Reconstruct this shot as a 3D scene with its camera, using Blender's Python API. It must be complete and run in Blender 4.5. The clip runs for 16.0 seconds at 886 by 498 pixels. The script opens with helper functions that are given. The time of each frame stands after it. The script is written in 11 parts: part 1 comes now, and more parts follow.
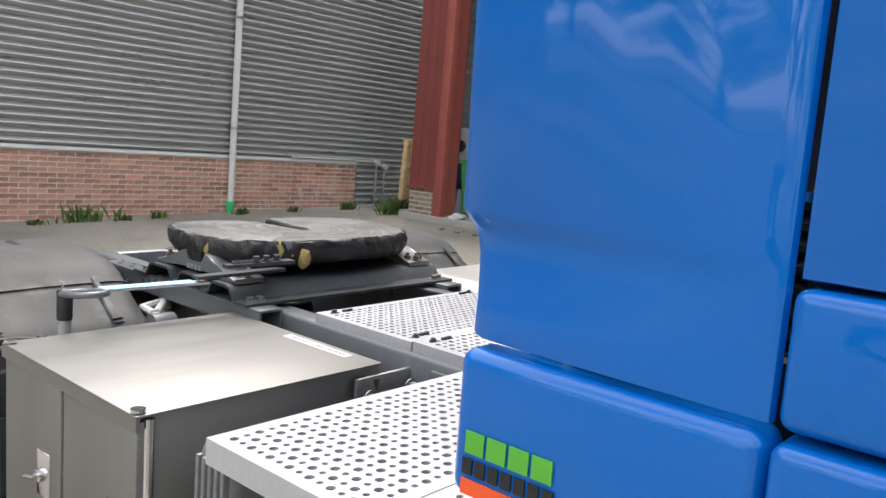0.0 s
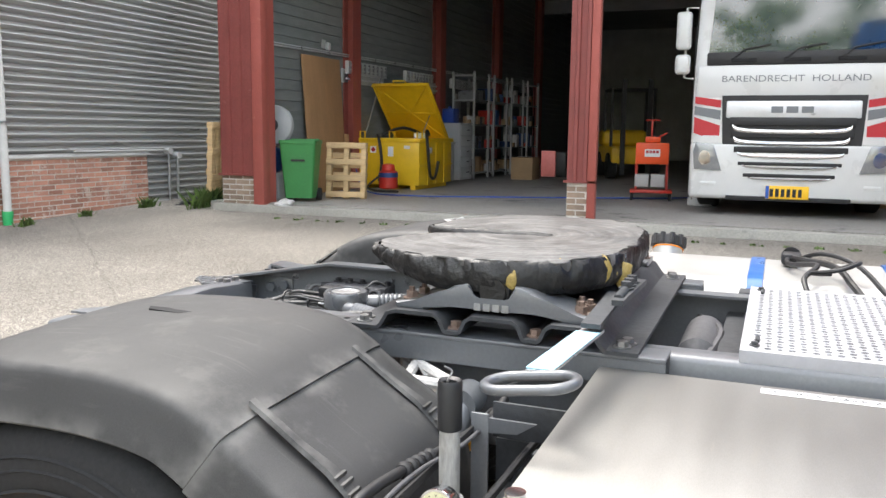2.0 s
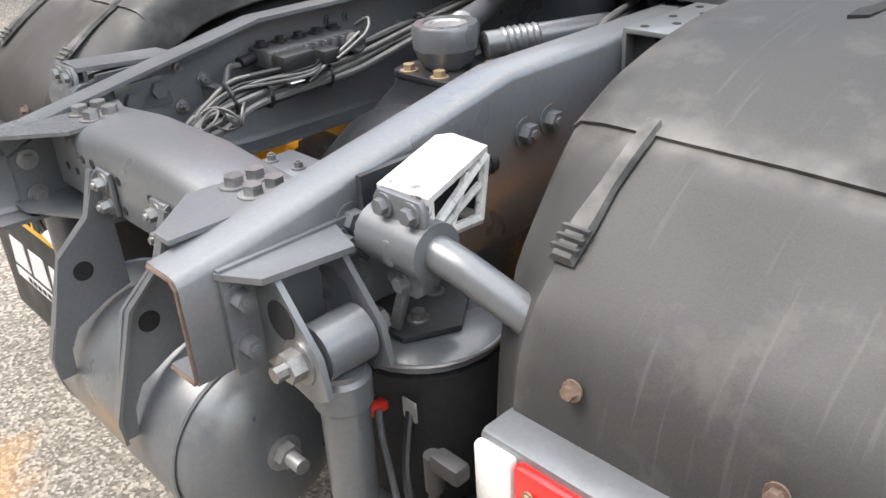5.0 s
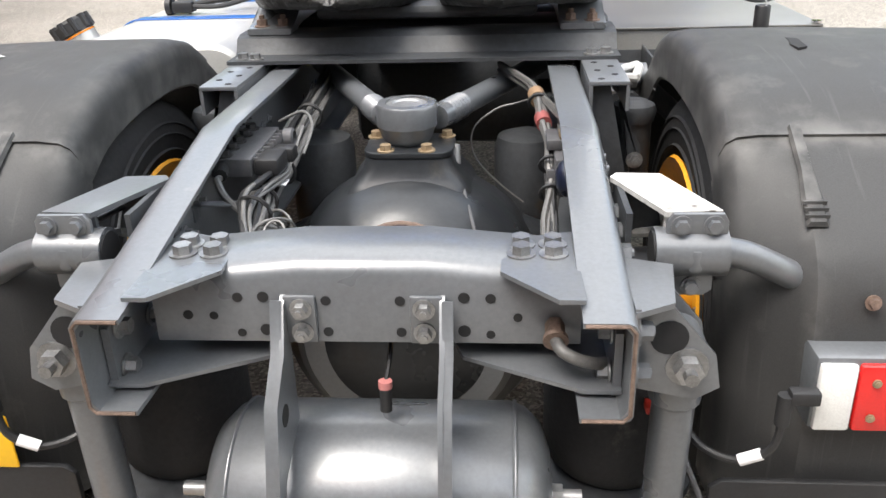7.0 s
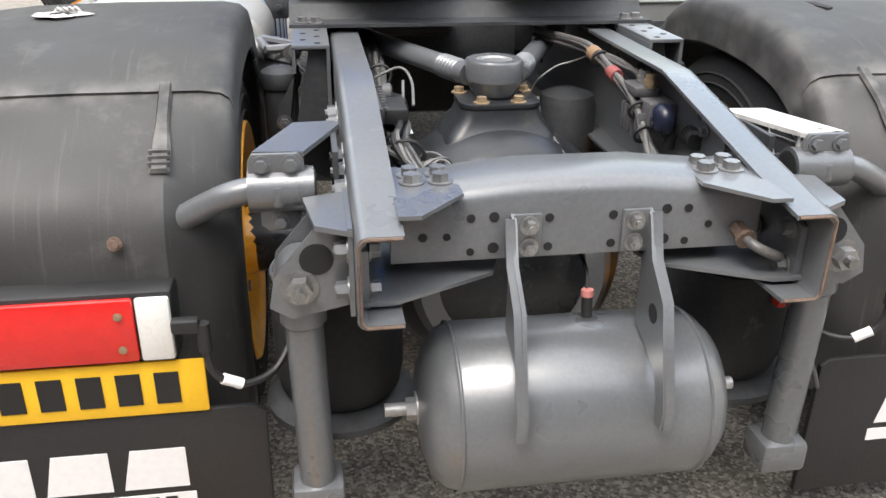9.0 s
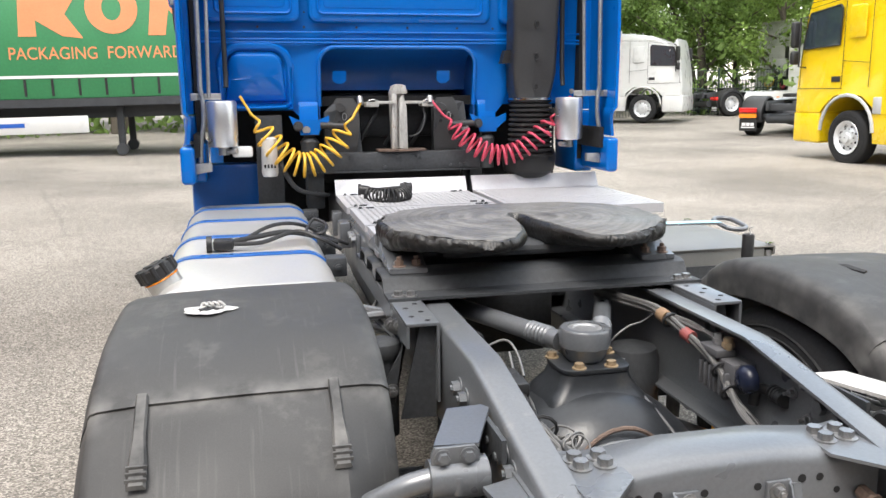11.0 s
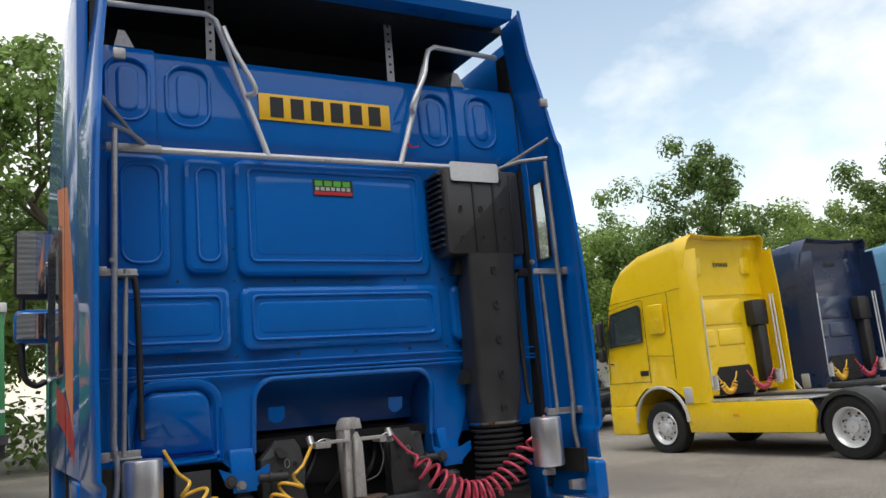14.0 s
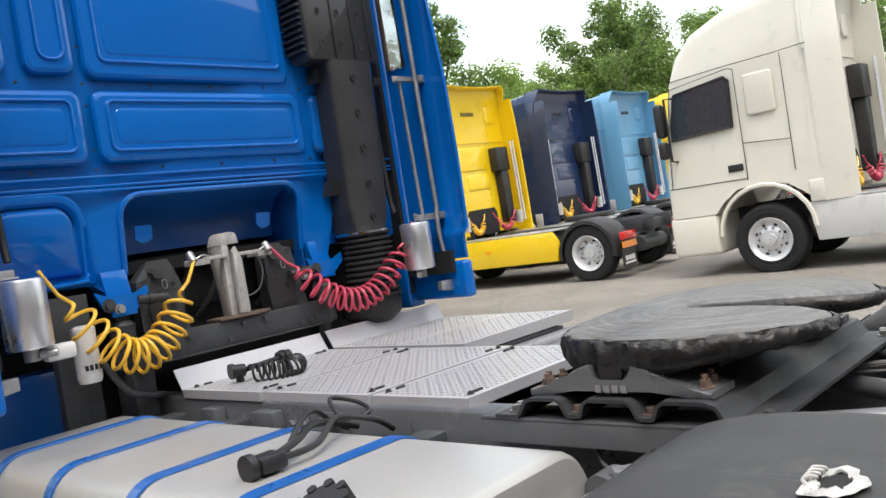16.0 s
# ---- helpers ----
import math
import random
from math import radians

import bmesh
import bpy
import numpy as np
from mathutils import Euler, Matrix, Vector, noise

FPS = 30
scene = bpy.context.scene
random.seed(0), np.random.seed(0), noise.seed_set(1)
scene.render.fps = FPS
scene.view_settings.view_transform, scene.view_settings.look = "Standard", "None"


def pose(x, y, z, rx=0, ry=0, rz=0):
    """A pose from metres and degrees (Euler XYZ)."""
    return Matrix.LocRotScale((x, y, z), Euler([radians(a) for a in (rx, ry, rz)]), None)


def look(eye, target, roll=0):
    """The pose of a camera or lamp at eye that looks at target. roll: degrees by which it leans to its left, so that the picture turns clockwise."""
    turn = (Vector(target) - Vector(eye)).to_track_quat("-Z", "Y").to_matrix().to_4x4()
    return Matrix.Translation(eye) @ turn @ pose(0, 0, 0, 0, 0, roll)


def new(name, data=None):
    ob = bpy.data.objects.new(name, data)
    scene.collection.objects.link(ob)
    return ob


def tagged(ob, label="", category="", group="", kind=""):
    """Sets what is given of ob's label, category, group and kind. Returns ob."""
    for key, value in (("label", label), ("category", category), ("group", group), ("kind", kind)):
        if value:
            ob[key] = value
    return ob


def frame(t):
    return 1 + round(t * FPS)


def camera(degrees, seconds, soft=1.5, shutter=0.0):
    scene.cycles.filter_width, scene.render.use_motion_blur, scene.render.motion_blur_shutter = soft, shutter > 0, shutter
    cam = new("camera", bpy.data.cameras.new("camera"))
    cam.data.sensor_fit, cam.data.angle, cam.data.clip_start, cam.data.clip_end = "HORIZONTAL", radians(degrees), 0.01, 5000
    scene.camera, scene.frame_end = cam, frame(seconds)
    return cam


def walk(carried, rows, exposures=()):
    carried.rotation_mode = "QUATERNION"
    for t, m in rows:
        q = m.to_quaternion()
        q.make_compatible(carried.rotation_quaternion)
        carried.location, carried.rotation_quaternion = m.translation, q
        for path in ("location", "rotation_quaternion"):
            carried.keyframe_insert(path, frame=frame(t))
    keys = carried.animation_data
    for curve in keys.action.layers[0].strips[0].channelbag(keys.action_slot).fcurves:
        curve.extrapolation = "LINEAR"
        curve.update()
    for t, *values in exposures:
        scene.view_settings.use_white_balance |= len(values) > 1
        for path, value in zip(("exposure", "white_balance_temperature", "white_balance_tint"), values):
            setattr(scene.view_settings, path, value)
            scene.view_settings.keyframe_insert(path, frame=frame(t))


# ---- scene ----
cam = camera(56.2, 16.0)
PATH = [
    (0, (2.045, 4.006, 1.575), (0.555, 2.702, 1.294), 4.2),
    (0.5, (2.044, 3.659, 1.539), (0.546, 2.363, 1.26), 3.8),
    (1, (2.116, 3.197, 1.519), (0.537, 1.998, 1.259), 2.6),
    (1.5, (2.18, 2.666, 1.5), (0.474, 1.656, 1.233), 1.4),
    (2, (2.284, 2.099, 1.49), (0.452, 1.362, 1.175), 0.4),
    (2.5, (2.342, 1.58, 1.455), (0.431, 1.153, 1.05), -0.4),
    (3, (2.303, 1.085, 1.451), (0.372, 0.963, 0.944), -0.7),
    (3.5, (2.168, 0.635, 1.413), (0.26, 0.798, 0.836), -1.2),
    (4, (1.855, 0.203, 1.382), (0.042, 0.719, 0.715), -2.0),
    (4.5, (1.546, -0.117, 1.34), (-0.076, 0.74, 0.545), -3.3),
    (5, (1.239, -0.346, 1.32), (-0.065, 0.852, 0.39), -3.7),
    (5.2, (1.12, -0.447, 1.324), (-0.047, 0.859, 0.358), -3.4),
    (7.5, (0.045, -0.999, 1.401), (0.098, 0.83, 0.594), -1.7),
    (8, (-0.097, -0.992, 1.338), (0.103, 0.8, 0.473), -0.6),
    (10.3, (-0.802, -1.364, 1.483), (-0.459, 0.517, 0.897), 0.3),
    (10.5, (-0.824, -1.334, 1.52), (-0.455, 0.561, 0.998), 0.1),
    (11, (-0.867, -1.189, 1.57), (-0.427, 0.727, 1.198), -0.5),
    (11.5, (-0.931, -1.041, 1.591), (-0.408, 0.876, 1.362), -1.1),
    (12, (-1.025, -0.816, 1.597), (-0.423, 1.09, 1.529), -2.1),
    (12.5, (-1.113, -0.653, 1.632), (-0.459, 1.236, 1.708), -2.2),
    (13, (-1.188, -0.464, 1.688), (-0.476, 1.393, 1.898), -2.7),
    (13.5, (-1.35, -0.29, 1.699), (-0.537, 1.513, 1.999), -3.6),
    (14, (-1.557, -0.126, 1.702), (-0.596, 1.595, 2.041), -4.7),
    (14.5, (-1.645, 0.056, 1.683), (-0.548, 1.696, 2.01), -5.9),
    (15, (-1.787, 0.238, 1.659), (-0.577, 1.81, 1.914), -7.3),
    (15.5, (-2.0, 0.388, 1.614), (-0.684, 1.89, 1.733), -8.6),
    (16, (-2.125, 0.427, 1.479), (-0.658, 1.786, 1.431), -9.0),
]
# the tractor stands about a degree off the plumb of the buildings
TILT = Vector((-0.0177, -0.0026, 0.9998)).rotation_difference(Vector((0, 0, 1))).to_matrix().to_4x4()
walk(cam, [(t, TILT @ look(eye, target, roll)) for t, eye, target, roll in PATH],
     [(0, 0.66), (0.6, 0.60), (1.2, 1.0), (2, 1.22), (3.5, 1.34), (4.2, 1.2), (5, 1.16), (8, 1.05), (11, 0.85), (12.5, 0.28), (13.5, -0.42), (14.5, -0.42), (15.5, -0.08), (16, 0.32)])

# ---------------------------------------------------------------- world and light
world = bpy.data.worlds.new("sky")
scene.world = world
world.use_nodes = True
wn, wl = world.node_tree.nodes, world.node_tree.links
wn.clear()
SUN_EL, SUN_ROT = radians(66), radians(215)
sky = wn.new("ShaderNodeTexSky")
sky.sky_type, sky.sun_disc, sky.sun_elevation, sky.sun_rotation = "NISHITA", False, SUN_EL, SUN_ROT
sky.air_density, sky.dust_density = 1.2, 1.5
wc = wn.new("ShaderNodeTexCoord")
wm = wn.new("ShaderNodeMapping")
wm.inputs["Scale"].default_value = (1.0, 1.0, 1.7)
wnoise = wn.new("ShaderNodeTexNoise")
wnoise.inputs["Scale"].default_value, wnoise.inputs["Detail"].default_value, wnoise.inputs["Roughness"].default_value = 2.3, 8.0, 0.55
wramp = wn.new("ShaderNodeValToRGB")
wramp.color_ramp.elements[0].position, wramp.color_ramp.elements[1].position = 0.39, 0.56
wsky = wn.new("ShaderNodeMix")
wsky.data_type = "RGBA"
wsky.blend_type = "MULTIPLY"
wsky.inputs[0].default_value = 1.0
wsky.inputs[7].default_value = (0.41, 0.35, 0.285, 1)
wmix = wn.new("ShaderNodeMix")
wmix.data_type = "RGBA"
wmix.inputs[7].default_value = (1.68, 1.68, 1.68, 1)
wbg = wn.new("ShaderNodeBackground")
wbg.inputs["Strength"].default_value = 1.0
wout = wn.new("ShaderNodeOutputWorld")
wl.new(wc.outputs["Generated"], wm.inputs[0])
wl.new(wm.outputs[0], wnoise.inputs["Vector"])
wl.new(wnoise.outputs["Fac"], wramp.inputs[0])
wl.new(sky.outputs[0], wsky.inputs[6])
wl.new(wsky.outputs[2], wmix.inputs[6])
wl.new(wramp.outputs[0], wmix.inputs[0])
wl.new(wmix.outputs[2], wbg.inputs["Color"])
wl.new(wbg.outputs[0], wout.inputs[0])

sun_data = bpy.data.lights.new("sun", "SUN")
sun_data.energy, sun_data.angle, sun_data.color = 2.0, radians(28), (1.0, 0.96, 0.9)
sun = new("sun", sun_data)
sun.rotation_euler = (radians(90) - SUN_EL, 0, radians(180) - SUN_ROT)
scene.view_settings.exposure = 0.0

# ---------------------------------------------------------------- materials
def M(name, col, rough=0.5, metal=0.0, var=0.18, scale=5.0, fine=70.0, bump=0.0, coat=0.0, rvar=0.12, spec=0.5, stain=None, stain_at=0.62, tiny=0.0, stretch=None, rnd=0.0, trans=0.0):
    m = bpy.data.materials.new(name)
    m.use_nodes = True
    n, l = m.node_tree.nodes, m.node_tree.links
    b = n["Principled BSDF"]
    tc = n.new("ShaderNodeTexCoord")
    src = tc.outputs["Object"]
    if stretch:
        mp = n.new("ShaderNodeMapping")
        mp.inputs["Scale"].default_value = stretch
        l.new(src, mp.inputs[0])
        src = mp.outputs[0]
    def noise_node(sc, det=4.0, ro=0.6):
        t = n.new("ShaderNodeTexNoise")
        t.inputs["Scale"].default_value, t.inputs["Detail"].default_value, t.inputs["Roughness"].default_value = sc, det, ro
        l.new(src, t.inputs["Vector"])
        return t
    n1, n2 = noise_node(scale), noise_node(fine, 3.0)
    add = n.new("ShaderNodeMath")
    add.operation = "ADD"
    l.new(n1.outputs["Fac"], add.inputs[0])
    l.new(n2.outputs["Fac"], add.inputs[1])
    mr = n.new("ShaderNodeMapRange")
    mr.inputs["From Min"].default_value, mr.inputs["From Max"].default_value = 0.65, 1.35
    mr.inputs["To Min"].default_value, mr.inputs["To Max"].default_value = 1 - var, 1 + var
    l.new(add.outputs[0], mr.inputs["Value"])
    mul = n.new("ShaderNodeMix")
    mul.data_type, mul.blend_type = "RGBA", "MULTIPLY"
    mul.inputs[0].default_value = 1.0
    mul.inputs[6].default_value = (*col, 1)
    l.new(mr.outputs[0], mul.inputs[7])
    out = mul.outputs[2]
    if rnd:
        oi = n.new("ShaderNodeObjectInfo")
        ge = n.new("ShaderNodeNewGeometry")
        ad = n.new("ShaderNodeMath")
        ad.operation = "ADD"
        fr = n.new("ShaderNodeMath")
        fr.operation = "FRACT"
        l.new(oi.outputs["Random"], ad.inputs[0])
        l.new(ge.outputs["Random Per Island"], ad.inputs[1])
        l.new(ad.outputs[0], fr.inputs[0])
        m2 = n.new("ShaderNodeMapRange")
        m2.inputs["To Min"].default_value, m2.inputs["To Max"].default_value = 1 - rnd, 1 + rnd
        l.new(fr.outputs[0], m2.inputs["Value"])
        mm = n.new("ShaderNodeMix")
        mm.data_type, mm.blend_type = "RGBA", "MULTIPLY"
        mm.inputs[0].default_value = 1.0
        l.new(out, mm.inputs[6])
        l.new(m2.outputs[0], mm.inputs[7])
        out = mm.outputs[2]
    if stain:
        n3 = noise_node(scale * 1.7, 6.0, 0.7)
        r3 = n.new("ShaderNodeMapRange")
        r3.inputs["From Min"].default_value, r3.inputs["From Max"].default_value = stain_at, stain_at + 0.09
        l.new(n3.outputs["Fac"], r3.inputs["Value"])
        ms = n.new("ShaderNodeMix")
        ms.data_type = "RGBA"
        ms.inputs[7].default_value = (*stain, 1)
        l.new(r3.outputs[0], ms.inputs[0])
        l.new(out, ms.inputs[6])
        out = ms.outputs[2]
    l.new(out, b.inputs["Base Color"])
    rr = n.new("ShaderNodeMapRange")
    rr.inputs["From Min"].default_value, rr.inputs["From Max"].default_value = 0.3, 0.7
    rr.inputs["To Min"].default_value, rr.inputs["To Max"].default_value = max(0.02, rough - rvar), min(1.0, rough + rvar)
    l.new(n1.outputs["Fac"], rr.inputs["Value"])
    l.new(rr.outputs[0], b.inputs["Roughness"])
    b.inputs["Metallic"].default_value = metal
    b.inputs["Specular IOR Level"].default_value = spec
    b.inputs["Coat Weight"].default_value = coat
    b.inputs["Coat Roughness"].default_value = 0.04
    if trans:
        b.inputs["Transmission Weight"].default_value = trans
    if bump:
        bp = n.new("ShaderNodeBump")
        bp.inputs["Strength"].default_value, bp.inputs["Distance"].default_value = min(1.0, bump), 0.004
        l.new(n2.outputs["Fac"], bp.inputs["Height"])
        l.new(bp.outputs[0], b.inputs["Normal"])
    return m

BLUE = M("blue_paint", (0.001, 0.122, 0.475), 0.30, 0.0, 0.05, 2.0, 200, 0.0, 0.8, 0.04, 0.05)
BLUED = M("blue_paint_dull", (0.004, 0.085, 0.34), 0.4, 0.0, 0.12, 3.0, 90, 0.05, 0.3, 0.1)
BLUES = M("blue_strap", (0.012, 0.10, 0.36), 0.35, 0.0, 0.12, 6, 90, 0.1, 0.4)
PLAST = M("black_plastic", (0.030, 0.030, 0.030), 0.62, 0, 0.35, 4, 420, 0.06, 0, 0.10, 0.55, (0.050, 0.049, 0.047), 0.55)

def worn_edges(m, col):
    """Lets the ridges of a moulded part show pale rubbed streaks."""
    n, l = m.node_tree.nodes, m.node_tree.links
    b = n["Principled BSDF"]
    ge = n.new("ShaderNodeNewGeometry")
    tc = n.new("ShaderNodeTexCoord")
    nz = n.new("ShaderNodeTexNoise")
    nz.inputs["Scale"].default_value, nz.inputs["Detail"].default_value = 14.0, 6.0
    l.new(tc.outputs["Object"], nz.inputs["Vector"])
    r1 = n.new("ShaderNodeMapRange")
    r1.inputs["From Min"].default_value, r1.inputs["From Max"].default_value = 0.515, 0.60
    l.new(ge.outputs["Pointiness"], r1.inputs["Value"])
    r2 = n.new("ShaderNodeMapRange")
    r2.inputs["From Min"].default_value, r2.inputs["From Max"].default_value = 0.40, 0.65
    l.new(nz.outputs["Fac"], r2.inputs["Value"])
    k = n.new("ShaderNodeMath")
    k.operation = "MULTIPLY"
    l.new(r1.outputs[0], k.inputs[0])
    l.new(r2.outputs[0], k.inputs[1])
    # long fine scratches lying across the crown
    mp = n.new("ShaderNodeMapping")
    mp.inputs["Scale"].default_value = (60, 3, 3)
    l.new(tc.outputs["Object"], mp.inputs[0])
    sc = n.new("ShaderNodeTexNoise")
    sc.inputs["Scale"].default_value, sc.inputs["Detail"].default_value = 1.6, 5.0
    l.new(mp.outputs[0], sc.inputs["Vector"])
    r3 = n.new("ShaderNodeMapRange")
    r3.inputs["From Min"].default_value, r3.inputs["From Max"].default_value = 0.60, 0.72
    r3.inputs["To Max"].default_value = 0.22
    l.new(sc.outputs["Fac"], r3.inputs["Value"])
    mxm = n.new("ShaderNodeMath")
    mxm.operation = "MAXIMUM"
    l.new(k.outputs[0], mxm.inputs[0])
    l.new(r3.outputs[0], mxm.inputs[1])
    mx = n.new("ShaderNodeMix")
    mx.data_type = "RGBA"
    mx.inputs[7].default_value = (*col, 1)
    l.new(mxm.outputs[0], mx.inputs[0])
    l.new(b.inputs["Base Color"].links[0].from_socket, mx.inputs[6])
    l.new(mx.outputs[2], b.inputs["Base Color"])
    return m

worn_edges(PLAST, (0.125, 0.122, 0.117))
PLASTD = M("black_plastic_plain", (0.016, 0.016, 0.017), 0.5, 0, 0.25, 5, 120, 0.15)
CHAS = M("chassis_grey", (0.118, 0.125, 0.134), 0.34, 0.15, 0.16, 3, 120, 0.05, 0.25, 0.1, 0.9, (0.165, 0.166, 0.165), 0.62)
AXLE = M("axle_paint", (0.020, 0.022, 0.025), 0.34, 0.1, 0.3, 5, 60, 0.12, 0, 0.12, 0.5, (0.040, 0.039, 0.037), 0.60)
CHASD = M("chassis_dark", (0.045, 0.048, 0.052), 0.55, 0.1, 0.3, 5, 60, 0.3, 0, 0.12, 0.4, (0.06, 0.052, 0.042), 0.63)
# near-black that stands in for the shade in holes, gaps and hollows
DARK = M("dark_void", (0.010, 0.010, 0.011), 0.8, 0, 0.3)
STEEL = M("stainless", (0.265, 0.26, 0.248), 0.50, 0.85, 0.12, 3, 160, 0.04, 0, 0.03, 0.5, (0.27, 0.262, 0.245), 0.58, stretch=(1, 5, 1))
ALU = M("aluminium", (0.70, 0.71, 0.73), 0.33, 0.9, 0.07, 3, 120, 0.05, 0, 0.1)
TANKM = M("satin_aluminium", (0.43, 0.426, 0.41), 0.38, 0.35, 0.07, 3, 120, 0.04, 0.15, 0.08)
WPLATE = M("white_plate", (0.48, 0.48, 0.50), 0.38, 0.25, 0.07, 4, 90, 0.08, 0, 0.1, 0.5, (0.48, 0.47, 0.46), 0.66)
CHROME = M("chrome", (0.75, 0.75, 0.76), 0.12, 1.0, 0.05, 8, 90, 0, 0, 0.05)
GALV = M("galvanised", (0.36, 0.36, 0.36), 0.45, 0.7, 0.22, 7, 60, 0.2, 0, 0.14, 0.5, (0.20, 0.12, 0.07), 0.68)
BOLT = M("bolt_steel", (0.30, 0.30, 0.30), 0.38, 0.85, 0.25, 30, 200, 0.1, rnd=0.2)
RUST = M("rusty_bolt", (0.17, 0.12, 0.095), 0.6, 0.4, 0.4, 30, 150, 0.3, rnd=0.25)
BRASS = M("brass_bolt", (0.33, 0.25, 0.16), 0.5, 0.5, 0.2, 30, 150, 0.1)
RUB = M("tyre_rubber", (0.020, 0.020, 0.021), 0.75, 0, 0.3, 6, 90, 0.3, 0, 0.1, 0.3, (0.05, 0.048, 0.045), 0.62)
ORIM = M("orange_rim", (0.80, 0.36, 0.02), 0.4, 0, 0.14, 6, 70, 0.05, 0.3)
GREASED = M("grease_lump", (0.013, 0.0125, 0.012), 0.42, 0, 0.5, 18, 70, 0.8, 0.0, 0.16)
GREASEY = M("old_yellow_grease", (0.33, 0.24, 0.07), 0.55, 0, 0.4, 30, 90, 1.0)
WHITE = M("white_paint", (0.63, 0.63, 0.615), 0.3, 0, 0.05, 3, 90, 0.0, 0.6, 0.06)
CREAM = M("cream_paint", (0.72, 0.70, 0.61), 0.32, 0, 0.05, 3, 90, 0.0, 0.6, 0.06)
WHITEW = M("worn_white", (0.47, 0.465, 0.45), 0.6, 0, 0.25, 14, 60, 0.5, 0, 0.1, 0.4, (0.13, 0.12, 0.11), 0.58)
YELL = M("yellow_paint", (0.82, 0.56, 0.006), 0.3, 0, 0.06, 2, 90, 0.0, 0.7, 0.06)
YELO = M("oily_yellow_paint", (0.74, 0.46, 0.012), 0.45, 0, 0.14, 4, 60, 0.08, 0.2, 0.12, 0.5, (0.42, 0.27, 0.03), 0.68)
NAVY = M("navy_paint", (0.012, 0.028, 0.085), 0.3, 0, 0.08, 2, 90, 0, 0.8, 0.06)
LBLUE = M("pale_blue_paint", (0.13, 0.33, 0.52), 0.35, 0.1, 0.08, 2, 90, 0, 0.6, 0.06)
REDP = M("red_paint", (0.52, 0.028, 0.015), 0.4, 0, 0.15, 6, 80, 0.05, 0.3)
PLASTM = M("black_plastic_mark", (0.032, 0.032, 0.033), 0.42, 0, 0.2, 5, 120, 0.1)
REDHOSE = M("dull_red_rubber", (0.26, 0.035, 0.03), 0.55, 0, 0.25, 8, 90, 0.1)
REDL = M("red_lens", (0.62, 0.012, 0.010), 0.14, 0, 0.08, 30, 220, 0.25, 0.6)
AMBL = M("amber_lens", (0.85, 0.26, 0.01), 0.14, 0, 0.08, 30, 220, 0.25, 0.6)
CLRL = M("clear_lens", (0.70, 0.70, 0.68), 0.14, 0, 0.08, 30, 220, 0.25, 0.6)
PLATEY = M("plate_yellow", (0.88, 0.52, 0.02), 0.4, 0, 0.05, 10, 90)
PLATEB = M("plate_blue", (0.02, 0.10, 0.42), 0.4, 0, 0.05)
INK = M("ink_black", (0.012, 0.012, 0.013), 0.5, 0, 0.1)
INKW = M("ink_white", (0.74, 0.74, 0.75), 0.5, 0, 0.06)
INKG = M("ink_green", (0.10, 0.42, 0.04), 0.45, 0, 0.06)
INKR = M("ink_red", (0.46, 0.022, 0.03), 0.45, 0, 0.06)
INKGREY = M("ink_grey", (0.17, 0.18, 0.19), 0.45, 0.2, 0.06)
INKO = M("ink_orange", (0.78, 0.27, 0.12), 0.5, 0, 0.08, 2, 30)
GTARP = M("green_tarpaulin", (0.035, 0.20, 0.075), 0.5, 0, 0.14, 1.2, 20, 0.1, 0.1)
REDCLAD = M("red_oxide_cladding", (0.20, 0.050, 0.043), 0.55, 0, 0.2, 3, 50, 0.15, 0, 0.1, 0.4, (0.26, 0.10, 0.085), 0.63)
REDCOL = M("red_column_paint", (0.32, 0.082, 0.066), 0.5, 0, 0.18, 4, 50, 0.12, 0, 0.1, 0.4, (0.42, 0.16, 0.12), 0.64)
CORR = M("dark_corrugated", (0.40, 0.40, 0.395), 0.34, 0.25, 0.10, 1.2, 30, 0.05, 0, 0.08, 0.6, (0.41, 0.41, 0.405), 0.62, stretch=(1, 1, 5))
CLADIN = M("inner_cladding", (0.22, 0.23, 0.222), 0.7, 0, 0.3, 2, 40, 0.2, stretch=(1, 1, 6))
BRICK = M("brick", (0.40, 0.20, 0.145), 0.85, 0, 0.26, 5, 90, 0.8, 0, 0.08, 0.3, (0.56, 0.44, 0.38), 0.54, rnd=0.36)
BRICKB = M("brown_brick", (0.27, 0.20, 0.15), 0.85, 0, 0.26, 5, 90, 0.8, 0, 0.08, 0.3, (0.34, 0.28, 0.23), 0.62, rnd=0.25)
MORTAR = M("mortar", (0.62, 0.59, 0.54), 0.92, 0, 0.2, 5, 90, 0.8)
CONC = M("concrete", (0.33, 0.32, 0.29), 0.88, 0, 0.22, 1.5, 50, 0.6, 0, 0.08, 0.3, (0.22, 0.215, 0.20), 0.6)
FLOORM = M("workshop_floor", (0.28, 0.265, 0.245), 0.6, 0, 0.3, 0.8, 30, 0.3, 0, 0.16, 0.4, (0.09, 0.086, 0.08), 0.58)
WALLIN = M("inner_wall_dark", (0.50, 0.50, 0.48), 0.8, 0, 0.3, 1.0, 30, 0.2)
CEILM = M("ceiling_dark", (0.36, 0.36, 0.355), 0.85, 0, 0.3, 1.0, 30, 0.2)
BLOCKW = M("painted_block", (0.55, 0.55, 0.54), 0.75, 0, 0.12, 3, 60, 0.3)
WOODP = M("pale_wood", (0.52, 0.37, 0.20), 0.75, 0, 0.28, 5, 60, 0.4, 0, 0.08, 0.3, stretch=(1, 1, 6), rnd=0.15)
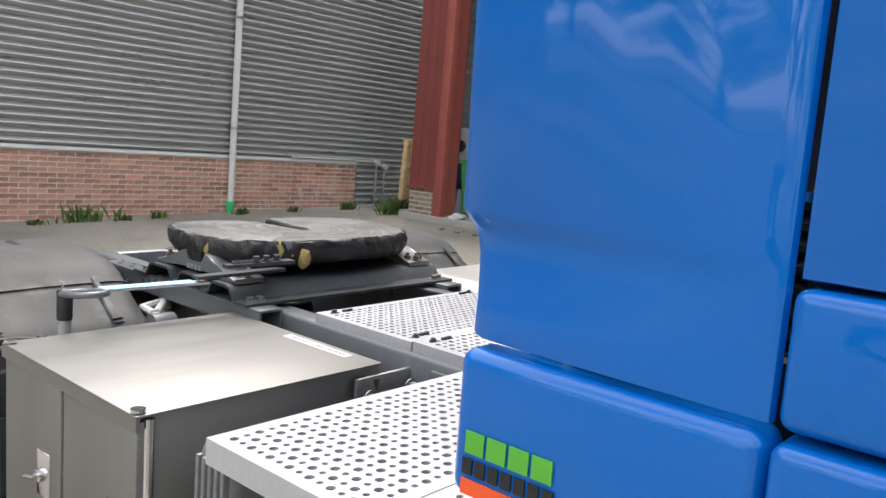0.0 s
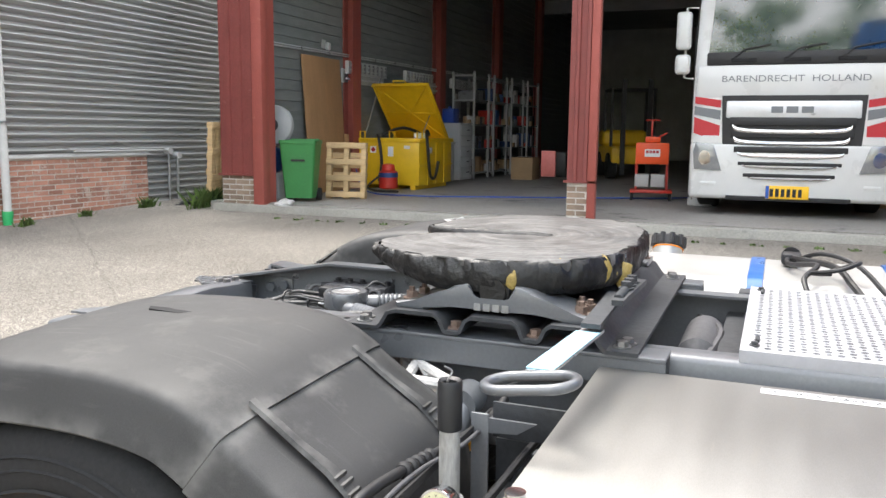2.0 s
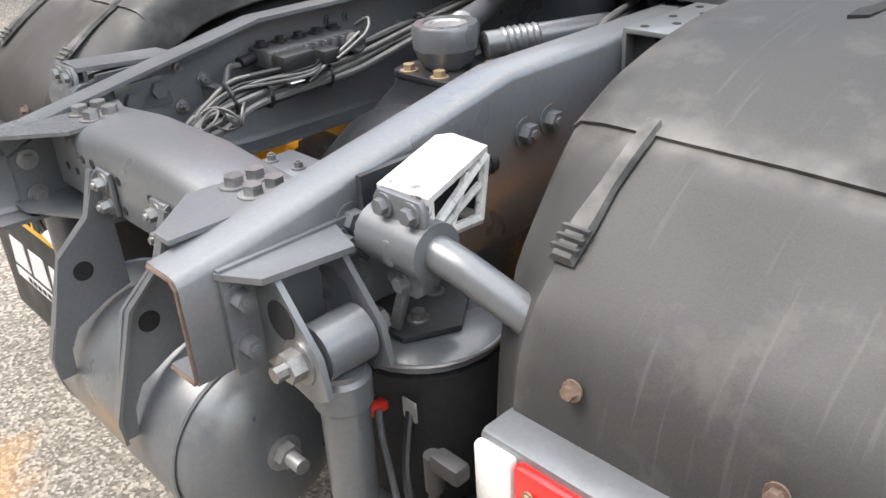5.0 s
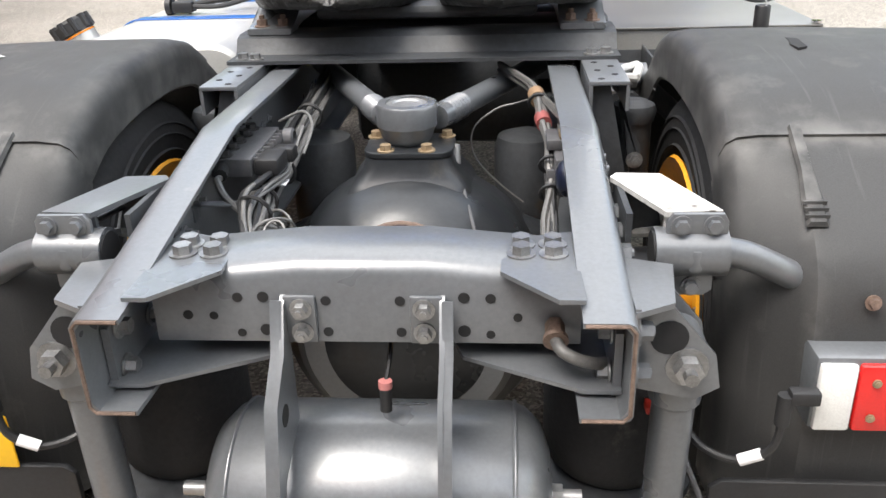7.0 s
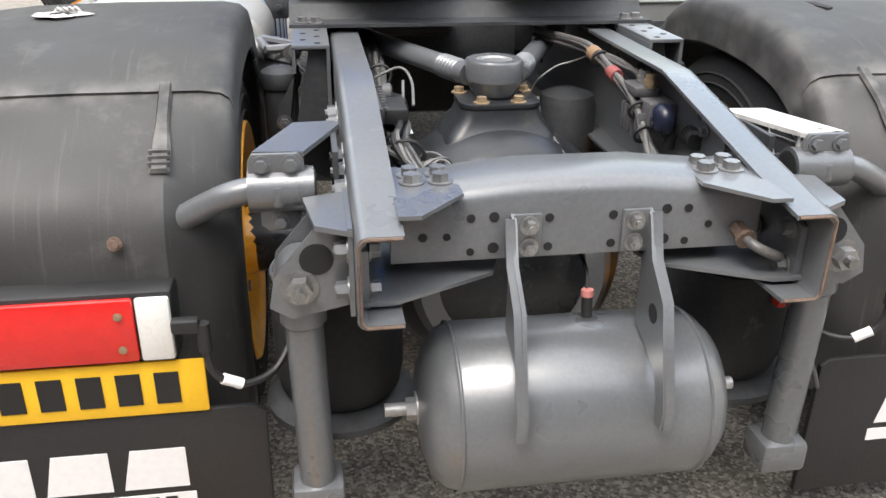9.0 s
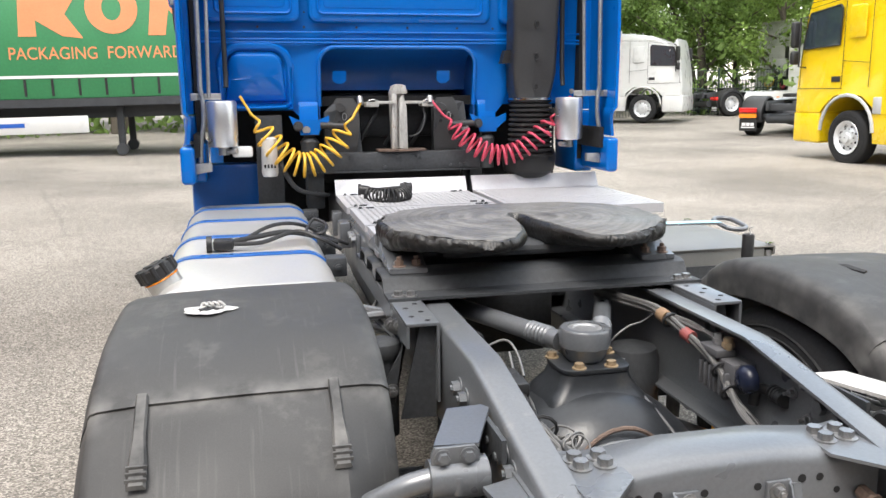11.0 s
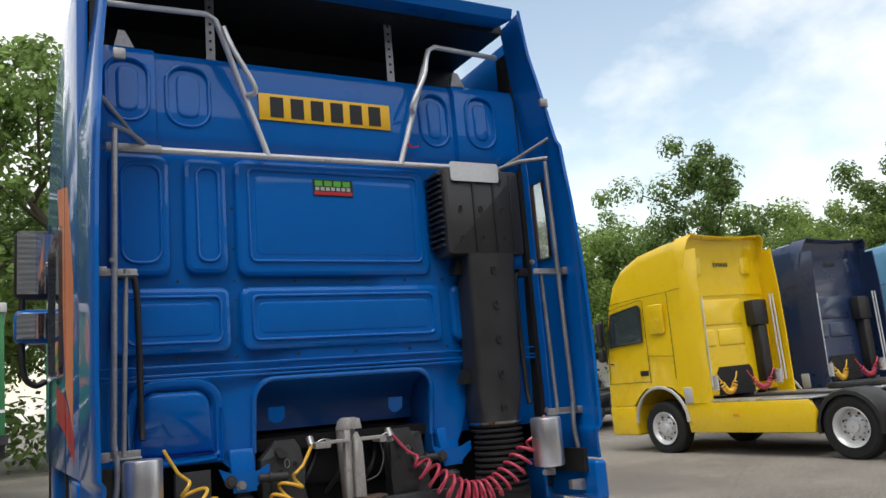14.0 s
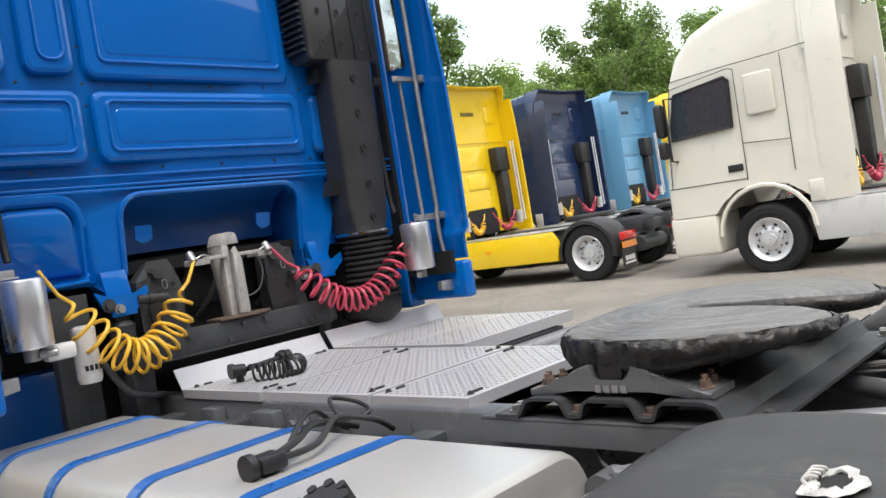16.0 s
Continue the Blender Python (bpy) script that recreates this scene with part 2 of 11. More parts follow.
PLY = M("plywood", (0.42, 0.235, 0.115), 0.7, 0, 0.2, 2, 40, 0.2, 0, 0.08, 0.3, (0.50, 0.31, 0.17), 0.64, stretch=(3, 3, 0.6))
OAK = M("bench_wood", (0.40, 0.24, 0.11), 0.7, 0, 0.25, 4, 50, 0.3, stretch=(1, 6, 1))
GREENB = M("green_bin_plastic", (0.035, 0.19, 0.05), 0.5, 0, 0.16, 3, 60, 0.1)
BLUEB = M("blue_bin_plastic", (0.012, 0.055, 0.30), 0.45, 0, 0.16, 3, 60, 0.1)
BLUEDOOR = M("blue_door_paint", (0.010, 0.042, 0.15), 0.45, 0, 0.14, 3, 60, 0.05)
GREYP = M("grey_paint", (0.45, 0.45, 0.44), 0.5, 0, 0.1, 4, 60)
PAINTG = M("drum_green", (0.03, 0.40, 0.13), 0.4, 0, 0.1, 4, 60, 0, 0.3)
DRUMY = M("drum_yellow", (0.85, 0.60, 0.02), 0.4, 0, 0.1, 4, 60, 0, 0.3)
ORANGE = M("orange_plastic", (0.85, 0.10, 0.02), 0.45, 0, 0.1, 4, 60)
CARD = M("cardboard", (0.36, 0.24, 0.13), 0.85, 0, 0.2, 4, 60, 0.2)
HOSEY = M("yellow_hose", (0.78, 0.46, 0.04), 0.4, 0, 0.14, 12, 90, 0.05, 0.2)
HOSER = M("red_hose", (0.52, 0.055, 0.10), 0.4, 0, 0.14, 12, 90, 0.05, 0.2, 0.1, 0.5, (0.66, 0.33, 0.38), 0.60)
CABLE = M("black_cable", (0.014, 0.014, 0.015), 0.5, 0, 0.2, 12, 90)
CABLEG = M("grey_cable", (0.075, 0.075, 0.08), 0.55, 0, 0.25, 12, 90, 0.2)
FOILG = M("grey_sheet", (0.16, 0.16, 0.165), 0.35, 0, 0.2, 6, 60, 0.2)
BARK = M("bark", (0.10, 0.085, 0.065), 0.9, 0, 0.4, 6, 40, 1.0, stretch=(1, 1, 0.25))
WEED = M("weed", (0.075, 0.12, 0.03), 0.6, 0, 0.3, 5, 30, 0, 0, 0.05, 0.3, rnd=0.4)
FENCE = M("fence_green", (0.03, 0.055, 0.04), 0.5, 0, 0.2, 5, 60)
SILV = M("silver_paint", (0.66, 0.67, 0.68), 0.38, 0.4, 0.08, 4, 60)

def leaf_mat(name, col, rnd):
    m = M(name, col, 0.5, 0, 0.2, 0.5, 3, 0, 0, 0.05, 0.3, rnd=rnd)
    n, l = m.node_tree.nodes, m.node_tree.links
    b = n["Principled BSDF"]
    tr = n.new("ShaderNodeBsdfTranslucent")
    l.new(b.inputs["Base Color"].links[0].from_socket, tr.inputs["Color"])
    mx = n.new("ShaderNodeMixShader")
    mx.inputs[0].default_value = 0.55
    l.new(b.outputs[0], mx.inputs[1])
    l.new(tr.outputs[0], mx.inputs[2])
    l.new(mx.outputs[0], n["Material Output"].inputs["Surface"])
    return m

LEAF = leaf_mat("leaf", (0.20, 0.30, 0.085), 0.5)
LEAFB = leaf_mat("leaf_bright", (0.22, 0.32, 0.08), 0.45)
LEAFD = leaf_mat("leaf_dark", (0.15, 0.23, 0.065), 0.5)

def scraped_plate():
    """Dull greasy steel with scrape rings round the king pin."""
    m = M("greased_steel", (0.125, 0.122, 0.117), 0.48, 0.0, 0.4, 9, 60, 0.7, 0, 0.12, 0.35, (0.06, 0.058, 0.055), 0.60)
    n, l = m.node_tree.nodes, m.node_tree.links
    b = n["Principled BSDF"]
    tc = n.new("ShaderNodeTexCoord")
    off = n.new("ShaderNodeVectorMath")
    off.operation = "SUBTRACT"
    off.inputs[1].default_value = (0, 1.44, 1.16)
    l.new(tc.outputs["Object"], off.inputs[0])
    ln = n.new("ShaderNodeVectorMath")
    ln.operation = "LENGTH"
    l.new(off.outputs[0], ln.inputs[0])
    nz = n.new("ShaderNodeTexNoise")
    nz.inputs["Scale"].default_value, nz.inputs["Detail"].default_value = 1.0, 4.0
    sx = n.new("ShaderNodeSeparateXYZ")
    l.new(off.outputs[0], sx.inputs[0])
    cb = n.new("ShaderNodeCombineXYZ")
    for i, k in ((0, 4.0), (1, 4.0)):
        mk = n.new("ShaderNodeMath")
        mk.operation = "MULTIPLY"
        mk.inputs[1].default_value = k
        l.new(sx.outputs[i], mk.inputs[0])
        l.new(mk.outputs[0], cb.inputs[i])
    mk = n.new("ShaderNodeMath")
    mk.operation = "MULTIPLY"
    mk.inputs[1].default_value = 62.0
    l.new(ln.outputs["Value"], mk.inputs[0])
    l.new(mk.outputs[0], cb.inputs[2])
    l.new(cb.outputs[0], nz.inputs["Vector"])
    rp = n.new("ShaderNodeMapRange")
    rp.inputs["From Min"].default_value, rp.inputs["From Max"].default_value = 0.38, 0.64
    rp.inputs["To Min"].default_value, rp.inputs["To Max"].default_value = 0.72, 1.32
    l.new(nz.outputs["Fac"], rp.inputs["Value"])
    mx = n.new("ShaderNodeMix")
    mx.data_type, mx.blend_type = "RGBA", "MULTIPLY"
    mx.inputs[0].default_value = 1.0
    l.new(b.inputs["Base Color"].links[0].from_socket, mx.inputs[6])
    l.new(rp.outputs[0], mx.inputs[7])
    l.new(mx.outputs[2], b.inputs["Base Color"])
    return m

GREASE = scraped_plate()

def glass_mat(name, tint, rough=0.03):
    m = bpy.data.materials.new(name)
    m.use_nodes = True
    b = m.node_tree.nodes["Principled BSDF"]
    b.inputs["Base Color"].default_value = (*tint, 1)
    b.inputs["Roughness"].default_value = rough
    b.inputs["Transmission Weight"].default_value = 0.75
    b.inputs["IOR"].default_value = 1.45
    return m

GLASSC = glass_mat("clear_glass", (0.85, 0.88, 0.86))
SCREEN = M("tinted_screen", (0.032, 0.046, 0.056), 0.05, 0, 0.05, 2, 30, 0, 1.0, 0.02, 1.0)
WEATH = M("weathered_zinc", (0.40, 0.39, 0.37), 0.6, 0.2, 0.3, 12, 60, 0.4, 0, 0.1, 0.4, (0.24, 0.15, 0.09), 0.62, stretch=(3, 3, 0.6))
CABLES = M("grey_braided_cable", (0.115, 0.113, 0.11), 0.42, 0.1, 0.25, 30, 120, 0.2, 0, 0.1, 0.6)
SCREENG = M("lamp_glass", (0.24, 0.25, 0.26), 0.12, 0.3, 0.2, 12, 60, 0, 1.0, 0.03, 1.0)
MIRR = M("mirror_face", (0.85, 0.86, 0.88), 0.03, 1.0, 0.02, 2, 30, 0, 0, 0.01)

def ground_material():
    m = bpy.data.materials.new("gravel_asphalt")
    m.use_nodes = True
    n, l = m.node_tree.nodes, m.node_tree.links
    b = n["Principled BSDF"]
    tc = n.new("ShaderNodeTexCoord")
    vo = n.new("ShaderNodeTexVoronoi")
    vo.inputs["Scale"].default_value = 120
    l.new(tc.outputs["Object"], vo.inputs["Vector"])
    vr = n.new("ShaderNodeValToRGB")
    e = vr.color_ramp.elements
    e[0].position, e[0].color = 0.0, (0.105, 0.097, 0.086, 1)
    e[1].position, e[1].color = 1.0, (0.40, 0.37, 0.325, 1)
    mid = e.new(0.55)
    mid.color = (0.215, 0.198, 0.175, 1)
    hs = n.new("ShaderNodeSeparateColor")
    l.new(vo.outputs["Color"], hs.inputs[0])
    l.new(hs.outputs[0], vr.inputs[0])
    big = n.new("ShaderNodeTexNoise")
    big.inputs["Scale"].default_value, big.inputs["Detail"].default_value = 0.35, 8.0
    l.new(tc.outputs["Object"], big.inputs["Vector"])
    br = n.new("ShaderNodeMapRange")
    br.inputs["From Min"].default_value, br.inputs["From Max"].default_value = 0.32, 0.68
    br.inputs["To Min"].default_value, br.inputs["To Max"].default_value = 0.68, 1.22
    l.new(big.outputs["Fac"], br.inputs["Value"])
    mx = n.new("ShaderNodeMix")
    mx.data_type, mx.blend_type = "RGBA", "MULTIPLY"
    mx.inputs[0].default_value = 1.0
    l.new(vr.outputs[0], mx.inputs[6])
    l.new(br.outputs[0], mx.inputs[7])
    st = n.new("ShaderNodeTexNoise")
    st.inputs["Scale"].default_value, st.inputs["Detail"].default_value, st.inputs["Roughness"].default_value = 1.1, 5.0, 0.65
    l.new(tc.outputs["Object"], st.inputs["Vector"])
    sr = n.new("ShaderNodeMapRange")
    sr.inputs["From Min"].default_value, sr.inputs["From Max"].default_value = 0.63, 0.72
    sr.inputs["To Max"].default_value = 0.45
    l.new(st.outputs["Fac"], sr.inputs["Value"])
    sx = n.new("ShaderNodeMix")
    sx.data_type = "RGBA"
    sx.inputs[7].default_value = (0.075, 0.07, 0.066, 1)
    l.new(sr.outputs[0], sx.inputs[0])
    l.new(mx.outputs[2], sx.inputs[6])
    # long winding cracks
    cv = n.new("ShaderNodeTexVoronoi")
    cv.feature = "DISTANCE_TO_EDGE"
    cv.inputs["Scale"].default_value = 0.22
    wob = n.new("ShaderNodeTexNoise")
    wob.inputs["Scale"].default_value = 1.4
    l.new(tc.outputs["Object"], wob.inputs["Vector"])
    wm_ = n.new("ShaderNodeMix")
    wm_.data_type = "RGBA"
    wm_.inputs[0].default_value = 0.12
    l.new(tc.outputs["Object"], wm_.inputs[6])
    l.new(wob.outputs["Color"], wm_.inputs[7])
    l.new(wm_.outputs[2], cv.inputs["Vector"])
    cr = n.new("ShaderNodeMapRange")
    cr.inputs["From Min"].default_value, cr.inputs["From Max"].default_value = 0.0, 0.004
    cr.inputs["To Min"].default_value, cr.inputs["To Max"].default_value = 0.30, 0.0
    l.new(cv.outputs["Distance"], cr.inputs["Value"])
    cx = n.new("ShaderNodeMix")
    cx.data_type = "RGBA"
    cx.inputs[7].default_value = (0.06, 0.055, 0.05, 1)
    l.new(cr.outputs[0], cx.inputs[0])
    l.new(sx.outputs[2], cx.inputs[6])
    # orange rust that has washed out of something behind the axle
    rv = n.new("ShaderNodeVectorMath")
    rv.operation = "DISTANCE"
    rv.inputs[1].default_value = (-0.62, -0.30, 0.015)
    l.new(tc.outputs["Object"], rv.inputs[0])
    rn = n.new("ShaderNodeTexNoise")
    rn.inputs["Scale"].default_value, rn.inputs["Detail"].default_value, rn.inputs["Roughness"].default_value = 6.0, 8.0, 0.7
    l.new(tc.outputs["Object"], rn.inputs["Vector"])
    rm = n.new("ShaderNodeMath")
    rm.operation = "MULTIPLY_ADD"
    rm.inputs[1].default_value = 0.55
    l.new(rn.outputs["Fac"], rm.inputs[0])
    l.new(rv.outputs["Value"], rm.inputs[2])
    rf = n.new("ShaderNodeMapRange")
    rf.inputs["From Min"].default_value, rf.inputs["From Max"].default_value = 0.36, 0.58
    rf.inputs["To Min"].default_value, rf.inputs["To Max"].default_value = 0.75, 0.0
    l.new(rm.outputs[0], rf.inputs["Value"])
    rx = n.new("ShaderNodeMix")
    rx.data_type = "RGBA"
    rx.inputs[7].default_value = (0.46, 0.25, 0.08, 1)
    l.new(rf.outputs[0], rx.inputs[0])
    l.new(cx.outputs[2], rx.inputs[6])
    l.new(rx.outputs[2], b.inputs["Base Color"])
    b.inputs["Roughness"].default_value = 0.92
    b.inputs["Specular IOR Level"].default_value = 0.25
    bp = n.new("ShaderNodeBump")
    bp.inputs["Strength"].default_value, bp.inputs["Distance"].default_value = 0.4, 0.004
    l.new(vo.outputs["Distance"], bp.inputs["Height"])
    l.new(bp.outputs[0], b.inputs["Normal"])
    return m

ASPHALT = ground_material()

# ---------------------------------------------------------------- mesh helpers
def finish(name, bm, mat, smooth=True, angle=38):
    me = bpy.data.meshes.new(name)
    bmesh.ops.recalc_face_normals(bm, faces=bm.faces)
    bm.to_mesh(me)
    bm.free()
    me.materials.append(mat)
    if smooth:
        for p in me.polygons:
            p.use_smooth = True
        me.set_sharp_from_angle(angle=radians(angle))
    return me

FIT = None   # while the cab is built: moves each vertex to the cab's true place

def cab_place(co):
    """The cab stands 65 mm further to the right, its upper wall sits a little lower and its foot leans inwards."""
    z = co.z
    if 1.495 < z < 1.88 and CB - 0.04 < co.y < CB + 0.06:
        co = Vector((co.x, co.y + (1.88 - z) * 0.15, z))
    for z0, z1, a, b in ((1.40, 1.80, 1.40, 1.772), (1.80, 2.40, 1.772, 2.352), (2.40, 4.0, 2.352, 3.955)):
        if z0 < z <= z1:
            return Vector((co.x + 0.065, co.y, a + (z - z0) * (b - a) / (z1 - z0)))
    return Vector((co.x + 0.065, co.y, z))

def part(name, bm, mat, parent, label="", smooth=True, angle=38):
    if FIT:
        for v in bm.verts:
            v.co = FIT(v.co)
    ob = new(name, finish(name, bm, mat, smooth, angle))
    ob.parent = parent
    if label:
        ob["label"] = label
    return ob

def pieces(name, bm, mat, parent, label="", smooth=True, angle=38):
    """Each loose piece of the mesh as a part of its own; gives the first."""
    seen, first = set(), None
    for v0 in list(bm.verts):
        if v0 in seen:
            continue
        todo, isle = [v0], []
        seen.add(v0)
        while todo:
            v = todo.pop()
            isle.append(v)
            for e in v.link_edges:
                w = e.other_vert(v)
                if w not in seen:
                    seen.add(w)
                    todo.append(w)
        b2 = bmesh.new()
        mp = {v: b2.verts.new(v.co) for v in isle}
        for f in {f: 0 for v in isle for f in v.link_faces}:
            b2.faces.new([mp[v] for v in f.verts])
        ob = part(name, b2, mat, parent, label, smooth, angle)
        first = first or ob
    bm.free()
    return first

AT = Matrix()   # where the group of things now being built stands

def thing(name, label, category, group="", m=None, kind=""):
    ob = new(name)
    ob.empty_display_size = 0.1
    ob.matrix_world = AT @ (m if m is not None else Matrix())
    return tagged(ob, label, category, group, kind)

def solid(name, bm, mat, label, category="", kind="", group="", smooth=True, angle=38, m=None):
    ob = new(name, finish(name, bm, mat, smooth, angle))
    ob.matrix_world = AT @ (m if m is not None else Matrix())
    return tagged(ob, label, category, group, kind)

def B():
    return bmesh.new()

def bx(bm, x0, x1, y0, y1, z0, z1, bev=0.0, seg=2, m=None):
    ret = bmesh.ops.create_cube(bm, size=1.0)
    vs = ret["verts"]
    for v in vs:
        v.co = Vector(((x0 + x1) / 2 + v.co.x * (x1 - x0), (y0 + y1) / 2 + v.co.y * (y1 - y0), (z0 + z1) / 2 + v.co.z * (z1 - z0)))
    if bev:
        es = list({e for v in vs for e in v.link_edges})
        r = bmesh.ops.bevel(bm, geom=es, offset=bev, segments=seg, affect="EDGES", profile=0.5)
        vs = list({v for f_ in r["faces"] for v in f_.verts} | {v for v in vs if v.is_valid})
    if m is not None:
        bmesh.ops.transform(bm, matrix=m, verts=[v for v in vs if v.is_valid])
    return bm

def frame_of(d):
    d = Vector(d).normalized()
    up = Vector((0, 0, 1)) if abs(d.z) < 0.95 else Vector((1, 0, 0))
    a = d.cross(up).normalized()
    return a, d.cross(a).normalized(), d

def ring(bm, c, a, b, r, n, rot=0.0):
    return [bm.verts.new(Vector(c) + a * (r * math.cos(rot + 2 * math.pi * i / n)) + b * (r * math.sin(rot + 2 * math.pi * i / n))) for i in range(n)]

def bridge(bm, r0, r1):
    n = len(r0)
    for i in range(n):
        bm.faces.new((r0[i], r0[(i + 1) % n], r1[(i + 1) % n], r1[i]))

def cyl(bm, p, q, r, r2=None, n=16, cap=True):
    a, b, d = frame_of(Vector(q) - Vector(p))
    r0, r1 = ring(bm, p, a, b, r, n), ring(bm, q, a, b, r if r2 is None else r2, n)
    bridge(bm, r0, r1)
    if cap:
        bm.faces.new(r0[::-1])
        bm.faces.new(r1)
    return bm

def lathe(bm, o, d, prof, n=24, cap=True):
    """prof: (distance along d, radius) from o."""
    a, b, d = frame_of(d)
    rs = [ring(bm, Vector(o) + d * h, a, b, max(r, 1e-4), n) for h, r in prof]
    for i in range(len(rs) - 1):
        bridge(bm, rs[i], rs[i + 1])
    if cap:
        bm.faces.new(rs[0][::-1])
        bm.faces.new(rs[-1])
    return bm

def tube(bm, pts, r, n=8, closed=False):
    pts = [Vector(p) for p in pts]
    prev, first, a = None, None, None
    k = len(pts)
    for i, p in enumerate(pts):
        if closed:
            d = (pts[(i + 1) % k] - pts[i - 1]).normalized()
        else:
            d = (pts[min(i + 1, k - 1)] - pts[max(i - 1, 0)]).normalized()
        if a is None:
            a, b, _ = frame_of(d)
        else:
            a = (a - d * a.dot(d)).normalized()
            b = d.cross(a)
        rr = r[i] if isinstance(r, (list, tuple)) else r
        cur = ring(bm, p, a, b, rr, n)
        if prev:
            bridge(bm, prev, cur)
        else:
            first = cur
        prev = cur
    if closed:
        # match the seam by the nearest start vertex
        best = min(range(n), key=lambda s: (first[s].co - prev[0].co).length)
        bridge(bm, prev, first[best:] + first[:best])
    else:
        bm.faces.new(first[::-1])
        bm.faces.new(prev)
    return bm

def curve_pts(pts, k=6, closed=False):
    """Catmull-Rom through the points."""
    P = [Vector(p) for p in pts]
    out, n = [], len(P)
    rng = range(n if closed else n - 1)
    for i in rng:
        p0 = P[(i - 1) % n] if closed or i > 0 else P[0]
        p1, p2 = P[i], P[(i + 1) % n]
        p3 = P[(i + 2) % n] if closed or i + 2 < n else P[-1]
        for j in range(k):
            t = j / k
            out.append(0.5 * ((2 * p1) + (p2 - p0) * t + (2 * p0 - 5 * p1 + 4 * p2 - p3) * t * t + (3 * p1 - p0 - 3 * p2 + p3) * t ** 3))
    if not closed:
        out.append(P[-1])
    return out

def prism(bm, poly, axis, a, b, bev=0.0):
    """A polygon, given in the two other axes in order, drawn out along axis from a to b."""
    i = "xyz".index(axis)
    def at(p, h):
        c = list(p)
        c.insert(i, h)
        return bm.verts.new(c)
    v0, v1 = [at(p, a) for p in poly], [at(p, b) for p in poly]
    n = len(poly)
    fs = [bm.faces.new(v0[::-1]), bm.faces.new(v1)]
    for k in range(n):
        fs.append(bm.faces.new((v0[k], v0[(k + 1) % n], v1[(k + 1) % n], v1[k])))
    if bev:
        es = list(fs[0].edges) + list(fs[1].edges)
        bmesh.ops.bevel(bm, geom=es, offset=bev, segments=2, affect="EDGES", profile=0.5)
    return bm

def sheet(bm, prof, axis, a, b, th):
    """A bent plate: an open profile with thickness, drawn out along axis."""
    n = len(prof)
    nor = []
    for i in range(n):
        p, q = Vector(prof[max(i - 1, 0)]), Vector(prof[min(i + 1, n - 1)])
        d = (q - p).normalized()
        nor.append(Vector((-d.y, d.x)))
    back = [(Vector(p) + w * th)[:] for p, w in zip(prof, nor)]
    return prism(bm, list(prof) + back[::-1], axis, a, b)

def rrect(x0, x1, z0, z1, r, n=5):
    out = []
    for cx, cz, s in ((x1 - r, z1 - r, 0), (x0 + r, z1 - r, 90), (x0 + r, z0 + r, 180), (x1 - r, z0 + r, 270)):
        for i in range(n + 1):
            t = radians(s + 90 * i / n)
            out.append((cx + r * math.cos(t), cz + r * math.sin(t)))
    return out

def grow(poly, d):
    n = len(poly)
    out = []
    for i in range(n):
        p, q = Vector(poly[i - 1]), Vector(poly[(i + 1) % n])
        t = (q - p).normalized()
        out.append((poly[i][0] + t.y * d, poly[i][1] - t.x * d))
    return out

def pad(bm, poly, axis, base, lift, slope):
    """A pressed panel: an outline on a wall at base that rises by lift over a border slope wide."""
    i = "xyz".index(axis)
    def at(p, h):
        c = list(p)
        c.insert(i, h)
        return bm.verts.new(c)
    q = grow(poly, -slope)
    q2 = grow(poly, -slope * 0.35)
    v0 = [at(p, base) for p in poly]
    vm = [at(p, base + lift * 0.7) for p in q2]
    v1 = [at(p, base + lift) for p in q]
    bridge(bm, v0, vm)
    bridge(bm, vm, v1)
    bm.faces.new(v1)
    return bm

def rib(bm, poly, axis, base, lift, w):
    """A rounded ridge along a closed outline."""
    i = "xyz".index(axis)
    def at(p, h):
        c = list(p)
        c.insert(i, h)
        return bm.verts.new(c)
    rings = [[at(p, base + h) for p in grow(poly, o)] for o, h in ((w / 2, 0), (w / 4, lift * 0.85), (0, lift), (-w / 4, lift * 0.85), (-w / 2, 0))]
    for k in range(4):
        bridge(bm, rings[k], rings[k + 1])
    return bm

def hexbolt(bm, p, d, r=0.013, h=0.012, washer=True, stud=0.0):
    a, b, d = frame_of(d)
    p = Vector(p)
    if washer:
        cyl(bm, p, p + d * 0.003, r * 1.45, n=14)
    r0, r1 = ring(bm, p + d * 0.003, a, b, r, 6), ring(bm, p + d * (0.003 + h), a, b, r * 0.96, 6)
    bridge(bm, r0, r1)
    bm.faces.new(r1)
    if stud:
        cyl(bm, p + d * h, p + d * (h + stud), r * 0.5, n=8)
    return bm

def bolts(parent, places, d, r=0.013, h=0.012, mat=None, stud=0.0, name="bolt"):
    """Bolts alike: one mesh, an object for each."""
    bm = B()
    hexbolt(bm, (0, 0, 0), d, r, h, True, stud)
    me = finish(name, bm, mat or BOLT)
    for p in places:
        ob = new(name, me)
        ob.parent = parent
        ob.location = p

def bars(bm, poly_list, axis, base, th):
    for p in poly_list:
        prism(bm, p, axis, base, base + th)
    return bm

